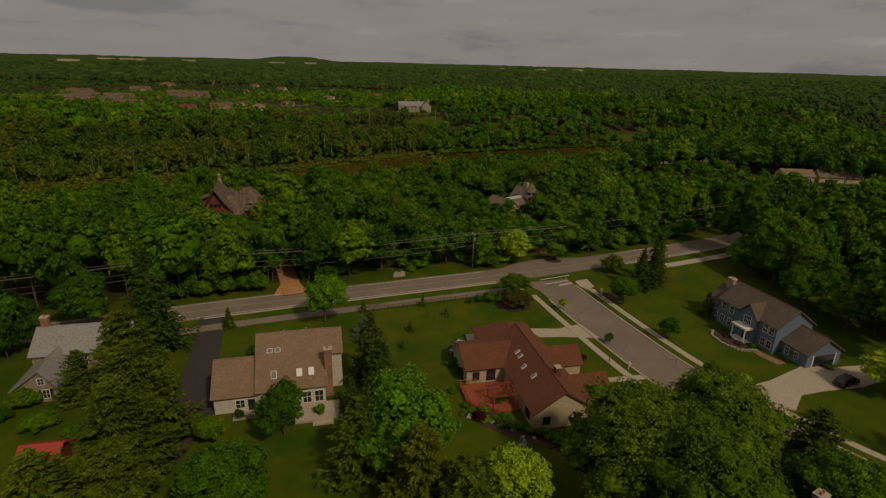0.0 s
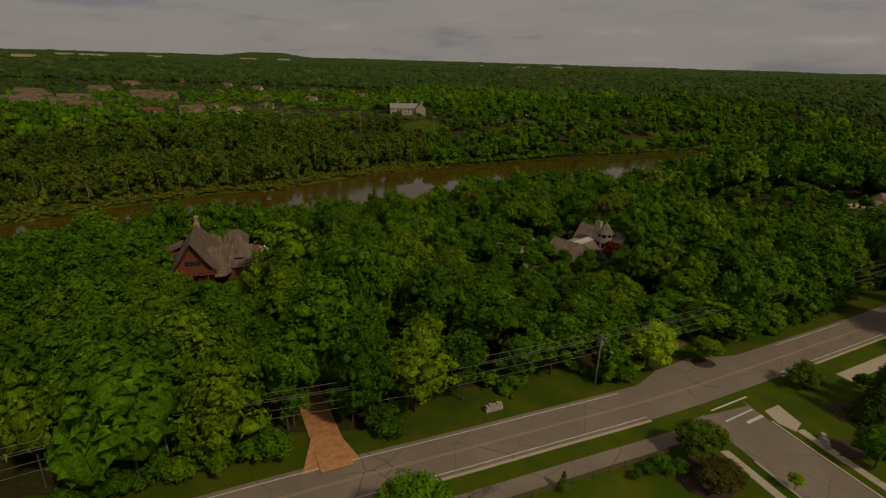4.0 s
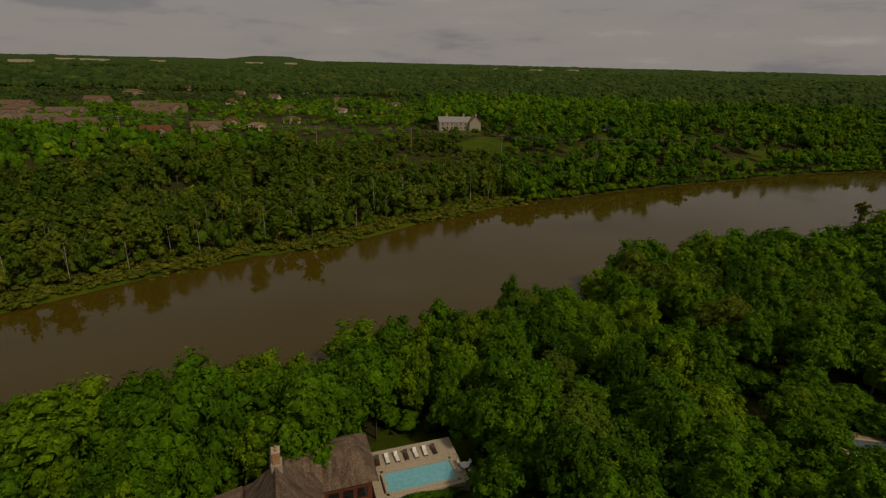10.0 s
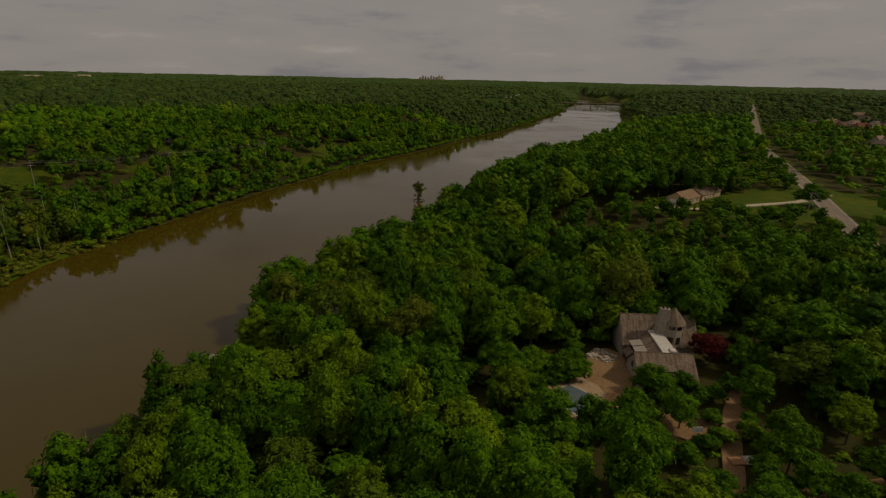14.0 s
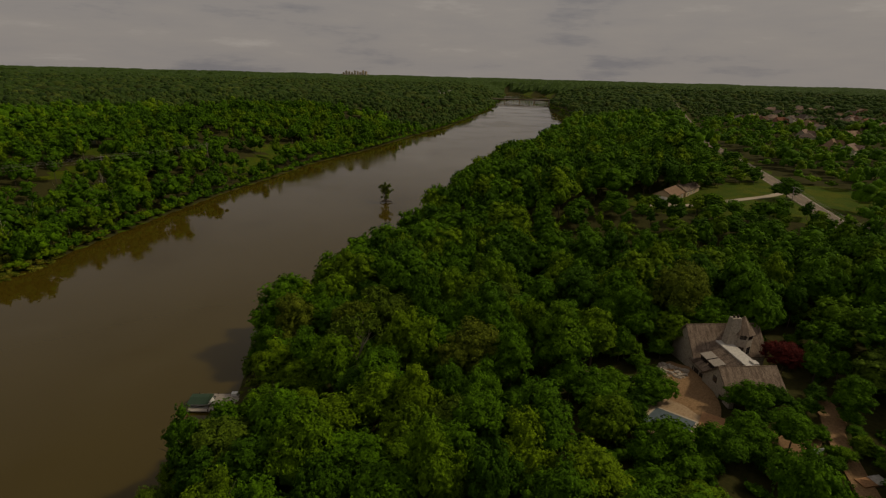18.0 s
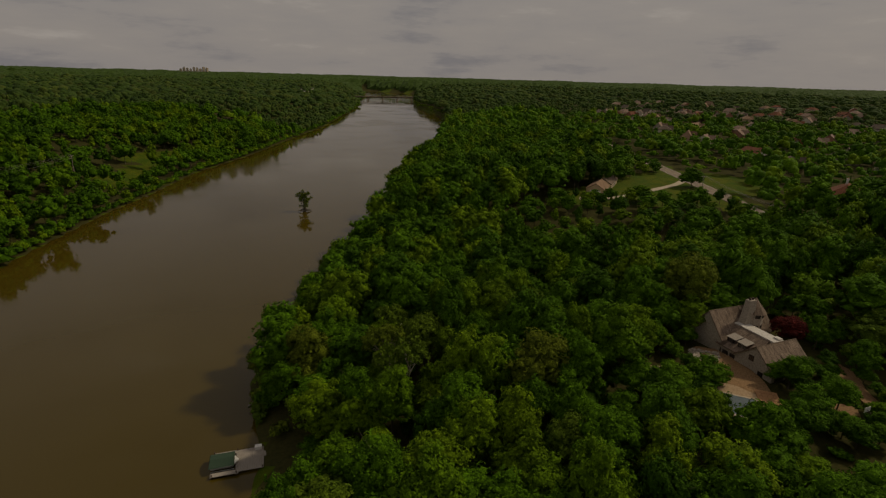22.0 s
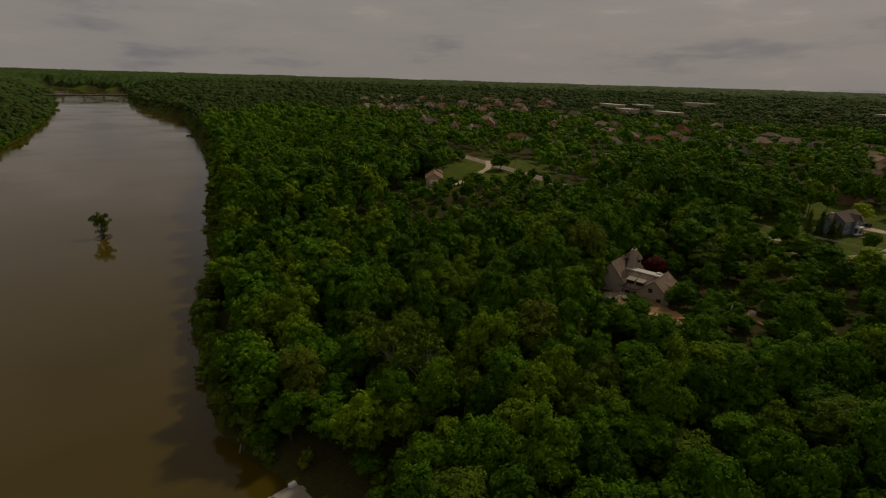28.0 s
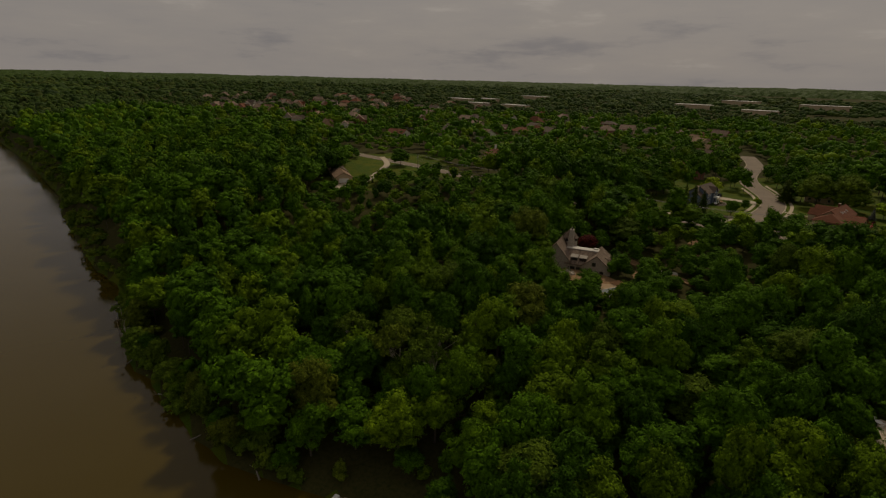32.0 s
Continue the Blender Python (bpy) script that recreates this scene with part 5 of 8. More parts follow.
spruce(-14.8, 92.5, 5.2, 3.6, "pale blue spruce on the lawn", BLUE_SPRUCES)
spruce(11.6, 59, 5.4, 3.4, "pale blue spruce in the back garden", BLUE_SPRUCES)
spruce(1.2, 103.4, 2.3, 1.7, "small conifer on the lawn")
spruce(-5.9, 96.2, 2.3, 2.0, "small conifer on the lawn")
spruce(-4.0, 107.9, 3.2, 1.7, "small conifer beside the fence")
spruce(-6.8, 89.5, 1.9, 1.5, "small conifer on the lawn")
spruce(-16.5, 104.0, 3.0, 1.8, "small conifer beside the fence")
for x_, y_, h_, w_ in ((8.5, 110.8, 1.9, 2.6), (10.8, 111.8, 2.3, 3.0), (13.2, 111.6, 1.8, 2.6), (6.5, 110.0, 1.6, 2.0)):
    tree(x_, y_, h_, w_, SHRUB_CROWNS[int(x_) % 5], "rounded green shrub by the fence", 0.0, name="shrub", category="shrub", trunk=False)
# dark garden trees round the stone-walled house and the hedge by the road
for x_, y_, h_, w_, k_ in ((-69, 94, 12, 10, 1), (-76, 84, 11, 10, 2), (-74, 70, 12, 11, 3), (-62.2, 68.5, 3.4, 4.2, 4), (-63.5, 64.5, 2.6, 3.6, 5), (-56.2, 63.8, 2.4, 4.6, 6), (-71, 58, 9, 9, 7), (-56, 50, 5, 6, 0), (-50.5, 62.5, 2.0, 3, 1)):
    tree(x_, y_, h_, w_, N[k_], "dense green garden tree beside the stone house" if h_ > 6 else "clipped green garden bush", 0.04)
for j in range(22):
    x_ = -64 + j * 3.6
    if -40 < x_ < -31.5 or x_ > -27:
        continue
    y_ = float(y_road(x_)) + 8.0 + (j % 3) * 1.0
    tree(x_, y_, 4.2 + (j * 7 % 5) * 0.55, 5.2 + (j % 3), SHRUB_CROWNS[j % 5], "dense green roadside bush", 0.0, group="roadside bushes")
for j in range(9):
    x_ = 44 + j * 4.2
    tree(x_, float(y_road(x_)) + 9.8, 4.8 + (j % 3) * 0.7, 6, SHRUB_CROWNS[(j + 3) % 5], "dense green roadside bush", 0.0, group="roadside bushes")

# trees behind the blue house, and those that close over the lodge's drive
for x_, y_, h_, w_ in ((82, 112, 12, 10), (85, 103, 11, 9), (83, 126, 13, 11), (86, 119, 13, 11), (80.5, 134, 11, 9.5)):
    tree(x_, y_, h_, w_, N[int(x_) % 9], "tall dark green tree at the edge of the woods", 0.06)
for x_, y_, h_, w_ in ((-41.8, 121.8, 9.5, 7.6), (-33.0, 122.5, 9, 7.8), (-36.2, 130.0, 11.5, 8.6), (-44.5, 128.5, 11.5, 8.6), (-42.5, 138.5, 12, 9), (-50.5, 140, 12.5, 9.5), (-47.5, 150.5, 11, 9)):
    tree(x_, y_, h_, w_, NEAR_CROWNS[int(abs(y_)) % 12], "green deciduous tree arching over the brick drive", 0.16)

# ---- house-building helpers ----
WIN = {}


def window(parent, x, y, z, w, h, face, trim="white", bars=1, name="window"):
    """A framed window on a wall; face is the way it looks, in degrees."""
    key = (w, h, trim, bars)
    if key not in WIN:
        g = Geo()
        t = 0.09
        g.box(-w / 2 - t, -0.02, -h / 2 - t, w / 2 + t, 0.07, -h / 2)
        g.box(-w / 2 - t, -0.02, h / 2, w / 2 + t, 0.07, h / 2 + t)
        g.box(-w / 2 - t, -0.02, -h / 2, -w / 2, 0.07, h / 2)
        g.box(w / 2, -0.02, -h / 2, w / 2 + t, 0.07, h / 2)
        for j in range(1, bars + 1):
            xx = -w / 2 + w * j / (bars + 1)
            g.box(xx - 0.025, 0.0, -h / 2, xx + 0.025, 0.055, h / 2)
        g.box(-w / 2, 0.0, -0.025, w / 2, 0.05, 0.025)
        p = Geo().box(-w / 2, 0.005, -h / 2, w / 2, 0.03, h / 2)
        WIN[key] = (g.mesh("window_frame", MAT[trim]), p.mesh("pane", MAT["glass"]))
    fr, pn = WIN[key]
    ob = part(name, fr, None, parent)
    ob.matrix_basis = pose(x, y, z, 0, 0, face - 90)
    part("pane", pn, None, ob, "dark window glass")
    return ob


def wall_gable(x0, x1, y0, y1, z0, e0, e1, rz, ry, axis="x"):
    """A solid house body with gable ends: eaves e0 at y0 and e1 at y1, ridge rz at ry, running along x (or along y)."""
    prof = [(y0, z0), (y1, z0), (y1, e1), (ry, rz), (y0, e0)]
    g = Geo()
    if axis == "x":
        g.loft([(x0, a, b) for a, b in prof], [(x1, a, b) for a, b in prof])
    else:
        g.loft([(a, x1, b) for a, b in prof], [(a, x0, b) for a, b in prof])
    return g


def roof_gable(x0, x1, y0, y1, e0, e1, rz, ry, axis="x", over=0.45, end=0.4, t=0.22):
    """Two sloping roof slabs with overhangs."""
    lift = 0.24
    g0, g1 = (rz - e0) / (ry - y0), (rz - e1) / (y1 - ry)
    a, b = x0 - end, x1 + end
    f = (lambda x, y, z: (x, y, z)) if axis == "x" else (lambda x, y, z: (y, x, z))
    g = Geo()
    g.slab([f(a, y0 - over, e0 - over * g0 + lift), f(b, y0 - over, e0 - over * g0 + lift), f(b, ry, rz + lift), f(a, ry, rz + lift)], t)
    g.slab([f(a, ry, rz + lift), f(b, ry, rz + lift), f(b, y1 + over, e1 - over * g1 + lift), f(a, y1 + over, e1 - over * g1 + lift)], t)
    return g


def block(house, x0, x1, y0, y1, z0, e, rz, wall, roof, ry=None, e1=None, axis="x", over=0.45, end=0.4):
    ry = (y0 + y1) / 2 if ry is None else ry
    e1 = e if e1 is None else e1
    part("wall", wall_gable(x0, x1, y0, y1, z0, e, e1, rz, ry, axis), MAT[wall], house)
    r = part("roof", roof_gable(x0, x1, y0, y1, e, e1, rz, ry, axis, over, end), MAT[roof], house)
    # ridge cap
    f = (lambda x, y, z: (x, y, z)) if axis == "x" else (lambda x, y, z: (y, x, z))
    part("ridge_cap", Geo().beam(f(x0 - end, ry, rz + 0.24), f(x1 + end, ry, rz + 0.24), 0.1, 0.1, 6), MAT[roof], r)
    return r


def hip(house, x0, x1, y0, y1, z0, e, rz, wall, roof, axis="x", over=0.5, inset=None, name="roof"):
    """A body with a hipped roof."""
    part("wall", Geo().box(x0, y0, z0, x1, y1, e), MAT[wall], house)
    a0, a1, b0, b1 = x0 - over, x1 + over, y0 - over, y1 + over
    z = e - 0.1
    if axis == "x":
        q = (b1 - b0) / 2 if inset is None else inset
        r0, r1 = (a0 + q, (b0 + b1) / 2, rz), (a1 - q, (b0 + b1) / 2, rz)
        faces = [[(a0, b0, z), (a1, b0, z), r1, r0], [(a1, b1, z), (a0, b1, z), r0, r1], [(a0, b1, z), (a0, b0, z), r0], [(a1, b0, z), (a1, b1, z), r1]]
    else:
        q = (a1 - a0) / 2 if inset is None else inset
        r0, r1 = ((a0 + a1) / 2, b0 + q, rz), ((a0 + a1) / 2, b1 - q, rz)
        faces = [[(a0, b1, z), (a0, b0, z), r0, r1], [(a1, b0, z), (a1, b1, z), r1, r0], [(a0, b0, z), (a1, b0, z), r0], [(a1, b1, z), (a0, b1, z), r1]]
    g = Geo()
    for f in faces:
        g.poly(f)
    g.poly([(a0, b0, z), (a0, b1, z), (a1, b1, z), (a1, b0, z)])
    g.loft([(a0, b0, z - 0.2), (a1, b0, z - 0.2), (a1, b1, z - 0.2), (a0, b1, z - 0.2)], [(a0, b0, z), (a1, b0, z), (a1, b1, z), (a0, b1, z)])
    return part(name, g, MAT[roof], house)


def chimney(house, x, y, z0, z1, w, d, mat, cap="concrete", pots=1, label=""):
    c = part("chimney", Geo().box(x - w / 2, y - d / 2, z0, x + w / 2, y + d / 2, z1).box(x - w / 2 - 0.08, y - d / 2 - 0.08, z1 - 0.35, x + w / 2 + 0.08, y + d / 2 + 0.08, z1 - 0.12), MAT[mat], house, label)
    part("chimney_cap", Geo().box(x - w / 2 - 0.1, y - d / 2 - 0.1, z1, x + w / 2 + 0.1, y + d / 2 + 0.1, z1 + 0.12), MAT[cap], c)
    for j in range(pots):
        px = x + (j - (pots - 1) / 2) * 0.5
        part("flue", Geo().tube(px, y, z1 + 0.1, z1 + 0.5, 0.16, 0.13, 8), MAT["terracotta"], c)
    return c


def skylight(house, x, y, z, w, h, slope, turn, glass="white"):
    s = part("skylight", Geo().box(-w / 2, -h / 2, 0, w / 2, h / 2, 0.12), MAT["white"], house, "white-framed skylight")
    s.matrix_basis = pose(x, y, z, 0, 0, turn) @ pose(0, 0, 0, slope, 0, 0)
    part("pane", Geo().box(-w / 2 + 0.08, -h / 2 + 0.08, 0.11, w / 2 - 0.08, h / 2 - 0.08, 0.14), MAT[glass], s)
    return s


def car(x, y, turn, paint, label, suv=False):
    c = base("car", x, y, flat(x, y) + 0.06, turn, label, "car")
    L, W, hb, ht = (4.7, 1.85, 1.0, 1.72) if suv else (4.6, 1.8, 0.85, 1.42)
    g = Geo()
    ring = lambda s, z, k=0.0: [(-L / 2 * s + k, -W / 2 * s, z), (L / 2 * s - k, -W / 2 * s, z), (L / 2 * s - k, W / 2 * s, z), (-L / 2 * s + k, W / 2 * s, z)]
    g.loft(ring(0.97, 0.28), ring(1.0, 0.6))
    g.loft(ring(1.0, 0.6), ring(0.95, hb))
    part("body", g, MAT[paint], c)
    r0, r1 = (-L * 0.46, L * 0.24) if suv else (-L * 0.40, L * 0.2)
    t0, t1 = (r0 + 0.35, r1 - 0.6) if suv else (r0 + 0.75, r1 - 0.7)
    wy = W * 0.46
    cab = Geo().loft([(r0, -wy, hb), (r1, -wy, hb), (r1, wy, hb), (r0, wy, hb)], [(t0, -wy * 0.86, ht), (t1, -wy * 0.86, ht), (t1, wy * 0.86, ht), (t0, wy * 0.86, ht)])
    part("glasshouse", cab, MAT["glass"], c, "dark tinted car glass")
    part("car_roof", Geo().box(t0 + 0.02, -wy * 0.85, ht - 0.02, t1 - 0.02, wy * 0.85, ht + 0.04), MAT[paint], c)
    for sx in (-0.31, 0.31):
        for sy in (-1, 1):
            wh = part("wheel", Geo().tube(0, 0, -0.11, 0.11, 0.33, 0.33, 14), MAT["rubber"], c)
            wh.matrix_basis = pose(L * sx, sy * (W / 2 - 0.1), 0.33, 90, 0, 0)
            part("rim", Geo().tube(0, 0, -0.12, 0.12, 0.2, 0.2, 10), MAT["metal"], wh)
    for sy in (-1, 1):
        part("headlight", Geo().box(L / 2 - 0.1, sy * W * 0.36 - 0.2, 0.6, L / 2 + 0.01, sy * W * 0.36 + 0.2, 0.75), MAT["lamp_glass"], c)
        part("tail_light", Geo().box(-L / 2 - 0.01, sy * W * 0.38 - 0.16, 0.62, -L / 2 + 0.1, sy * W * 0.38 + 0.16, 0.8), MAT["red_canvas"], c)
        part("wing_mirror", Geo().box(r1 - 0.75, sy * (W / 2 + 0.05) - 0.1, hb, r1 - 0.55, sy * (W / 2 + 0.05) + 0.1, hb + 0.14), MAT[paint], c)
    return c


# ---- tan-roofed two-storey house ----
A = base("house", -22.6, 78.4, 0, 14.8, "cream two-storey house with a tan shingle roof and skylights", "house")
block(A, -6.4, 3.6, -7.6, 4.6, -0.3, 3.4, 8.9, "siding_cream", "roof_tan", ry=0.0, e1=5.4)
block(A, 3.6, 6.4, -3.3, 4.5, -0.32, 6.46, 8.85, "siding_cream", "roof_tan", ry=0.0, e1=5.4, end=0.3)
block(A, -12.7, -6.4, -7.3, 3.2, -0.3, 2.9, 6.2, "siding_cream", "roof_tan", ry=-2.2, e1=2.9)
chimney(A, 4.25, -5.4, -0.3, 8.3, 1.15, 0.9, "brick", label="tall red brick chimney")
for x_, y_ in ((-4.6, -2.6), (-3.4, -2.6), (-4.0, -5.9), (-0.2, -5.9), (1.6, -5.9)):
    skylight(A, x_, y_, 8.9 + 0.26 + y_ * 0.72, 0.85, 1.3 if y_ < -4 else 0.8, 35.8, 0, "white" if y_ < -4 and x_ > -1 else "skylight")
for x_ in (-1.5, 0.8, 2.6):
    window(A, x_, -7.6, 1.5, 1.2, 1.9, 270)
window(A, 6.4, -2, 6.0, 0.9, 1.4, 0)
window(A, 6.4, -1.9, 1.6, 1.0, 1.4, 0)
window(A, -9, -7.3, 1.4, 1.2, 1.3, 270)
part("door", Geo().box(-7.9, -7.36, 0.0, -6.9, -7.28, 2.05), MAT["glass"], A, "glazed back door")
part("vent_pipe", Geo().tube(-2.5, 1.0, 8.2, 8.9, 0.12), MAT["metal"], A)
part("vent_pipe", Geo().tube(1.0, 0.6, 8.4, 9.2, 0.12), MAT["metal"], A)
part("patio", Geo().box(-1.0, -12.0, -0.2, 5.6, -7.6, 0.35).box(1.5, -13.0, -0.2, 4.5, -12.0, 0.18), MAT["concrete"], A, "pale stone patio with steps")
part("patio", Geo().box(-10.0, -9.4, -0.2, -3.2, -7.3, 0.2), MAT["concrete"], A)

# ---- red-roofed ranch house ----
B = base("house", 17.0, 76.0, 0, -76.3, "beige stucco bungalow with red-brown hipped and gabled roofs", "house")
block(B, -13.0, 8.2, -4.6, 4.6, -0.3, 2.9, 6.0, "stucco", "roof_red")
part("wall", wall_gable(0.5, 8.6, -8.6, -3.6, -0.3, 2.8, 2.8, 4.9, -6.1, "y"), MAT["stucco"], B)
part("roof", roof_gable(0.5, 8.6, -8.6, -3.6, 2.8, 2.8, 4.9, -6.1, "y"), MAT["roof_red"], B)
part("wall", wall_gable(0.5, 9.0, 0.2, 5.6, -0.3, 2.8, 2.8, 5.0, 2.9, "y"), MAT["stucco"], B)
part("roof", roof_gable(0.5, 9.0, 0.2, 5.6, 2.8, 2.8, 5.0, 2.9, "y"), MAT["roof_red"], B)
hip(B, -19.0, -9.5, -6.0, 4.2, -0.3, 2.8, 5.4, "stucco", "roof_red", axis="x", inset=4.0)
part("wall", wall_gable(-11.2, -2.0, -14.0, -5.0, -0.3, 2.8, 2.8, 4.7, -9.5, "y"), MAT["stucco"], B)
part("roof", roof_gable(-11.2, -2.0, -14.0, -5.0, 2.8, 2.8, 4.7, -9.5, "y"), MAT["roof_red"], B)
part("wall", wall_gable(4.0, 7.6, 5.6, 8.0, -0.3, 2.6, 2.6, 3.4, 6.8, "y"), MAT["stucco"], B)
part("roof", roof_gable(4.0, 7.6, 5.2, 8.2, 2.6, 2.6, 3.4, 6.8, "y"), MAT["roof_red"], B)
chimney(B, 3.0, 1.0, 4.6, 6.9, 0.9, 0.8, "roof_red", pots=0, label="red-brown boxed chimney")
for x_, y_, s_ in ((-5.8, -2.2, 1), (-4.4, -2.2, 1), (-1.6, -2.6, 1), (1.6, -2.2, 1)):
    skylight(B, x_, y_, 6.26 + y_ * 0.674, 0.6, 1.0, 34, 0, "skylight")
for y_ in (-2.6, 2.4):
    window(B, 8.2, y_, 1.4, 1.0, 1.2, 0, "dark_trim")
for x_ in (-1.5, 5.8):
    window(B, x_, -4.6, 1.4, 1.6, 1.5, 270, "dark_trim")
window(B, -5.0, -9.6, 1.4, 1.0, 1.4, 0, "dark_trim")
window(B, -5.0, -7.0, 1.4, 1.4, 1.9, 0, "dark_trim")
part("garage_door", Geo().box(-19.06, -4.6, 0, -18.98, 0.6, 2.2), MAT["dark_trim"], B, "dark brown garage door")
deck = base("deck", 17.0, 76.0, 0, -76.3, "red-stained timber deck with built-in benches behind the bungalow", "deck")
part("deck_frame", Geo().column([(-4.4, -12.6), (-4.4, -4.7), (3.4, -4.7), (3.4, -8.4), (1.0, -12.2)], 0.0, 0.34), MAT["deck_red"], deck)
for j in range(26):
    x_ = -4.35 + j * 0.3
    y0_ = -12.55 if x_ < 0.6 else -12.2 + (x_ - 0.8) * 1.55
    part("board", Geo().box(x_, max(y0_, -12.6), 0.34, x_ + 0.28, -4.72, 0.385 + 0.004 * (j % 2)), MAT["deck_red"], deck)
for a, b in (((-4.4, -12.6), (1.0, -12.2)), ((1.0, -12.2), (3.4, -8.4)), ((-4.4, -12.6), (-4.4, -9.6))):
    q = Geo()
    q.beam((*a, 1.25), (*b, 1.25), 0.07, 0.07, 4)
    q.beam((*a, 0.65), (*b, 0.65), 0.05, 0.05, 4)
    part("rail", q, MAT["deck_red"], deck)
    n_ = int(math.hypot(b[0] - a[0], b[1] - a[1]) / 1.3)
    for j in range(n_ + 1):
        part("post", Geo().beam((a[0] + (b[0] - a[0]) * j / n_, a[1] + (b[1] - a[1]) * j / n_, 0), (a[0] + (b[0] - a[0]) * j / n_, a[1] + (b[1] - a[1]) * j / n_, 1.3), 0.06, 0.06, 4), MAT["deck_red"], deck)
perg = base("pergola", 17.0, 76.0, 0, -76.3, "red timber pergola over the deck", "pergola")
for x_ in (-0.2, 3.0):
    for y_ in (-9.0, -5.6):
        part("post", Geo().box(x_ - 0.08, y_ - 0.08, 0.38, x_ + 0.08, y_ + 0.08, 2.6), MAT["deck_red"], perg)
for x_ in (-0.2, 3.0):
    part("beam", Geo().box(x_ - 0.06, -9.6, 2.6, x_ + 0.06, -5.2, 2.8), MAT["deck_red"], perg)
for j in range(11):
    part("rafter", Geo().box(-0.7, -9.4 + j * 0.4, 2.8, 3.5, -9.32 + j * 0.4, 2.95), MAT["deck_red"], perg)

# ---- blue colonial house ----
C = base("house", 61.2, 97.6, 0, -73.1, "slate-blue two-storey house with white trim and grey-brown roof", "house")
block(C, -7.4, 6.6, 0, 8.6, -0.3, 5.5, 8.5, "siding_blue", "roof_grey")
block(C, -11.4, -7.4, 0.6, 7.8, -0.3, 3.6, 6.4, "siding_blue", "roof_grey", e1=3.6)
part("wall", wall_gable(-0.7, 5.0, -1.6, 2.6, -0.3, 5.5, 5.5, 7.7, 0.5, "y"), MAT["siding_blue"], C)
part("roof", roof_gable(-0.7, 5.0, -1.6, 2.6, 5.5, 5.5, 7.7, 0.5, "y"), MAT["roof_grey"], C)
block(C, 6.6, 12.2, 1.8, 9.6, -0.3, 2.9, 5.4, "siding_blue", "roof_grey")
chimney(C, -9.6, 4.2, 5.5, 8.6, 1.5, 1.0, "stone", label="pale stone chimney")
for x_ in (-6.2, -4.2, 4.2, 5.6):
    for z_ in (1.5, 4.3):
        window(C, x_, 0, z_, 0.95, 1.45, 270)
for x_ in (-10.4, -8.6):
    window(C, x_, 0.6, 1.6, 0.9, 1.4, 270)
for x_ in (8.0, 10.0):
    window(C, x_, 1.8, 1.5, 0.8, 1.3, 270)
window(C, 0.5, -0.7, 4.4, 1.6, 1.6, 270, bars=3)
porch = part("porch", Geo().box(-1.3, -2.6, -0.1, 2.3, -0.7, 0.3), MAT["white"], C, "white porch with columns")
part("porch_roof", Geo().box(-1.3, -2.6, 3.0, 2.3, -0.7, 3.35), MAT["white"], porch)
for x_ in (-1.0, 2.0):
    part("column", Geo().tube(x_, -2.35, 0.3, 3.0, 0.16, 0.14, 10), MAT["white"], porch)
part("front_door", Geo().box(0.0, -0.8, 0.3, 1.0, -0.72, 2.4), MAT["dark_trim"], C)
# near-black panel paints the shade inside the open garage
part("garage_door", Geo().box(12.18, 3.4, 0.0, 12.26, 8.2, 2.3), MAT["glass"], C, "dark panel for the shaded inside of the open garage")
for y_ in (3.1, 8.35):
    part("door_trim", Geo().box(12.2, y_ - 0.12, 0, 12.3, y_ + 0.12, 2.4), MAT["white"], C)
pool_c = base("swimming_pool", 83.2, 98.7, 0, -58, "bright blue swimming pool behind the blue house", "pool")
part("pool_edge", Geo().box(-4.6, -3.0, -0.3, 4.6, 3.0, 0.06), MAT["concrete"], pool_c)
part("pool_water", Geo().box(-4.0, -2.4, 0.0, 4.0, 2.4, 0.075), MAT["pool_water"], pool_c)
bed = base("garden_bed", 57.9, 95.8, 0, -73.1, "curved stone-edged flower bed before the blue house", "garden bed")
part("soil_fill", Geo().column([(-4.5, -0.6), (-3.0, -2.2), (0.5, -2.6), (3.4, -1.2), (4.2, 1.6), (2.5, 3.4), (-3.5, 3.2)], -0.2, 0.2), MAT["mulch"], bed)
for j in range(22):
    u = j / 21
    px_ = [(-4.5, -0.6), (-3.0, -2.2), (0.5, -2.6), (3.4, -1.2), (4.2, 1.6)]
    k = min(int(u * 4), 3)
    s_ = u * 4 - k
    bx = px_[k][0] + (px_[k + 1][0] - px_[k][0]) * s_
    by = px_[k][1] + (px_[k + 1][1] - px_[k][1]) * s_
    part("edging_stone", Geo().box(bx - 0.26, by - 0.18, -0.1, bx + 0.26, by + 0.18, 0.36 + 0.05 * (j % 3)), MAT["stone"], bed)
car(70.4, 81.6, 25, "car_black", "black estate car parked on the concrete driveway", True)
car(-35.0, 64.8, 108, "car_dark", "dark grey car parked on the dark driveway")
car(3.6, 89.5, 70, "car_silver", "silver car parked beside the red-roofed house")

# ---- stone house with a pale roof, and the red shed ----
Wh = base("house", -61.0, 80.5, 0, 14, "stone-walled house with a pale grey roof", "house")
block(Wh, -5.5, 8.5, -4.0, 4.5, -0.3, 4.6, 7.4, "stone_tan", "roof_metal")
part("wall", wall_gable(-10.5, -3.5, -5.6, 0.6, -0.3, 2.5, 2.5, 5.4, -1.6, "y"), MAT["stone_tan"], Wh)
part("roof", roof_gable(-10.5, -3.5, -5.6, 0.6, 2.5, 2.5, 5.4, -1.6, "y"), MAT["roof_metal"], Wh)
chimney(Wh, -4.6, 0.6, 6, 9.2, 1.1, 0.9, "brick", label="red brick chimney")
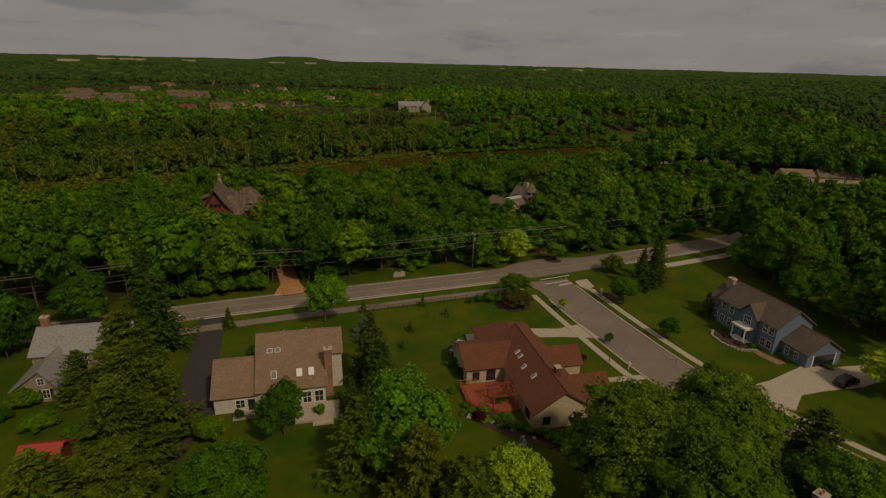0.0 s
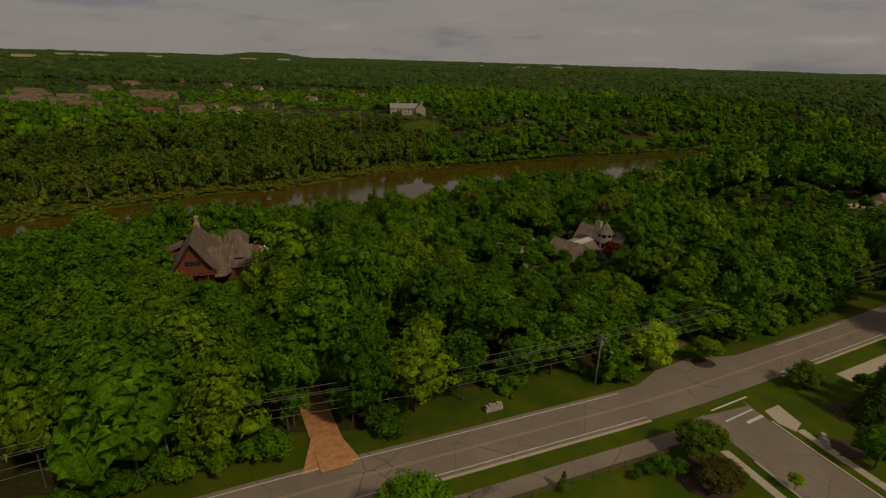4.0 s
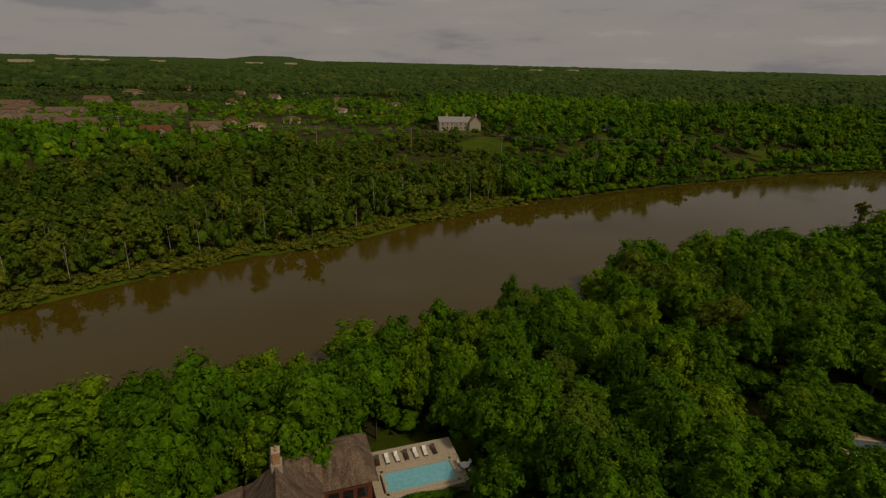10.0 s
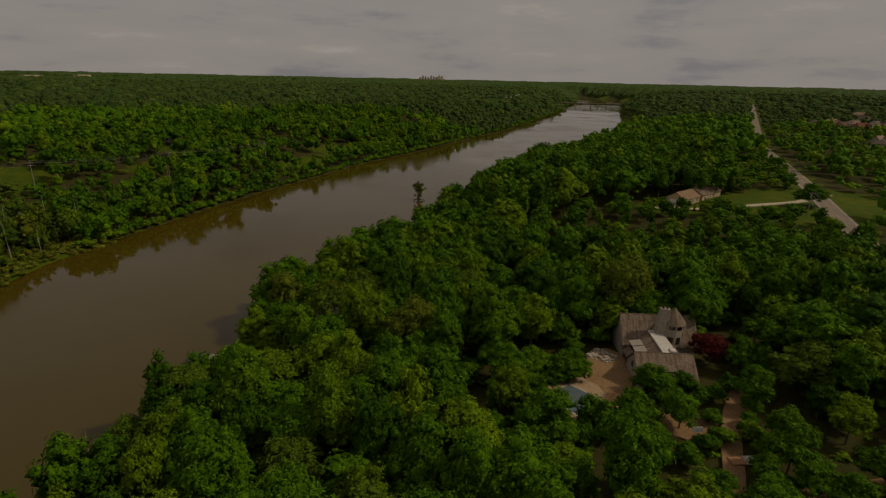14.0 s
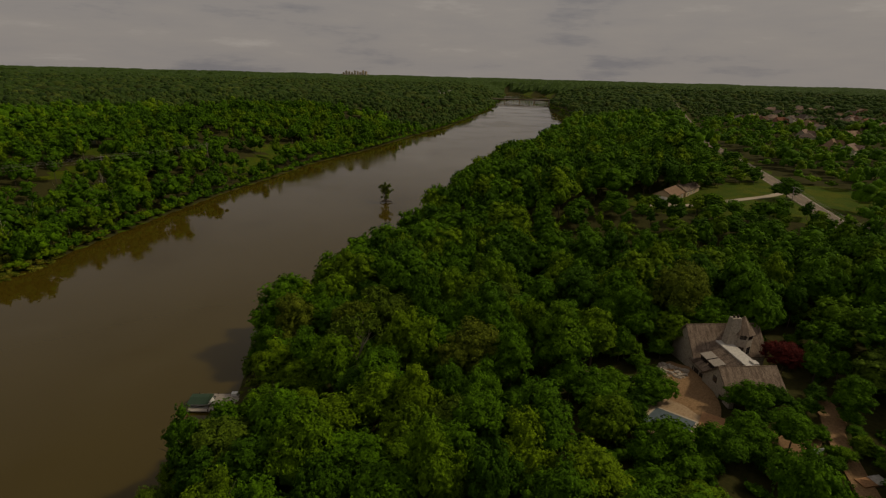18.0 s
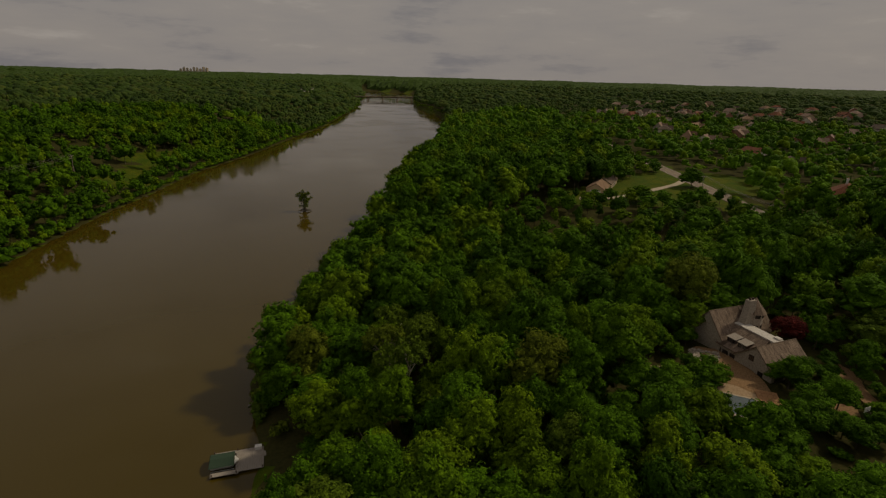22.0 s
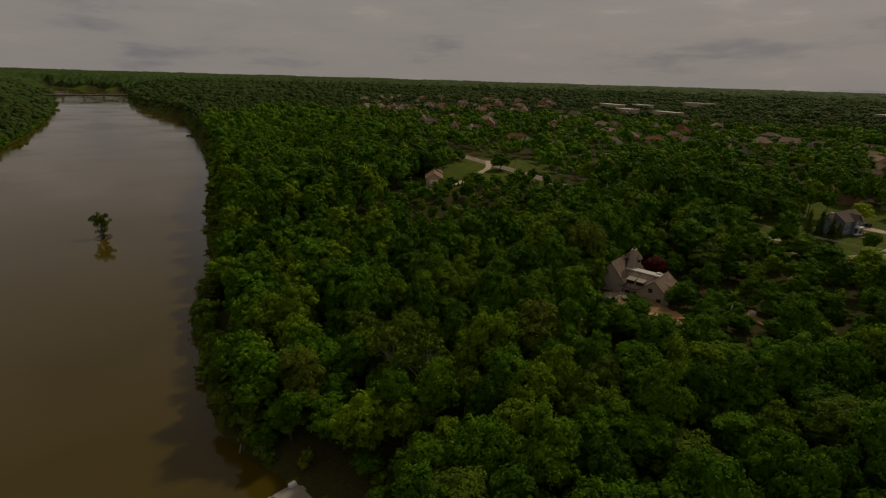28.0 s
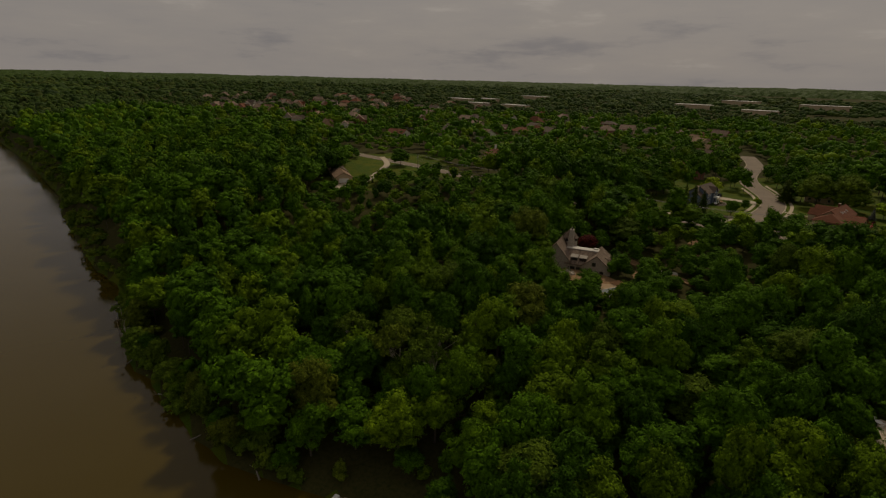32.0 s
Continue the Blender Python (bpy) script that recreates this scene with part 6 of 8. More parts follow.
for x_ in (-4.0, -1.2):
    window(Wh, x_, -10.5, 1.4, 0.9, 1.4, 270)
    for k_ in (-0.75, 0.75):
        part("shutter", Geo().box(x_ + k_ - 0.2, -10.58, 0.6, x_ + k_ + 0.2, -10.5, 2.2), MAT["dark_trim"], Wh, "dark window shutter")
window(Wh, -1.6, -10.5, 3.6, 0.8, 1.0, 270)
for x_ in (2, 5):
    window(Wh, x_, -4.0, 3.2, 0.9, 1.3, 270)
sh = base("garden_shed", -50.2, 56.8, 0, 12, "small shed with a bright red roof", "shed")
part("wall", Geo().box(-2.2, -1.8, -0.1, 2.2, 1.8, 2.1), MAT["log_red"], sh)
part("roof", roof_gable(-2.2, 2.2, -1.8, 1.8, 2.1, 2.1, 3.2, 0.0, "x", 0.4, 0.4), MAT["red_canvas"], sh)

# ---- back garden details ----
for x_, y_, s_ in ((5.2, 69.6, 0.5), (6.4, 69.2, 0.4), (8.4, 68.6, 0.55), (9.6, 67.6, 0.45), (11.6, 66.9, 0.5), (14.4, 65.2, 0.4)):
    st = base("boulder", x_, y_, 0, x_ * 50 % 360, "pale rounded boulder beside the timber deck", "boulder", "boulders by the deck")
    part("stone", Geo().loft([(-s_, -s_ * 0.7, -0.1), (s_ * 0.8, -s_, -0.1), (s_, s_ * 0.8, -0.1), (-s_ * 0.7, s_, -0.1)], [(-s_ * 0.5, -s_ * 0.4, s_ * 0.8), (s_ * 0.5, -s_ * 0.5, s_ * 0.9), (s_ * 0.6, s_ * 0.4, s_ * 0.7), (-s_ * 0.4, s_ * 0.5, s_ * 0.85)]), MAT["stone"], st)
patch("garden_bed", [(3.6, 70.8), (7, 67.6), (12, 64.8), (17.5, 62.6), (20.5, 63.4), (21.2, 66.2), (17, 66.5), (12, 69), (7, 71.8)], MAT["mulch"], 0.05, "mulched planting bed curving round the deck and house corner", "garden bed")
for j in range(14):
    u = j / 13
    x_, y_ = 4.4 + 15.5 * u, 70.2 - 6.4 * u + 0.6 * math.sin(j * 2.1)
    tree(x_, y_, 0.7 + 0.5 * (j % 3), 1.3 + 0.3 * (j % 4), OTHER["leaf_red"][0] if j in (2, 9) else SHRUB_CROWNS[j % 5], "low dark red perennial clump in the garden bed" if j in (2, 9) else "low green perennial clump in the garden bed", 0.0, name="shrub", category="shrub", trunk=False)
tree(18.8, 64.6, 2.6, 1.2, SHRUB_CROWNS[2], "slim upright dark shrub at the house corner", 0.0, name="shrub", category="shrub", trunk=False)
tree(10.2, 72.5, 2.4, 2.0, YARD_CROWNS[1], "small round potted tree on the red deck", 0.15, z=0.3)
# wooden garden table and bench on the tan-roofed house's patio
tb_ = base("garden_table", -27.6, 67.6, 0.2, 20, "small weathered wooden garden table on the patio", "table")
part("tabletop", Geo().box(-0.6, -0.4, 0.68, 0.6, 0.4, 0.73), MAT["wood_grey"], tb_)
for sx in (-0.5, 0.5):
    for sy in (-0.32, 0.32):
        part("leg", Geo().box(sx - 0.04, sy - 0.04, 0, sx + 0.04, sy + 0.04, 0.68), MAT["wood_grey"], tb_)
for dx_ in (-1.2, 1.2):
    bn = base("garden_chair", -27.6 + dx_, 67.6 + dx_ * 0.3, 0.2, 20 if dx_ > 0 else 200, "weathered wooden garden chair on the patio", "chair", "chairs on the patio")
    part("seat", Geo().box(-0.25, -0.25, 0.42, 0.25, 0.25, 0.47), MAT["wood_grey"], bn)
    part("backrest", Geo().box(0.2, -0.25, 0.47, 0.26, 0.25, 0.95), MAT["wood_grey"], bn)
    for sx in (-0.2, 0.2):
        for sy in (-0.2, 0.2):
            part("leg", Geo().box(sx - 0.03, sy - 0.03, 0, sx + 0.03, sy + 0.03, 0.42), MAT["wood_grey"], bn)
# neighbour's house whose chimney stands among the trees
nb_h = base("house", 43.0, 42.0, 0, 30, "brown-roofed house hidden among garden trees", "house")
block(nb_h, -6, 6, -4, 4, -0.3, 3.0, 5.6, "stucco", "roof_grey")
chimney(nb_h, 1.5, 5.2, 0, 8.4, 1.3, 1.0, "stone", label="pale stone chimney with dark pots", pots=2)
for x_ in (-4, 0, 4):
    window(nb_h, x_, 4, 1.5, 1.1, 1.3, 90)

# ---- log lodge with the steep shake roof ----
LZ = -6.8
lodge = base("lodge", -85.4, 194.0, LZ, -73.3, "red log lodge with a steep weathered shake roof", "house")
lodge.scale = (1.07, 1.0, 1.0)


def shake_roof(faces, house, mat="roof_shake", t=0.3):
    g = Geo()
    for f in faces:
        g.slab(f, t)
    return part("roof", g, MAT[mat], house)


part("wall", wall_gable(-6.4, 9.6, -4.8, 4.8, -2.5, 5.4, 5.4, 12.2, 0, "x"), MAT["log_red"], lodge)
part("wall", Geo().box(-11, -4.8, -2.5, -6.4, 4.8, 5.3), MAT["log_red"], lodge)
# main roof: flared steep slopes, hipped at the river end
shake_roof([[(10.6, -5.7, 5.0), (10.6, -3.2, 8.0), (-9.5, -3.2, 8.0), (-12.0, -5.7, 5.0)],
            [(10.6, -3.2, 8.0), (10.6, 0, 13.0), (-6.6, 0, 13.0), (-9.5, -3.2, 8.0)],
            [(10.6, 5.7, 5.0), (-12.0, 5.7, 5.0), (-9.5, 3.2, 8.0), (10.6, 3.2, 8.0)],
            [(10.6, 3.2, 8.0), (-9.5, 3.2, 8.0), (-6.6, 0, 13.0), (10.6, 0, 13.0)],
            [(-12.0, -5.7, 5.0), (-9.5, -3.2, 8.0), (-9.5, 3.2, 8.0), (-12.0, 5.7, 5.0)],
            [(-9.5, -3.2, 8.0), (-6.6, 0, 13.0), (-9.5, 3.2, 8.0)]], lodge)
part("ridge_cap", Geo().beam((10.7, 0, 13.1), (-6.6, 0, 13.1), 0.16, 0.16, 6), MAT["roof_shake"], lodge)
for s in (-1, 1):
    q = Geo().beam((10.75, 5.8 * s, 4.8), (10.75, 3.2 * s, 7.95), 0.17, 0.17, 4).beam((10.75, 3.2 * s, 7.95), (10.75, 0, 12.95), 0.17, 0.17, 4)
    part("bargeboard", q, MAT["dark_trim"], lodge)
part("chimney_base", Geo().box(-7.1, -0.55, 10.0, -5.7, 0.75, 13.3), MAT["stone"], lodge, "pale stone chimney base")
chimney(lodge, -6.4, 0.1, 13.0, 15.0, 1.0, 0.85, "terracotta", pots=2, label="tall orange stone chimney")
# river wing, front wing and side wing
part("wall", Geo().box(-18, -1, -2.5, -9.6, 12.4, 4.6), MAT["log_red"], lodge)
shake_roof([[(-9.0, -1, 4.4), (-9.0, 13.3, 4.4), (-12.2, 10.6, 7.9), (-12.2, -1, 7.9)], [(-18.8, 13.3, 4.4), (-18.8, -1, 4.4), (-15.0, -1, 7.9), (-15.0, 10.6, 7.9)], [(-9.0, 13.3, 4.4), (-18.8, 13.3, 4.4), (-15.0, 10.6, 7.9), (-12.2, 10.6, 7.9)], [(-12.2, -1, 7.9), (-12.2, 10.6, 7.9), (-15, 10.6, 7.9), (-15, -1, 7.9)]], lodge)
part("wall", wall_gable(3.0, 16.6, -2.2, 6.0, -2.5, 4.4, 4.4, 8.4, 1.9, "y"), MAT["log_red"], lodge)
shake_roof([[(-3.0, 3, 4.0), (1.9, 3, 8.8), (1.9, 15.0, 8.8), (-3.0, 17.4, 4.0)], [(6.8, 3, 4.0), (6.8, 17.4, 4.0), (1.9, 15.0, 8.8), (1.9, 3, 8.8)], [(-3.0, 17.4, 4.0), (1.9, 15.0, 8.8), (6.8, 17.4, 4.0)]], lodge)
part("wall", Geo().box(-10.6, -9.0, -2.5, -4.8, -4.5, 5.2), MAT["log_red"], lodge)
shake_roof([[(-11.2, -9.7, 5.0), (-4.2, -9.7, 5.0), (-5.2, -4.6, 7.2), (-10.2, -4.6, 7.2)]], lodge)
# eyebrow dormer, gable windows, balcony and curved porch roof
eb = Geo()
for j in range(8):
    a0, a1 = math.pi * j / 8, math.pi * (j + 1) / 8
    eb.slab([(5.2, 11.0 - 1.5 * math.cos(a0), 5.6 + 0.75 * math.sin(a0)), (5.2, 11.0 - 1.5 * math.cos(a1), 5.6 + 0.75 * math.sin(a1)), (3.6, 11.0 - 1.5 * math.cos(a1), 7.1 + 0.3 * math.sin(a1)), (3.6, 11.0 - 1.5 * math.cos(a0), 7.1 + 0.3 * math.sin(a0))], 0.12)
part("eyebrow_dormer", eb, MAT["roof_shake"], lodge)
part("dormer_glass", Geo().box(5.0, 9.7, 5.5, 5.08, 12.3, 6.1), MAT["glass"], lodge)
for y_ in (-1.3, 0, 1.3):
    window(lodge, 9.6, y_, 7.2, 1.0, 1.1, 0, "dark_trim")
for y_ in (-3.2, -1.4, 1.4, 3.2):
    window(lodge, 9.6, y_, 3.0, 1.2, 1.5, 0, "dark_trim")
for y_ in (7, 9, 11):
    window(lodge, -9.6, y_, 2.4, 1.3, 1.6, 0, "dark_trim")
for x_ in (4.2,):
    for y_ in (8, 10.5, 13):
        window(lodge, 6.0, y_, 2.2, 1.2, 1.5, 0, "dark_trim")
bal = part("balcony", Geo().box(9.6, -4.6, 4.55, 11.6, 5.2, 4.8), MAT["log_red"], lodge, "red timber balcony under the gable")
for j in range(9):
    part("baluster", Geo().box(11.5, -4.5 + j * 1.2, 4.8, 11.6, -4.38 + j * 1.2, 5.7), MAT["log_red"], bal)
part("handrail", Geo().box(11.45, -4.6, 5.65, 11.65, 5.2, 5.8), MAT["log_red"], bal)
for y_ in (-4.3, -0.2, 3.6):
    part("porch_post", Geo().tube(11.3, y_, -2, 4.6, 0.2, 0.17, 8), MAT["log_red"], lodge)
ring = [(7.0 + 4.4 * math.cos(radians(a)), 6.3 + 3.0 * math.sin(radians(a))) for a in range(-70, 91, 20)]
pr = Geo().loft([(x, y, 3.6) for x, y in ring] + [(6.0, 8.5, 3.6), (6.0, 3.5, 3.6)], [(6.2 + (x - 6.2) * 0.75, 6.2 + (y - 6.2) * 0.75, 4.5) for x, y in ring] + [(6.0, 8.0, 4.5), (6.0, 4.0, 4.5)])
part("porch_roof", pr, MAT["roof_shake"], lodge)
for j in range(6):
    part("step", Geo().box(11.6 + j * 0.36, 0.4, -2.0, 12.0 + j * 0.36, 3.4, 1.0 - j * 0.18), MAT["concrete"], lodge, "pale stone step")
car(-76.0, 179.6, 105, "car_white", "white car parked on the brick forecourt")
# pool terrace
LT = pose(-85.4, 194.0, LZ, 0, 0, -73.3)
terr = base("pool_terrace", -85.4, 194.0, LZ, -73.3, "pale stone terrace round the lodge's pool", "terrace", kind="structure")
for j in range(8):
    for i in range(11):
        x_, y_ = -20.2 + j * 1.3, 13.0 + i * 1.3
        if -15.4 < x_ + 0.65 < -10.6 and 14.9 < y_ + 0.65 < 25.9:
            continue
        part("paving_slab", Geo().box(x_, y_, -1.5, x_ + 1.28, y_ + 1.28, 0.32 + 0.006 * ((i * 3 + j) % 3)), MAT["concrete"], terr)
pool = base("swimming_pool", -85.4, 194.0, LZ, -73.3, "turquoise swimming pool with a pale stone rim", "pool")
part("pool_rim", Geo().box(-15.6, 14.6, -1.5, -15.2, 26.0, 0.4).box(-10.9, 14.6, -1.5, -10.5, 26.0, 0.4).box(-15.6, 14.6, -1.5, -10.5, 15.0, 0.4).box(-15.6, 25.6, -1.5, -10.5, 26.0, 0.4), MAT["concrete"], pool)
part("pool_water", Geo().box(-15.2, 15.0, -1.5, -10.9, 25.6, 0.22), MAT["pool_water"], pool)


def lounger(x, y, turn, m, tone):
    ob = new("sun_lounger")
    ob.matrix_basis = m @ pose(x, y, 0.33, 0, 0, turn)
    tagged(ob, "pale cushioned sun lounger on the pool terrace" if tone == "white" else "dark wooden sun lounger on the pool terrace", "lounger", "loungers by the pool")
    part("frame", Geo().box(-0.95, -0.32, 0.26, 0.95, 0.32, 0.32), MAT["wood_dark"], ob)
    for sx in (-0.8, 0.8):
        for sy in (-0.26, 0.26):
            part("leg", Geo().box(sx - 0.04, sy - 0.04, 0, sx + 0.04, sy + 0.04, 0.26), MAT["wood_dark"], ob)
    part("cushion", Geo().box(-0.9, -0.3, 0.32, 0.35, 0.3, 0.42), MAT[tone], ob)
    part("backrest", Geo().loft([(0.35, -0.3, 0.32), (0.47, -0.3, 0.32), (0.47, 0.3, 0.32), (0.35, 0.3, 0.32)], [(0.85, -0.3, 0.85), (0.95, -0.3, 0.8), (0.95, 0.3, 0.8), (0.85, 0.3, 0.85)]), MAT[tone], ob)
    return ob


for j in range(7):
    lounger(-17.6, 14.6 + j * 1.55, 180 + (j * 13 % 9) - 4, LT, "white" if j % 3 else "dark_trim")
tb = base("patio_table", *(LT @ Vector((-12.5, 27.3, 0.33)))[:3], 20, "round pale patio table by the pool", "table")
part("tabletop", Geo().tube(0, 0, 0.68, 0.74, 0.7, 0.7, 16), MAT["white"], tb)
part("pedestal", Geo().tube(0, 0, 0, 0.68, 0.12, 0.07, 8), MAT["white"], tb)
for k_ in range(4):
    a = radians(90 * k_ + 30)
    ch = base("patio_chair", *(LT @ Vector((-12.5 + 1.15 * math.cos(a), 27.3 + 1.15 * math.sin(a), 0.33)))[:3], 90 * k_ + 30 - 73, "white patio chair at the round table", "chair", "chairs round the table")
    part("seat", Geo().box(-0.25, -0.25, 0.42, 0.25, 0.25, 0.47), MAT["white"], ch)
    part("backrest", Geo().box(0.2, -0.25, 0.47, 0.26, 0.25, 0.95), MAT["white"], ch)
    for sx in (-0.2, 0.2):
        for sy in (-0.2, 0.2):
            part("leg", Geo().box(sx - 0.025, sy - 0.025, 0, sx + 0.025, sy + 0.025, 0.42), MAT["white"], ch)
hedge_ = base("box_hedge", *(LT @ Vector((-8.7, 19.0, -1.0)))[:3], -73.3, "clipped dark green hedge beside the pool", "hedge")
part("foliage", np_mesh("foliage", *crown(801, 120, 2600, 0.035, 1.0, 1.0, masses=14), [MAT["leaf"]]), None, hedge_).scale = (2.0, 12.0, 2.2)
pat = base("patio", *(LT @ Vector((-6.3, 14.2, 0)))[:3], -73.3, "pale stone patio below the pool hedge", "patio", kind="structure")
for j in range(5):
    for i in range(4):
        part("paving_slab", Geo().box(-3.2 + j * 1.25, -2.5 + i * 1.25, -2.0, -3.2 + j * 1.25 + 1.22, -2.5 + i * 1.25 + 1.22, 0.05), MAT["concrete"], pat)
um = base("patio_umbrella", *(LT @ Vector((-5.6, 15.3, 0.05)))[:3], -73.3, "dark green square patio umbrella", "umbrella")
part("pole", Geo().tube(0, 0, 0, 2.5, 0.04, 0.04, 8), MAT["wood_dark"], um)
part("canopy", Geo().loft([(-1.4, -1.1, 2.15), (1.4, -1.1, 2.15), (1.4, 1.1, 2.15), (-1.4, 1.1, 2.15)], [(-0.1, -0.1, 2.75), (0.1, -0.1, 2.75), (0.1, 0.1, 2.75), (-0.1, 0.1, 2.75)]), MAT["green_canvas"], um)
part("base_plate", Geo().tube(0, 0, 0, 0.08, 0.32, 0.32, 12), MAT["metal"], um)
for lx, ly, hh_, ww_ in ((-6.2, 8.8, 3.6, 4.6), (-5.0, 12.0, 1.8, 2.4), (-1.5, 19.5, 2.6, 3.4), (-6, 27.5, 3.2, 4.0)):
    q_ = LT @ Vector((lx, ly, 0))
    tree(q_.x, q_.y, hh_, ww_, SHRUB_CROWNS[int(abs(lx) * 2) % 5], "rounded green shrub beside the lodge", 0.0, name="shrub", category="shrub", trunk=False)
for x_, y_, h_, w_ in ((-73, 236, 17, 11), (-63, 238.5, 17, 11), (-81, 234.5, 16, 10), (-84, 171, 11.5, 9), (-78, 168.5, 12, 9), (-89, 176.5, 10, 8), (-70.5, 166, 12, 9.5), (-92, 170, 13, 10), (-69, 173, 8.5, 7), (-97, 178, 12, 9), (-65, 181, 8, 7), (-58, 205.5, 11.5, 9.5), (-53.5, 211, 13, 11), (-94, 182.5, 11, 9), (-99, 189.5, 12, 10), (-89.5, 176.5, 4.5, 5), (-64, 189.5, 3.5, 4.5)):
    tree(x_, y_, h_, w_, NEAR_CROWNS[int(abs(x_)) % 12], "leafy green tree close to the log lodge", 0.1)

# ---- stone manor with the turret ----
site(-11.8, -7.2)
MZ = -6.0
manor = base("manor_house", 45.6, 219.0, MZ, -51.1, "stone manor house with mottled slate roofs and a white flat roof", "house")
manor.scale = (0.88, 0.88, 0.92)
block(manor, -8.6, 9.2, -4.9, 4.9, -3, 5.0, 10.3, "stone", "roof_slate", over=0.6)
block(manor, -9.0, 3.6, -20.2, -9.9, -3, 3.6, 7.7, "stone", "roof_slate", ry=-15.0, over=0.6)
# link with a flat white top and one long slate slope
part("wall", Geo().loft([(-8.6, -13.5, -3), (1.0, -13.5, -3), (1.0, -2, -3), (-8.6, -2, -3)], [(-8.4, -13.5, 3.6), (-2.0, -13.5, 7.0), (-2.0, -2, 7.0), (-8.4, -2, 3.6)]), MAT["stone"], manor)
part("roof", Geo().slab([(-9.0, -13.2, 3.7), (-2.4, -13.2, 7.45), (-2.4, -1.0, 7.45), (-9.0, -3.6, 3.7)], 0.28), MAT["roof_slate"], manor)
part("roof", Geo().slab([(0.6, -14.0, 7.5), (3.8, -14.0, 4.6), (3.8, -4.5, 4.6), (0.6, -4.5, 7.5)], 0.28), MAT["roof_slate"], manor)
part("flat_roof", Geo().box(-2.5, -14.8, 7.2, 0.7, -0.6, 7.62), MAT["membrane"], manor, "white flat roof membrane")
part("roof_hatch", Geo().box(-0.7, -14.2, 7.6, 0.6, -12.6, 8.0), MAT["membrane"], manor)
for y_ in (-6.7, -9.9):
    d = part("dormer", Geo().box(-7.3, y_ - 1.25, 3.9, -4.8, y_ + 1.25, 5.9), MAT["dark_trim"], manor)
    part("dormer_roof", Geo().slab([(-7.6, y_ - 1.4, 5.9), (-4.9, y_ - 1.4, 6.3), (-4.9, y_ + 1.4, 6.3), (-7.6, y_ + 1.4, 5.9)], 0.15), MAT["wood_grey"], d, "pale metal dormer roof")
    for k_ in (-0.9, 0, 0.9):
        window(d, -7.3, y_ + k_ * 0.85, 5.2, 0.6, 0.9, 180, "dark_trim", 0)
for y_ in (-4.4, -6.6, -8.8, -11):
    window(manor, -8.5, y_, 1.6, 1.5, 2.0, 180, "dark_trim", 2)
window(manor, -9.0, -14.2, 4.6, 1.2, 1.2, 180, "dark_trim", 2)
window(manor, -9.0, -17.2, 1.6, 1.2, 1.6, 180, "dark_trim", 2)
dm = part("dormer", Geo().box(-3.7, -18.5, 4.2, -0.7, -16.4, 5.5), MAT["stone"], manor)
part("dormer_roof", Geo().slab([(-3.9, -18.8, 5.45), (-0.5, -18.8, 5.45), (-0.5, -16.6, 6.5), (-3.9, -16.6, 6.5)], 0.16), MAT["roof_slate"], dm)
for k_ in (-3.15, -2.2, -1.25):
    window(dm, k_, -18.5, 4.9, 0.9, 0.8, 270, "dark_trim", 1)
for x_ in (-6.6, -2.8, 1.2):
    part("garage_door", Geo().box(x_ - 1.4, -20.28, 0.0, x_ + 1.4, -20.15, 2.5), MAT["dark_trim"], manor, "dark garage door")
ch_ = part("chimney", Geo().loft([(-1.3, -4.9, 5.0), (2.3, -4.9, 5.0), (2.3, -2.4, 5.0), (-1.3, -2.4, 5.0)], [(-0.5, -4.4, 13.8), (1.7, -4.4, 13.8), (1.7, -3.0, 13.8), (-0.5, -3.0, 13.8)]), MAT["stone"], manor, "massive tapered pale stone chimney")
for x_ in (0.1, 1.1):
    part("flue", Geo().tube(x_, -3.7, 13.8, 14.4, 0.28, 0.24, 8), MAT["dark_trim"], ch_)
tur = part("turret", Geo().tube(3.3, -3.0, -3, 10.2, 2.6, 2.6, 8), MAT["stone"], manor, "octagonal stone turret")
part("turret_roof", Geo().tube(3.3, -3.0, 10.1, 13.8, 3.1, 0.08, 8), MAT["roof_slate"], tur, "pointed slate turret roof")
for k_ in range(8):
    a = 22.5 + 45 * k_
    window(tur, 3.3 + 2.42 * math.cos(radians(a)), -3.0 + 2.42 * math.sin(radians(a)), 9.5, 1.2, 0.8, a, "dark_trim", 1)
    if k_ in (4, 5, 6):
        window(tur, 3.3 + 2.42 * math.cos(radians(a)), -3.0 + 2.42 * math.sin(radians(a)), 6.2, 1.0, 1.6, a, "dark_trim", 1)
tree(45.8, 206.6, 7.5, 7.5, OTHER["leaf_red"][0], "dark red-leaved tree beside the stone manor", 0.1)
drape("bare_ground", 29.5, 221.3, 10.5, 5.2, 28, MAT["soil"], "bare orange-brown earth behind the manor", "ground", 0.3, 2)
drape("bare_ground", 24, 230, 6, 2.4, 60, MAT["soil"], "trodden earth beside the retaining wall", "ground", 0.25, 6)
DECK = [(10.6, 226.4), (13.0, 228.3), (20.6, 227.2), (23.8, 224.5), (22.6, 217.6), (18.6, 216.2), (9.6, 217.4)]
patch("pool_deck_manor", DECK, MAT["deck_tan"], 0.2, "tan concrete deck round the manor's pool", "terrace", thick=2.5)
mzt = max(flat(*p) for p in DECK) + 0.2
mp = base("swimming_pool", 0, 0, 0, 0, "disused grey-blue pool behind the manor", "pool")
part("pool_water", Geo().column([(13.2, 226.2), (19.4, 225.0), (18.9, 218.2), (11.3, 218.8)], mzt - 0.6, mzt + 0.03), MAT["pool_cover"], mp)
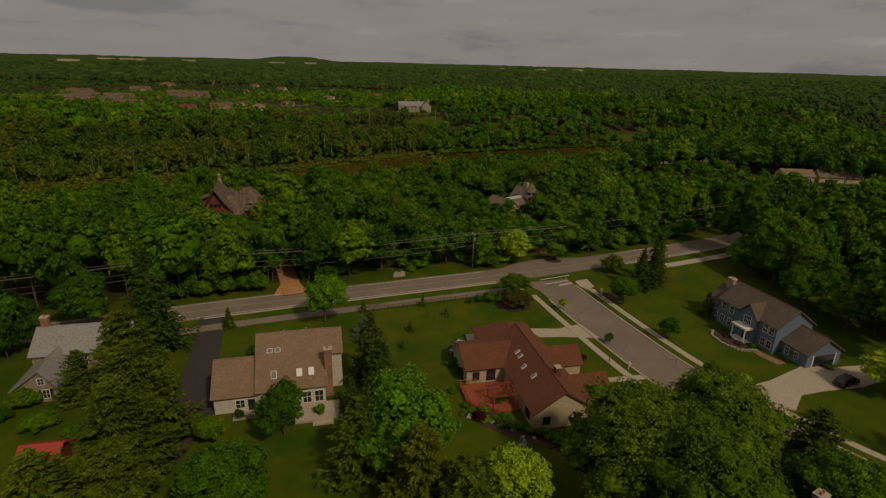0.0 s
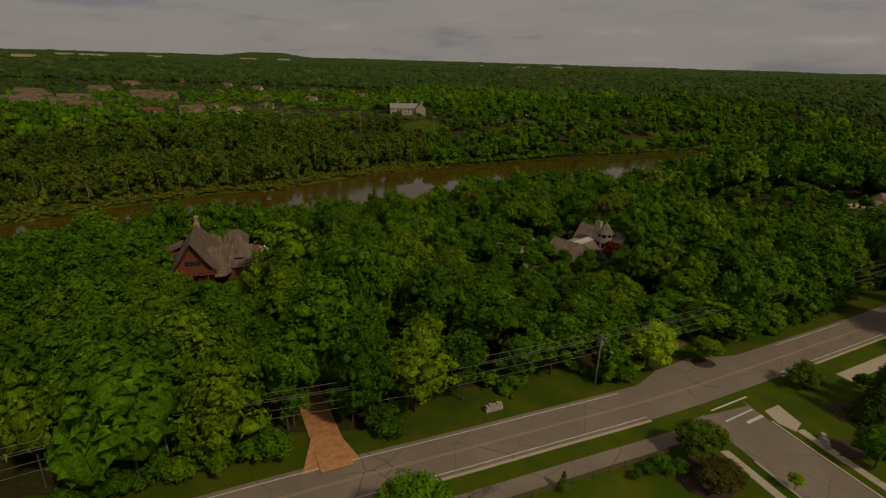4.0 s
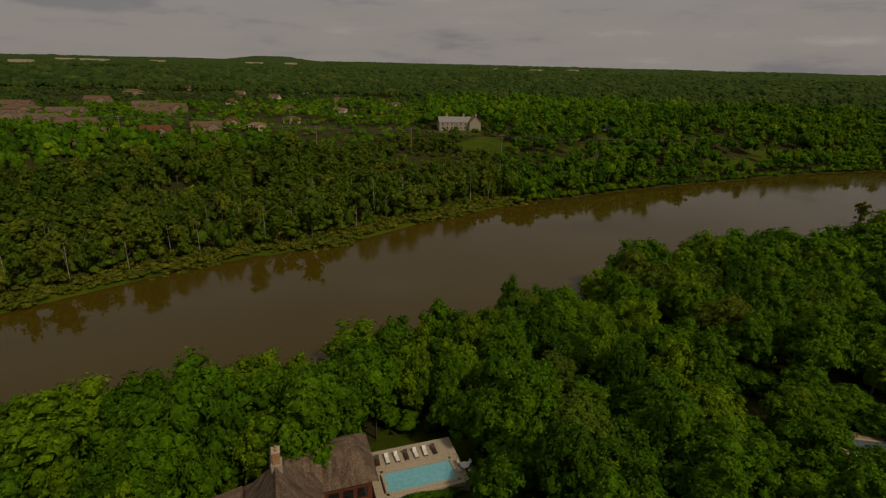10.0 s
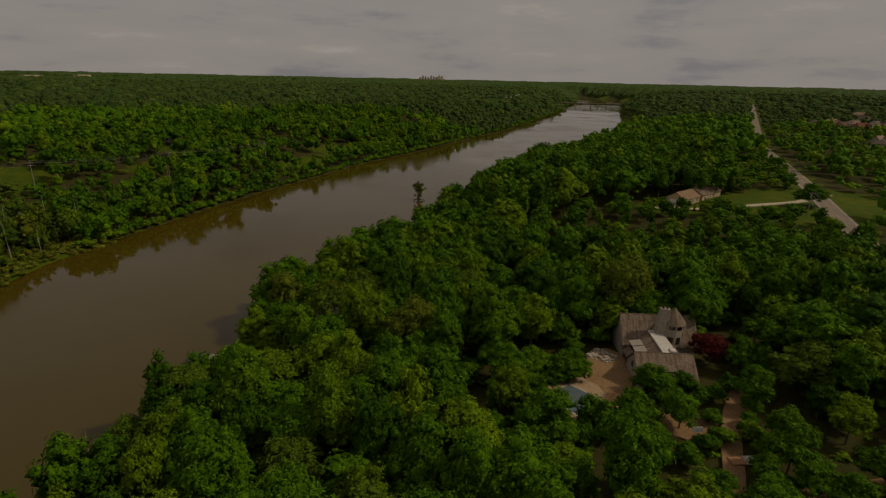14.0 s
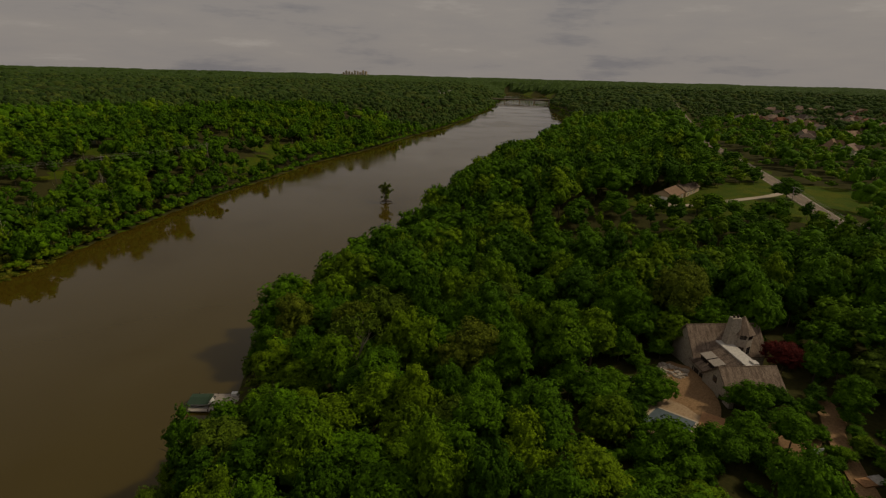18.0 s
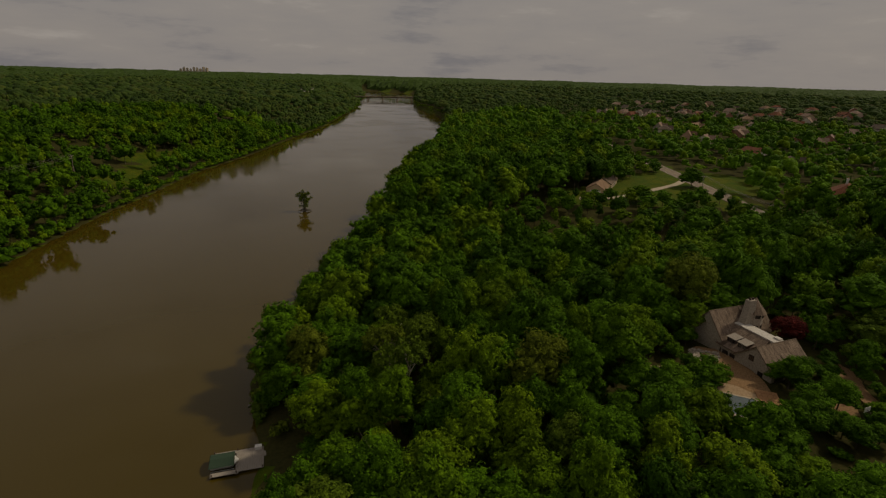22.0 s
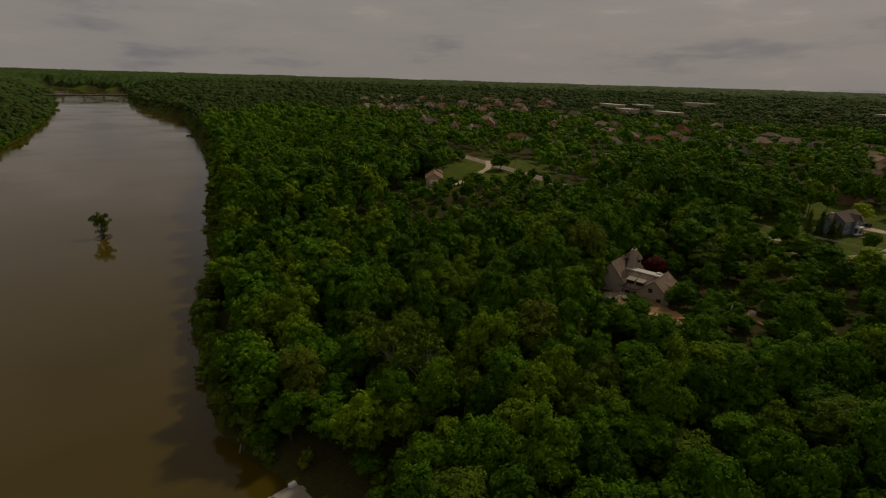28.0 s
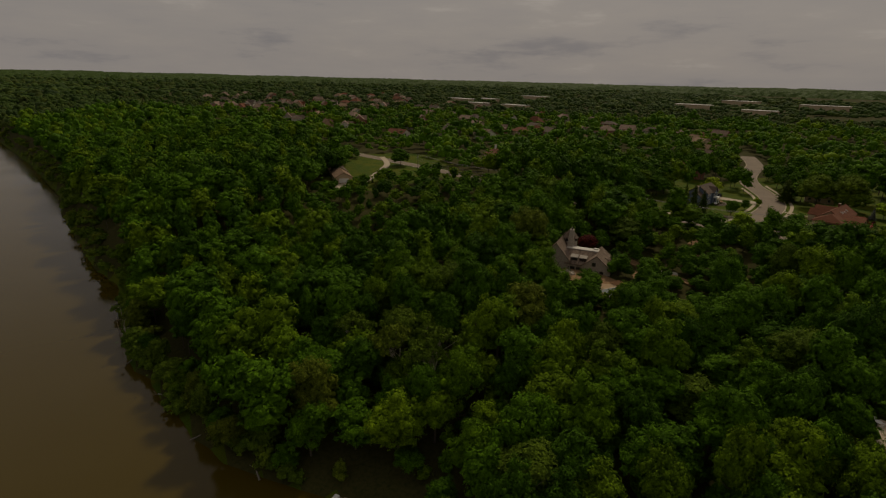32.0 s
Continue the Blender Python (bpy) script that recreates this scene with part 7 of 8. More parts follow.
part("pool_rim", Geo().column([(12.7, 226.6), (13.2, 226.2), (11.3, 218.8), (10.8, 218.4)], mzt - 0.5, mzt + 0.05).column([(12.7, 226.6), (19.8, 225.3), (19.4, 225.0), (13.2, 226.2)], mzt - 0.5, mzt + 0.05).column([(19.8, 225.3), (19.3, 217.8), (18.9, 218.2), (19.4, 225.0)], mzt - 0.5, mzt + 0.05).column([(19.3, 217.8), (10.8, 218.4), (11.3, 218.8), (18.9, 218.2)], mzt - 0.5, mzt + 0.05), MAT["concrete"], mp, "pale pool rim")
tl = base("red_terrace", 20.7, 215.8, flat(20.7, 215.8), 0, "small red-tiled terrace beside the pool deck", "terrace", kind="structure")
for j in range(4):
    for i in range(4):
        part("paving_slab", Geo().box(-2.3 + j * 1.15, -2.0 + i * 1.0, -1.5, -2.3 + j * 1.15 + 1.12, -2.0 + i * 1.0 + 0.97, 0.45), MAT["terracotta"], tl)
drape("forecourt_manor", 22.4, 203.9, 5.2, 3.8, -45, MAT["soil"], "sandy gravel forecourt before the manor's garages", "driveway", 0.3, 7)
drape("forecourt_manor", 35, 198.4, 5.2, 2.2, 10, MAT["soil"], "sandy forecourt before the manor's garages", "driveway", 0.3, 3)
# trees placed and sized to fit the camera's view of the manor
for x_, y_, h_, w_ in ((14.2, 208.5, 5.0, 6), (11, 204, 6, 6.5), (13, 200, 4.5, 5), (11.2, 213.8, 4.2, 5.5), (6.5, 220, 4.4, 5.5), (8, 229.5, 4.4, 5.5), (15.5, 232, 5.5, 6.5), (22.3, 231, 4, 5), (33, 202, 3.6, 4.5), (51, 205, 4, 4.5), (40, 229, 5, 5.5), (45, 231, 7, 7), (17.5, 212, 3.0, 4), (30, 229.5, 3.5, 4.5), (23, 236, 3.2, 4), (34, 232, 4, 4.5), (37, 236, 7, 7), (24.5, 227.5, 2.6, 3.6), (7.5, 196, 5, 5.5), (13.5, 187.5, 5, 5.5), (22.5, 190.5, 4.5, 5), (28.5, 195, 3.0, 4), (6.5, 190, 5, 5.5), (31, 203.5, 3.0, 4), (16.5, 190.3, 5, 5.5), (21.5, 197.2, 3.8, 4.5), (10, 194.5, 5, 5.5), (16.5, 207.5, 4.2, 5.2), (18.5, 209.5, 3.6, 4.6), (26, 200.5, 3.2, 4.2), (25, 194.5, 4, 4.5), (33, 195.8, 4, 4.5), (38, 201, 4, 4.5), (28, 169, 8, 7), (33.5, 168, 8, 7), (24, 176, 8, 7.5), (17, 184, 7, 7)):
    tree(x_, y_, h_, w_, NEAR_CROWNS[int(x_ * 3) % 12], "low green tree close to the stone manor", 0.06)
rub = new("rubble")
rub.matrix_basis = pose(*SITE, 0)
tagged(rub, "heap of broken pale stones on bare earth", "rubble")
rs = random.Random(5)
for j in range(60):
    x_, y_ = rs.uniform(32.5, 37), rs.uniform(222.5, 228.5)
    s_ = rs.uniform(0.25, 0.7)
    st = part("stone", Geo().loft([(-s_, -s_ * 0.7, 0), (s_ * 0.8, -s_, 0), (s_, s_ * 0.8, 0), (-s_ * 0.7, s_, 0)], [(-s_ * 0.6, -s_ * 0.5, s_ * 0.8), (s_ * 0.6, -s_ * 0.6, s_), (s_ * 0.7, s_ * 0.5, s_ * 0.7), (-s_ * 0.5, s_ * 0.6, s_ * 0.9)]), MAT["stone"], rub)
    st.matrix_basis = pose(x_, y_, flat(x_, y_) + 0.1, 0, 0, rs.uniform(0, 360))
WALL_LINE = [(19.6, 244), (26, 245), (26.9, 241), (27.4, 238), (28.2, 230)]
wl = base("retaining_wall", 0, 0, 0, 0, "low pale stone retaining wall in bare earth", "wall", kind="structure")
for (ax, ay), (bx, by) in zip(WALL_LINE, WALL_LINE[1:]):
    n_ = max(2, round(math.hypot(bx - ax, by - ay) / 1.1))
    for j in range(n_):
        u_, v_ = j / n_, (j + 0.97) / n_
        a_, b_ = Vector((ax + (bx - ax) * u_, ay + (by - ay) * u_, 0)), Vector((ax + (bx - ax) * v_, ay + (by - ay) * v_, 0))
        n2 = (b_ - a_).normalized().cross(Vector((0, 0, 1))) * 0.28
        z_ = flat(*((a_ + b_) / 2)[:2])
        part("block", Geo().column([(a_ - n2)[:2], (b_ - n2)[:2], (b_ + n2)[:2], (a_ + n2)[:2]], z_ - 1.0, z_ + 0.75 + 0.04 * (j % 2)), MAT["concrete"], wl)
drape("bare_ground", 26.5, 239, 8.5, 2.6, 95, MAT["soil"], "bare earth behind the retaining wall", "ground", 0.3, 4)
hoop = base("basketball_hoop", 17.8, 200.2, flat(17.8, 200.2), 40, "basketball hoop on a pole by the forecourt", "basketball hoop")
part("pole", Geo().beam((0, 0, -0.3), (0, 0, 3.0), 0.07, 0.06, 8), MAT["dark_trim"], hoop)
part("arm", Geo().beam((0, 0, 2.9), (0.7, 0, 3.2), 0.05, 0.05, 6), MAT["dark_trim"], hoop)
part("backboard", Geo().box(0.7, -0.85, 2.8, 0.75, 0.85, 3.8), MAT["white"], hoop)
lum = base("timber_stack", 19.0, 193.4, flat(19, 193.4), -45, "stack of timber under a pale tarpaulin", "timber")
for j in range(12):
    part("plank", Geo().box(-2.2, -0.9 + 0.3 * (j % 6), 0.0 + 0.25 * (j // 6), 2.2 - 0.2 * (j % 3), -0.64 + 0.3 * (j % 6), 0.22 + 0.25 * (j // 6)), MAT["terracotta"], lum)
part("tarpaulin", Geo().loft([(0.2, -1.0, 0.5), (2.4, -1.0, 0.42), (2.4, 1.0, 0.45), (0.2, 1.0, 0.5)], [(0.5, -0.7, 0.85), (2.1, -0.6, 0.75), (2.0, 0.7, 0.8), (0.5, 0.6, 0.9)]), MAT["membrane"], lum)

# ---- barn-roofed shelter and ranch house by the field ----
site(0, 0)
for x_, y_, h_, w_, lab in ((1.1, 228.5, 10, 9, "round full green tree between the pool and the wall"), (8.2, 221.2, 4.6, 7.5, "spreading dark green shrub tree above the pool"), (14.4, 203.8, 8, 8, "leafy green tree before the garage wing"), (19.5, 199.5, 5, 6, "leafy green tree before the garage wing"), (-2.5, 206.5, 9, 8.5, "leafy green tree below the pool"), (3.5, 203.5, 8, 8, "leafy green tree below the pool"), (-6.5, 222.5, 12, 9.5, "tall green tree beside the pool"), (-8, 214, 12, 10, "tall green tree beside the pool"), (9, 197, 8, 8, "leafy green tree beside the sandy drive")):
    tree(x_, y_, h_, w_, NEAR_CROWNS[int(abs(x_ * 5)) % 12], lab, 0.08)
site(-8, -8)
rhz = flat(170, 257)
ranch = base("house", 170, 257.5, rhz, -8, "long low house with a brown roof beside the field", "house")
block(ranch, -6.5, 7, -4.2, 4.2, -0.5, 2.8, 5.2, "stucco", "roof_tan")
block(ranch, 9, 27, -4.5, 4.0, -0.5, 3.0, 5.6, "stucco", "roof_slate")
part("garage_door", Geo().box(-6.58, -2.4, 0.1, -6.48, 2.4, 2.3), MAT["white"], ranch)
for x_ in (-3, 1, 5, 12, 16, 20):
    window(ranch, x_, -4.2 if x_ < 8 else -4.5, 1.5, 1.2, 1.2, 270)
chimney(ranch, 11, 0, 5, 7, 1.0, 0.8, "brick")
tagged(part("driveway_ranch", ribbon(Geo(), curve_pts([(157, 258), (163, 248), (174, 239), (188, 229), (205, 219), (232, 212)], 4), -1.7, 1.7, 0.2, 1.2, 4), MAT["concrete"]), "pale driveway round the field", "driveway", kind="structure")
drape("ranch_yard", 158.5, 259, 7, 5, -60, MAT["concrete"], "pale concrete yard before the low house", "driveway", 0.15, 5)
for j in range(8):
    u = j / 7
    spruce(155 + 5.5 * u, 259.5 - 15 * u, 3.0 + 0.3 * (j % 3), 1.6, "small dark clipped conifer in a row", name="conifer")
tree(158.5, 238, 8.0, 9.0, N[2], "round dark green tree on the field", 0.04)
tree(196, 214, 10, 12, N[4], "broad green tree beside the field", 0.1)
for x_, y_, h_ in ((186, 262, 11), (192, 259, 12), (199, 256, 12.5), (205, 252, 11.5), (210, 249, 12)):
    spruce(x_, y_, h_, 5.5, "dark conifer behind the field")
site(0, 0)
redh = base("house", 181.5, 143.5, flat(181.5, 143.5), -20, "house with a bright red-brown hipped roof", "house")
hip(redh, -9, 9, -6, 6, -0.3, 4.6, 8.6, "stucco", "roof_red", inset=5.5)
chimney(redh, 1.5, 0.5, 7.5, 10.6, 1.1, 1.0, "white")
for x_ in (-6, -2, 2, 6):
    window(redh, x_, 6, 2.6, 1.2, 1.5, 90)
    window(redh, -9, x_ * 0.7, 2.6, 1.2, 1.5, 180)

# ---- boat dock, snag in the river, bridge ----
dock = base("boat_dock", -24.2, 306.6, WATER_Z, -54, "weathered grey boat dock with a green-covered boat lift", "dock")
for j in range(12):
    part("plank", Geo().box(-2.2 + j * 0.45, -2.6, 0.45, -2.2 + j * 0.45 + 0.42, 4.0, 0.55), MAT["wood_grey"], dock)
for j in range(9):
    part("plank", Geo().box(3.2 + j * 0.45, 0.8, 0.47, 3.2 + j * 0.45 + 0.42, 2.4, 0.57), MAT["wood_grey"], dock)
part("finger_pier", Geo().box(-6.6, 3.2, 0.4, -2.2, 4.1, 0.56), MAT["wood_grey"], dock)
part("finger_pier", Geo().box(-6.9, -3.0, 0.4, -1.6, -1.9, 0.56), MAT["wood_grey"], dock)
for x_, y_ in ((-6.5, 4), (-2, 4), (3, 4), (3, -2.4), (-2, -2.8), (-6.6, -2.8), (6.8, 1), (6.8, 2.2)):
    part("pile", Geo().tube(x_, y_, -2.5, 1.0, 0.12, 0.12, 8), MAT["wood_dark"], dock)
part("lift_frame", Geo().box(-6.9, -1.5, 0.3, -2.5, -1.3, 0.5).box(-6.9, 2.6, 0.3, -2.5, 2.8, 0.5), MAT["metal"], dock)
part("canopy", Geo().loft([(-7.2, -1.6, 1.4), (-2.4, -1.6, 1.4), (-2.4, 2.8, 1.4), (-7.2, 2.8, 1.4)], [(-6.9, 0.0, 2.3), (-2.7, 0.0, 2.3), (-2.7, 1.4, 2.3), (-6.9, 1.4, 2.3)]), MAT["green_canvas"], dock, "dark green boat canopy")
part("boat_hull", Geo().loft([(-6.8, -0.6, 0.2), (-2.8, -0.6, 0.2), (-2.2, 0.6, 0.2), (-2.8, 1.8, 0.2), (-6.8, 1.8, 0.2)], [(-7.0, -1.0, 1.0), (-2.6, -1.0, 1.0), (-1.6, 0.6, 1.0), (-2.6, 2.2, 1.0), (-7.0, 2.2, 1.0)]), MAT["white"], dock)
part("dock_box", Geo().box(1.4, 3.0, 0.55, 2.8, 3.9, 1.3), MAT["white"], dock, "white storage box")
snag = base("tree", 160, 410, WATER_Z, 20, "ragged half-dead tree standing alone in the river", "tree")
snag.scale = (0.95, 0.95, 1.2)
rs = random.Random(3)
stems, tips = Geo(), []
for j in range(7):
    p = Vector((rs.uniform(-0.8, 0.8), rs.uniform(-0.8, 0.8), -0.6))
    d_ = Vector((rs.uniform(-0.32, 0.32), rs.uniform(-0.32, 0.32), 1)).normalized()
    L_ = rs.uniform(2.6, 3.8)
    for k_ in range(3):
        q = p + d_ * L_ * (1 - 0.12 * k_)
        stems.beam(p, q, 0.26 - 0.07 * k_, 0.19 - 0.07 * k_, 6)
        for _ in range(3):
            e = q + Vector((rs.uniform(-1.9, 1.9), rs.uniform(-1.9, 1.9), rs.uniform(-0.2, 1.6)))
            stems.beam(q, e, 0.07, 0.03, 4)
            if k_ or rs.random() < 0.4:
                tips.append(e)
        p = q
        d_ = (d_ + Vector((rs.uniform(-0.3, 0.3), rs.uniform(-0.3, 0.3), 0.1))).normalized()
    tips.append(p)
part("trunk", stems, MAT["bark"], snag, "cluster of leaning brown stems")
tips = np.array([q[:] for q in tips])
part("crown", np_mesh("crown", *leaf_cards(np.random.default_rng(8), tips, np.full(len(tips), 0.75), 1500, 0.42), [MAT["leaf_olive"]]), None, snag, "thin ragged olive leaves")
for j in range(12):
    a_ = rs.uniform(0, 6.28)
    part("driftwood", Geo().beam((rs.uniform(-1, 1), rs.uniform(-1, 1), rs.uniform(0.3, 1.6)), (math.cos(a_) * rs.uniform(2.5, 5), math.sin(a_) * rs.uniform(2.5, 5), rs.uniform(-0.1, 0.8)), 0.22, 0.08, 5), MAT["bark"], snag)
# feathery olive trees that lean over the near shore
for j, (x_, k_) in enumerate(((-8, 2.5), (-2, 5), (3, 2), (9, 3.5), (15, 2), (22, 4), (29, 2), (36, 3), (44, 2.5), (52, 4), (60, 2), (70, 3), (82, 2.5), (95, 3), (108, 2), (122, 3), (-37, 3), (-42, 2), (-48, 4), (-54, 2.5), (-68, 3), (-82, 2), (-100, 3))):
    y_ = float(y_near(x_)) - k_
    tree(x_, y_, 5.5 + (j * 5 % 7) * 0.8, 5.5 + (j % 4) * 0.9, OTHER["leaf_olive"][j % 2] if j % 3 else NEAR_CROWNS[j % 12], "feathery olive-green tree leaning over the river's edge" if j % 3 else "low green tree at the river's edge", 0.02, group="trees at the water's edge")
    if j % 3 == 0:
        lg = base("fallen_log", x_ + 2.5, float(y_near(x_ + 2.5)) + 0.6, WATER_Z + 0.1, 37 * j % 180, "bleached fallen log at the water's edge", "log")
        part("log", Geo().beam((-2.6, 0, 0.0), (2.2, 0.3, 0.35), 0.2, 0.11, 6), MAT["pole"], lg)
        part("branch", Geo().beam((0.6, 0.1, 0.2), (1.7, 1.3, 0.9), 0.08, 0.03, 5), MAT["pole"], lg)
bridge = base("road_bridge", 1450, 936, 0, 122, "long low concrete road bridge over the river", "bridge")
# dark colour paints the shaded side into the concrete deck
part("deck", Geo().box(-130, -6, -15.0, 130, 6, -12.4), MAT["wood_dark"], bridge)
for s in (-1, 1):
    part("parapet", Geo().box(-130, s * 6 - 0.25, -12.4, 130, s * 6 + 0.25, -11.2), MAT["concrete"], bridge)
for x_ in (-75, -30, 15, 60):
    part("pier", Geo().box(x_ - 1.6, -5.5, -26, x_ + 1.6, 5.5, -14.2), MAT["concrete"], bridge)

# ---- pale-limbed sycamores over the near bank ----


def sycamore(x, y, h, seed, label):
    t = base("tree", x, y, flat(x, y) - 0.1, seed * 40, label, "tree")
    r = random.Random(seed)
    g = Geo()
    tips = []

    def grow(p, d, L, rad, depth):
        q = p + d * L
        g.beam(p, q, rad, rad * 0.66, 6 if depth < 2 else 4)
        if depth == 4:
            tips.append(q)
            return
        for _ in range(3 if depth else 4):
            nd = (d + Vector((r.uniform(-0.75, 0.75), r.uniform(-0.75, 0.75), r.uniform(-0.1, 0.45)))).normalized()
            grow(q, nd, L * r.uniform(0.62, 0.85), rad * 0.6, depth + 1)

    grow(Vector((0, 0, -0.3)), Vector((0.03, 0, 1)), h * 0.28, h * 0.02, 0)
    part("trunk", g, MAT["pale_bark"], t, "pale mottled trunk and limbs")
    rr = np.random.default_rng(seed)
    c = np.array([q[:] for q in tips])
    v, f = leaf_cards(rr, c, np.full(len(c), 0.8), 1500, 0.55)
    part("crown", np_mesh("crown", v, f, [MAT["leaf_olive"]]), None, t, "thin olive new leaves")
    return t


sycamore(-6, 279.5, 19, 3, "pale-limbed sycamore with thin olive leaves")
sycamore(1, 284.5, 17, 4, "pale-limbed sycamore with thin olive leaves")
sycamore(14, 291, 15, 6, "pale-limbed sycamore with thin olive leaves")
for x_, y_, h_ in ((60, 344, 10), (68, 345, 11), (74, 347, 9), (-60, 283, 9), (-95, 257, 10), (-130, 245, 9)):
    d_ = base("dead_tree", x_, y_, flat(x_, y_) - 0.1, x_ * 31 % 360, "bare grey dead tree on the river bank", "tree")
    part("trunk", trunk_geo(int(abs(x_)), h_, 0.16, 7, 0.2, 0.9), MAT["pole"], d_)

# ---- brush along both banks ----
rb = np.random.default_rng(33)
bx = np.concatenate([np.arange(-330, 420, 2.6), np.arange(420, 1500, 7.0)])
bx = bx + rb.uniform(-1, 1, len(bx))
nb = y_near(bx) + rb.uniform(-5.0, 0.4, len(bx))
ok_ = (np.abs(bx + 24) > 8)
BRUSH = [small_crown(900 + s, 5, 34, 0.11, 1.0, 1.0) for s in range(5)]
forest("brush_near_bank", bx[ok_], nb[ok_], BRUSH, 3.0, 7.5, 6.0, [MAT["leaf_olive"]], "overhanging olive-green brush along the near river bank", rb, sink=0.8)
fb = y_far(bx) + rb.uniform(-0.5, 4.0, len(bx))
right_ = bx > -20
forest("brush_far_bank", bx[right_], fb[right_], BRUSH, 3.5, 9.0, 7.0, [MAT["leaf"]], "overhanging green brush along the far river bank", rb, sink=0.8)
# marsh plants on the low left-hand shore
mx = rb.uniform(-330, 20, 2600)
my = y_far(mx) - 1.5 + 3.5 * np.sin(mx * 0.13) + rb.uniform(-1, 1, 2600) * 2.5 + rb.random(2600) ** 1.3 * 30
forest("marsh_plants", mx, my, [small_crown(950 + s, 1, 9, 0.22, 1.0, 1.3) for s in range(4)], 0.5, 3.0, 3.0, [MAT["leaf_reed"]], "low yellow-green marsh plants at the water's edge", rb)

# ---- utility poles and cables along the road ----
POLES = [(-118, 83.5), (-55.5, 111.5), (7.8, 132.4), (66, 160.5), (118, 183), (168, 204)]


def utility_pole(x, y, h, turn, lamp):
    p = base("utility_pole", x, y, flat(x, y) - 0.2, turn, "grey wooden utility pole with crossarm and street lamp" if lamp else "grey wooden utility pole with transformer", "utility pole", "roadside poles")
    part("pole", Geo().tube(0, 0, 0, h, 0.17, 0.11, 9), MAT["pole"], p)
    part("crossarm", Geo().box(-0.06, -1.1, h - 0.7, 0.06, 1.1, h - 0.56), MAT["pole"], p)
    for y_ in (-1.0, -0.4, 0.4, 1.0):
        part("insulator", Geo().tube(0, y_, h - 0.56, h - 0.36, 0.05, 0.03, 6), MAT["white"], p)
    part("transformer", Geo().tube(0.32, 0, h - 2.4, h - 1.5, 0.22, 0.22, 10), MAT["metal"], p)
    if lamp:
        part("lamp_arm", Geo().beam((0, 0, h - 2.8), (0, -2.4, h - 2.2), 0.04, 0.035, 6), MAT["metal"], p)
        part("lamp_head", Geo().box(-0.14, -3.0, h - 2.28, 0.14, -2.3, h - 2.12), MAT["metal"], p)
    return p


for j, (x_, y_) in enumerate(POLES):
    utility_pole(x_, y_, 10.0, 22, j in (2, 3))
utility_pole(-41.5, 127.5, 9.6, 22, True)
for k_, (off, hz, sag) in enumerate(((-1.0, 9.55, 0.9), (-0.4, 9.55, 1.0), (1.0, 9.55, 0.9), (0.12, 7.4, 1.1), (0.12, 6.2, 1.3))):
    wire = base("overhead_cable", 0, 0, 0, 0, "grey overhead cable strung between the roadside poles", "cable", "overhead cables")
    for (ax, ay), (bx_, by_) in zip(POLES, POLES[1:]):
        nrm = Vector((-(by_ - ay), bx_ - ax, 0)).normalized()
        a = Vector((ax, ay, flat(ax, ay) + hz)) + nrm * off
        b = Vector((bx_, by_, flat(bx_, by_) + hz)) + nrm * off
        g = Geo()
        last = a
        for s in range(1, 9):
            u = s / 8
            q = a.lerp(b, u) - Vector((0, 0, sag * 4 * u * (1 - u)))
            g.beam(last, q, 0.036, 0.036, 3)
            last = q
        part("span", g, MAT["wire"], wire)

# ---- split-rail fence, mail boxes, stone signs ----
fence = base("fence", 0, 0, 0, 0, "low dark wooden rail fence along the footpath", "fence")
fl = [p for p in dense(offset_line([p for p in MAIN if -24 < p[0] < 14], -11.0), 2.4)]
for a in fl:
    part("post", Geo().box(a[0] - 0.07, a[1] - 0.07, -0.2, a[0] + 0.07, a[1] + 0.07, 1.15), MAT["wood_dark"], fence)
for a, b in zip(fl, fl[1:]):
    for z_ in (0.45, 0.75, 1.05):
        part("rail", Geo().beam((*a, z_), (*b, z_), 0.06, 0.06, 4), MAT["wood_dark"], fence)


def mailbox(x, y, turn):
    m = base("mailbox", x, y, 0, turn, "small white mailbox on a post by the road", "mailbox")
    part("post", Geo().box(-0.06, -0.06, -0.2, 0.06, 0.06, 1.05), MAT["white"], m)
    part("box", Geo().box(-0.28, -0.13, 1.05, 0.28, 0.13, 1.3).box(-0.28, -0.1, 1.3, 0.28, 0.1, 1.38), MAT["white"], m)


mailbox(-52.5, 97.0, 20)
mailbox(34.0, 84.5, -60)
for x_, y_, tn, lab in ((-10.9, 124.8, 20, "low pale stone entrance sign beside the road"), (37.6, 117.0, 70, "low stone entrance wall at the street corner")):
    s_ = base("stone_sign", x_, y_, 0, tn, lab, "sign")
    part("plinth", Geo().box(-1.5, -0.4, -0.2, 1.5, 0.4, 0.35), MAT["stone"], s_)
    for j in range(6):
        part("stone", Geo().box(-1.4 + j * 0.47, -0.3, 0.35, -1.4 + j * 0.47 + 0.45, 0.3, 0.85 + 0.12 * ((j * 5) % 3)), MAT["stone"], s_)
for x_, y_, rx_, ry_ in ((30.2, 139.0, 2.2, 1.8), (40, 115.8, 2.8, 2.2), (16, 110, 3.8, 3.9), (48.5, 124, 4.5, 3.2)):
    ring = [(x_ + rx_ * math.cos(a * 0.5236) * (1 + 0.1 * math.sin(3 * a)), y_ + ry_ * math.sin(a * 0.5236)) for a in range(12)]
    tagged(part("mulch_bed", Geo().column(ring, -0.2, 0.11), MAT["mulch"]), "dark bark-mulched planting bed", "garden bed", kind="structure")
hyd = base("fire_hydrant", 31.2, 86.8, 0.1, 0, "small dark red fire hydrant by the kerb", "hydrant")
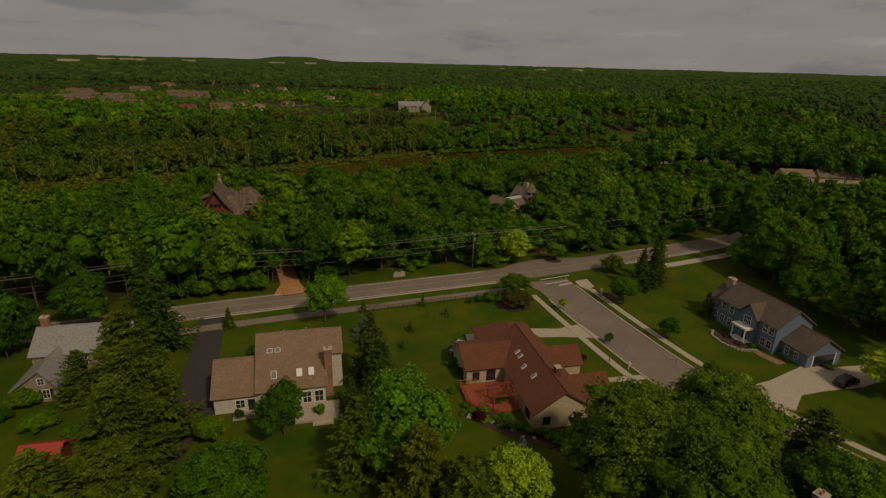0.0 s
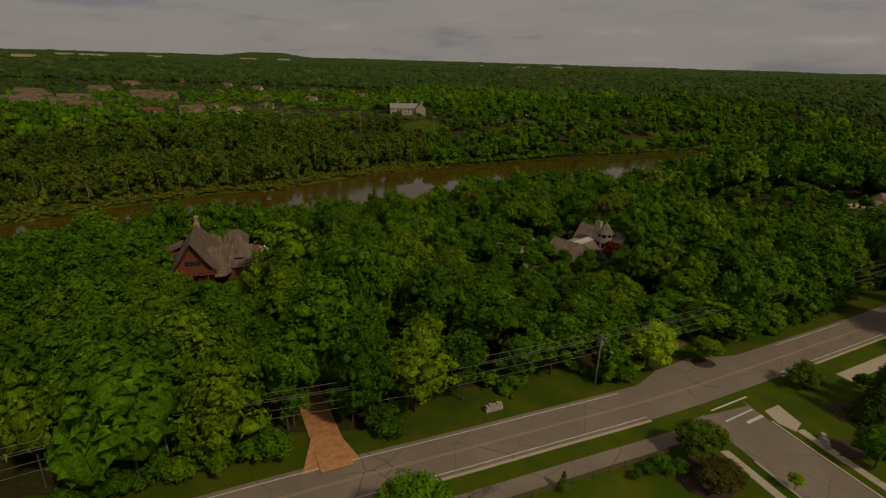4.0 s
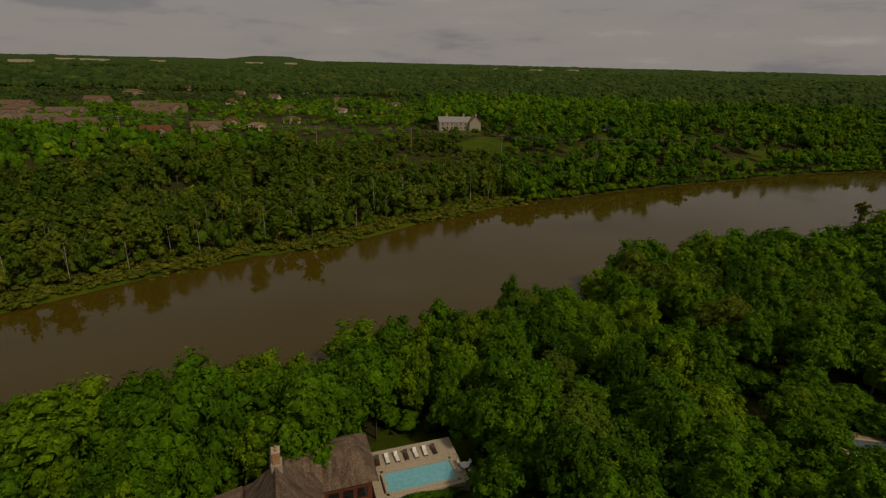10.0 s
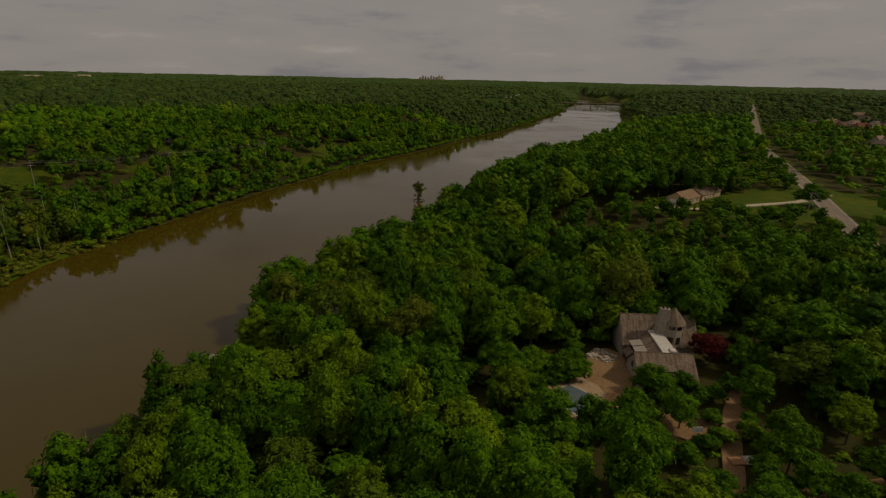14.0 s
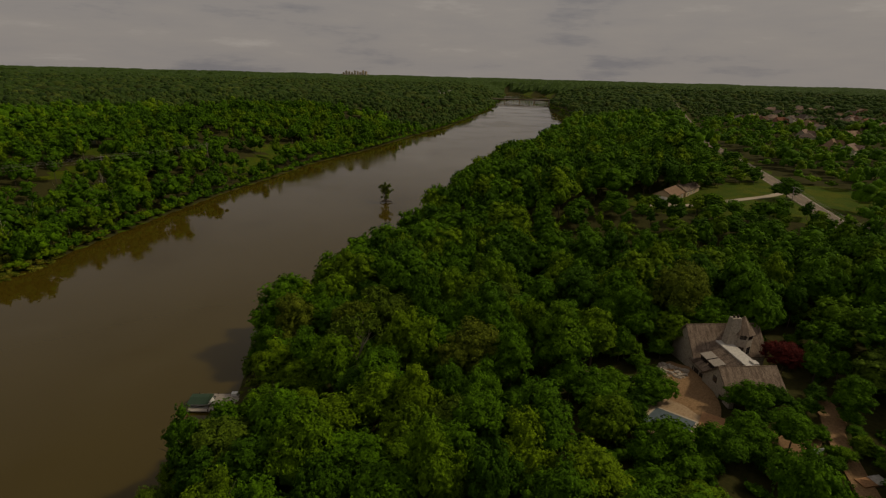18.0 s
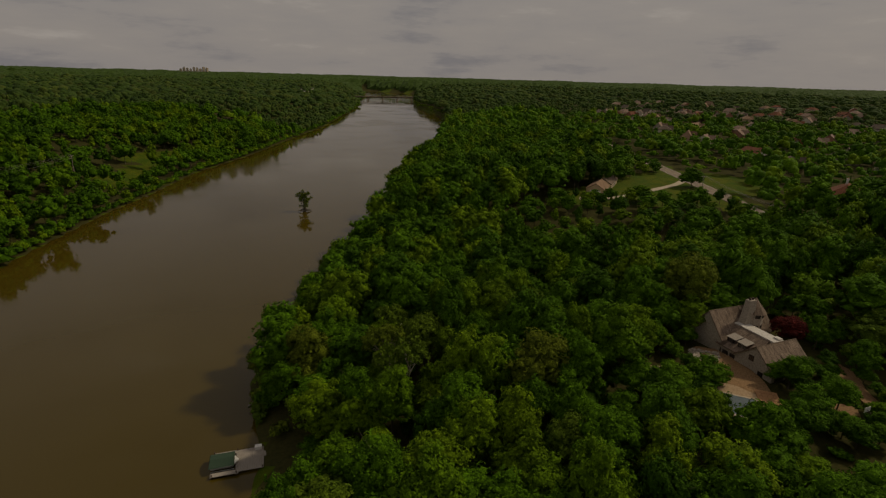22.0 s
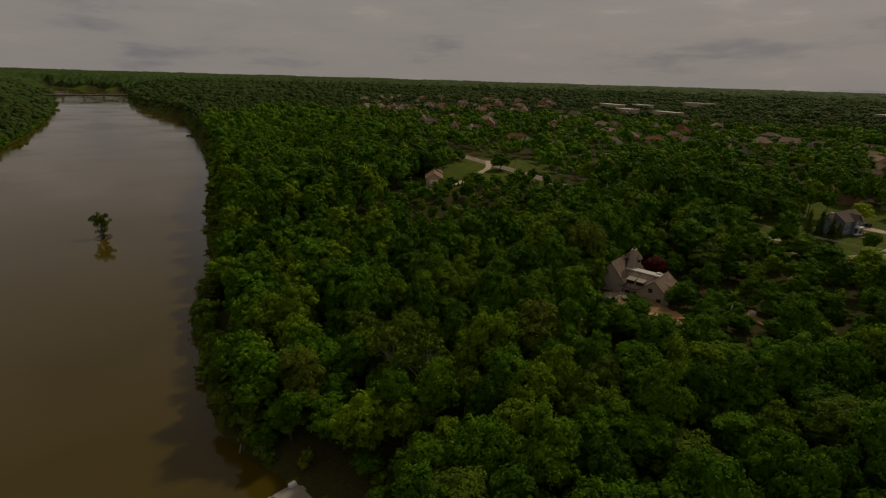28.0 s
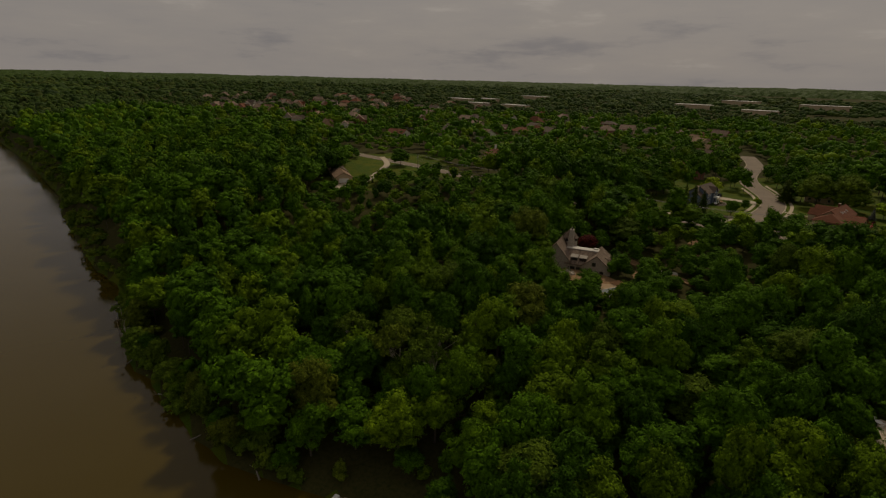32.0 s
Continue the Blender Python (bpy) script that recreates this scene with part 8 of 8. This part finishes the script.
part("barrel", Geo().tube(0, 0, 0, 0.6, 0.13, 0.12, 10), MAT["red_canvas"], hyd)
part("cap", Geo().tube(0, 0, 0.6, 0.75, 0.14, 0.05, 10), MAT["red_canvas"], hyd)
# deck shrubs and foundation planting
for x_, y_, h_, w_, key in ((24.0, 88.5, 1.4, 2.6, "leaf_red"), (25.8, 87.0, 1.2, 2.2, "leaf_red"), (10.5, 69.5, 1.1, 1.8, None), (13.5, 66.8, 1.3, 1.7, None), (15.5, 65.6, 1.8, 1.6, None), (7.2, 70.6, 1.3, 1.8, None), (4.6, 72.0, 1.0, 1.6, None), (18.6, 65.8, 1.0, 1.8, None), (22.4, 69.0, 1.1, 1.9, None), (2.6, 76.0, 1.0, 1.6, None), (3.8, 80.6, 1.8, 1.8, None), (2.4, 84.0, 1.6, 2.6, None),
                           (-17.5, 69.0, 2.2, 2.0, None), (-14.6, 73.5, 1.8, 2.2, None), (-13.8, 70.5, 0.9, 1.6, None), (-36.6, 79.6, 1.6, 1.8, None), (-36.2, 81.6, 1.3, 1.6, None), (-29.0, 67.0, 2.4, 1.5, None), (-33.6, 86.0, 1.6, 2.4, None), (58.5, 100.5, 0.9, 1.6, None), (57.6, 97.5, 0.8, 1.5, "leaf_bronze"), (58.6, 94.5, 0.9, 1.6, "leaf_bronze"), (60.8, 93.6, 1.0, 1.8, None), (61.6, 104.2, 1.1, 2.0, None), (60.2, 107.5, 1.2, 2.0, None), (66.8, 89.6, 2.6, 4.0, None), (64.8, 92.0, 1.4, 2.2, None), (70.6, 86.6, 1.0, 1.8, None)):
    ms_ = OTHER[key][0] if key else SHRUB_CROWNS[int(abs(x_ * 7)) % 5]
    tree(x_, y_, h_, w_, ms_, "rounded dark red garden shrub" if key == "leaf_red" else "low bronze-leaved garden shrub" if key else "rounded green garden shrub", 0.0, name="shrub", category="shrub", trunk=False)

# ---- houses across the river and in the eastern estate ----
rh_ = random.Random(11)


def estate_house(x, y, turn, w, d, e, rz, wall, roof, label, group):
    h = base("house", x, y, flat(x, y), turn, label, "house", group)
    if (int(x) + int(y)) % 2:
        hip(h, -w / 2, w / 2, -d / 2, d / 2, -1.5, e, rz, wall, roof)
    else:
        block(h, -w / 2, w / 2, -d / 2, d / 2, -1.5, e, rz, wall, roof)
    part("wall", wall_gable(-d / 2 - 2.2, 0, w * 0.04, w * 0.42, -1.5, e * 0.95, e * 0.95, e + (rz - e) * 0.8, w * 0.23, "y"), MAT[wall], h)
    part("roof", roof_gable(-d / 2 - 2.2, 0, w * 0.04, w * 0.42, e * 0.95, e * 0.95, e + (rz - e) * 0.8, w * 0.23, "y", 0.35, 0.3), MAT[roof], h)
    for s, f in ((-1, 270), (1, 90)):
        for x_ in (-w * 0.34, -w * 0.12, w * 0.30):
            if s < 0 and x_ > 0:
                continue
            for z_ in ((1.5, 4.2) if e > 4 else (1.5,)):
                window(h, x_, s * d / 2, z_, 1.1, 1.3, f)
    return h


ROOFS_W = ["roof_brown", "roof_red", "roof_tan", "roof_shake", "roof_brown"]
# brown-roofed terraces and houses of the town beyond the river
for x_, y_, tn, w_, d_ in ((-420, 606, 8, 36, 12), (-378, 588, 8, 36, 12), (-338, 570, 10, 28, 12), (-440, 655, 8, 30, 12), (-300, 500, 12, 30, 12), (-326, 664, 12, 28, 12), (-434, 764, 10, 26, 12), (-470, 690, 5, 30, 12), (-326, 706, 12, 24, 12), (-242, 574, 20, 22, 12), (-268, 548, 15, 20, 12), (-455, 880, 12, 24, 12), (-390, 640, 8, 32, 12), (-360, 720, 14, 24, 12)):
    estate_house(x_, y_, tn, w_, d_, 5.0, 8.6, "stone_tan", ("roof_shake", "roof_red", "roof_brown")[int(abs(x_)) % 3], "long low brown-roofed house across the river", "houses across the river")
for x_, y_ in ((-233, 606), (-301, 802), (-383, 1000), (-435, 1008), (-268, 866), (-255, 1000), (-208, 591), (-192, 641), (-135, 453), (-301, 540), (-160, 720), (-220, 745), (-330, 920), (-180, 850), (-110, 800), (-90, 475)):
    estate_house(x_, y_, rh_.uniform(-30, 40), rh_.uniform(12, 16), 9, rh_.choice((3.0, 5.2)), rh_.uniform(6.5, 8.4), rh_.choice(("stucco", "siding_cream")), rh_.choice(ROOFS_W), "pale-walled house among trees across the river", "houses across the river")
mans = base("mansion", -42, 626, flat(-42, 626), 8, "large pale stone mansion on a lawn above the river", "mansion")
block(mans, -18, 14, -7, 7, -2, 6.5, 10.5, "stone", "roof_metal")
part("wall", wall_gable(-11, 0, 8, 18, -2, 7, 7, 12, 13, "y"), MAT["stone"], mans)
part("roof", roof_gable(-11, 0, 8, 18, 7, 7, 12, 13, "y"), MAT["roof_slate"], mans)
for x_ in (-15, -11, -7, -3, 1, 5):
    for z_ in (1.8, 4.8):
        window(mans, x_, -7, z_, 1.4, 1.7, 270)
for x_ in (-10, 5, 16):
    chimney(mans, x_, 2, 8, 13, 1.6, 1.2, "stone", pots=0)
wh_ = base("house", 93, 640, flat(93, 640), -10, "white gabled house above the far bank", "house")
block(wh_, -7, 7, -4.5, 4.5, -2, 5.5, 9, "white", "roof_metal")
for x_ in (-4, 0, 4):
    window(wh_, x_, -4.5, 3, 1.2, 1.6, 270)

# the eastern estate: rows of houses with brown and grey roofs
ROOFS_E = ["roof_estate", "roof_tan", "roof_estate", "roof_grey", "roof_red", "roof_estate"]
spots = [(904, 257), (931, 205), (891, 157), (981, 105), (934, 67), (959, 14), (479, 202), (425, 186), (394, 176), (319, 153), (271, 144), (330, 97), (296, 82), (324, 7), (269, -13), (628, 50), (527, 25), (511, 0), (187, -55), (140, 4), (112, 52), (232, -140), (226, -103), (212, -80), (160, -22), (460, 140), (520, 170), (560, 110), (600, 160), (650, 205), (700, 150), (740, 90), (670, 95), (450, 70), (400, 110), (380, 40), (440, -40), (600, -20), (700, 20), (780, 160), (820, 90), (840, 20), (760, -40), (860, 220), (800, 240), (740, 210), (560, 230), (1010, 180), (1050, 90), (350, -60), (300, -90), (390, -130), (480, -110)]
for k_ in range(9):
    spots += [(655 + 7 * k_ + rh_.uniform(-4, 4), 272 - 20 * k_), (690 + 7 * k_ + rh_.uniform(-4, 4), 262 - 20 * k_)]
for k_ in range(70):
    spots.append((rh_.uniform(240, 1050), rh_.uniform(-140, 230)))
kept = []
for x_, y_ in spots:
    if any(math.hypot(x_ - a, y_ - b) < 19.5 for a, b in kept):
        continue
    kept.append((x_, y_))
    if y_ > float(y_road(x_)) - 14:
        y_ = float(y_road(x_)) - 18
    if x_ < 335 and y_ > 158:
        continue
    estate_house(x_, y_, rh_.uniform(-35, 35), rh_.uniform(14, 18), rh_.uniform(10, 12), rh_.choice((5.2, 5.4, 3.2)), rh_.uniform(8.2, 9.8), rh_.choice(("stucco", "brick", "siding_cream", "stone")), rh_.choice(ROOFS_E), "estate house with a steep shingle roof", "houses of the estate")
# pale sheds and stores near the skyline
for x_, y_, w_, d_, h_, tn in ((-1340, 2323, 90, 40, 18, 5), (-1500, 2400, 60, 30, 17, 5), (-1180, 2480, 50, 30, 17, 0), (-854, 2700, 70, 30, 16, 0), (-700, 2740, 50, 30, 17, 0), (-1337, 1929, 60, 30, 16, 0), (430, 2700, 60, 40, 14, 10), (620, 2800, 50, 40, 16, 10), (260, 2750, 50, 40, 14, 5), (-760, 1150, 40, 20, 7, 10), (573, -531, 60, 25, 9, 20), (661, -792, 70, 30, 9, 10), (637, -184, 45, 20, 7, 15), (700, -150, 40, 20, 7, 15), (494, -800, 80, 30, 9, 20), (447, -529, 50, 22, 7, 20), (828, -192, 60, 22, 7, 10), (822, -249, 40, 20, 7, 10), (900, -420, 60, 25, 8, 20), (1120, 1010, 60, 22, 7, 20), (1180, 1040, 40, 20, 7, 20), (1000, 950, 50, 20, 7, 15)):
    b_ = base("store_building", x_, y_, flat(x_, y_), tn, "long flat-roofed pale commercial building", "building", "stores near the skyline")
    part("wall", Geo().box(-w_ / 2, -d_ / 2, -3, w_ / 2, d_ / 2, h_), MAT["stucco"], b_)
    part("roof", Geo().box(-w_ / 2 - 0.4, -d_ / 2 - 0.4, h_, w_ / 2 + 0.4, d_ / 2 + 0.4, h_ + 0.6), MAT["membrane"], b_)
    for j in range(5):
        part("shop_window", Geo().box(-w_ * 0.42 + j * w_ * 0.18, -d_ / 2 - 0.06, 0.4, -w_ * 0.42 + j * w_ * 0.18 + w_ * 0.12, -d_ / 2 + 0.02, 3.2), MAT["glass"], b_)
# towers of the city on the skyline
for j in range(9):
    a = radians(46.0 + j * 0.28)
    x_, y_ = -80 + 4300 * math.sin(a), 220 + 4300 * math.cos(a)
    b_ = base("tower_block", x_, y_, flat(x_, y_), 20 + j * 7, "hazy grey tower on the city skyline", "tower", "city towers")
    hh = 27 + (j * 29 % 17)
    part("wall", Geo().box(-7, -7, -5, 7, 7, hh), MAT["concrete"], b_)
    part("roof", Geo().box(-4, -4, hh, 4, 4, hh + 4), MAT["concrete"], b_)

# ---- power line on the far bank ----
FAR_POLES = [(-420, 500), (-350, 512), (-282, 526), (-220, 534), (-150, 540), (-81, 541), (-15, 534), (60, 540), (140, 560)]
for x_, y_ in FAR_POLES:
    p_ = base("power_pole", x_, y_, flat(x_, y_), 5, "tall wooden power pole on the far bank", "utility pole", "power line poles")
    part("pole", Geo().tube(0, 0, -1, 19, 0.24, 0.15, 8), MAT["pole"], p_)
    part("crossarm", Geo().box(-1.8, -0.08, 17.6, 1.8, 0.08, 17.8), MAT["pole"], p_)
    part("crossarm", Geo().box(-1.4, -0.08, 16.2, 1.4, 0.08, 16.4), MAT["pole"], p_)
for dx_, hz in ((-1.7, 17.9), (1.7, 17.9), (0, 19.0), (-1.3, 16.5)):
    w2_ = base("power_cable", 0, 0, 0, 0, "pale overhead power cable strung across the far bank", "cable", "power cables")
    for (ax, ay), (bx_, by_) in zip(FAR_POLES, FAR_POLES[1:]):
        a, b = Vector((ax, ay + dx_, flat(ax, ay) + hz)), Vector((bx_, by_ + dx_, flat(bx_, by_) + hz))
        g, last = Geo(), a
        for s in range(1, 7):
            u = s / 6
            q = a.lerp(b, u) - Vector((0, 0, 1.6 * 4 * u * (1 - u)))
            g.beam(last, q, 0.035, 0.035, 3)
            last = q
        part("span", g, MAT["wire"], w2_)
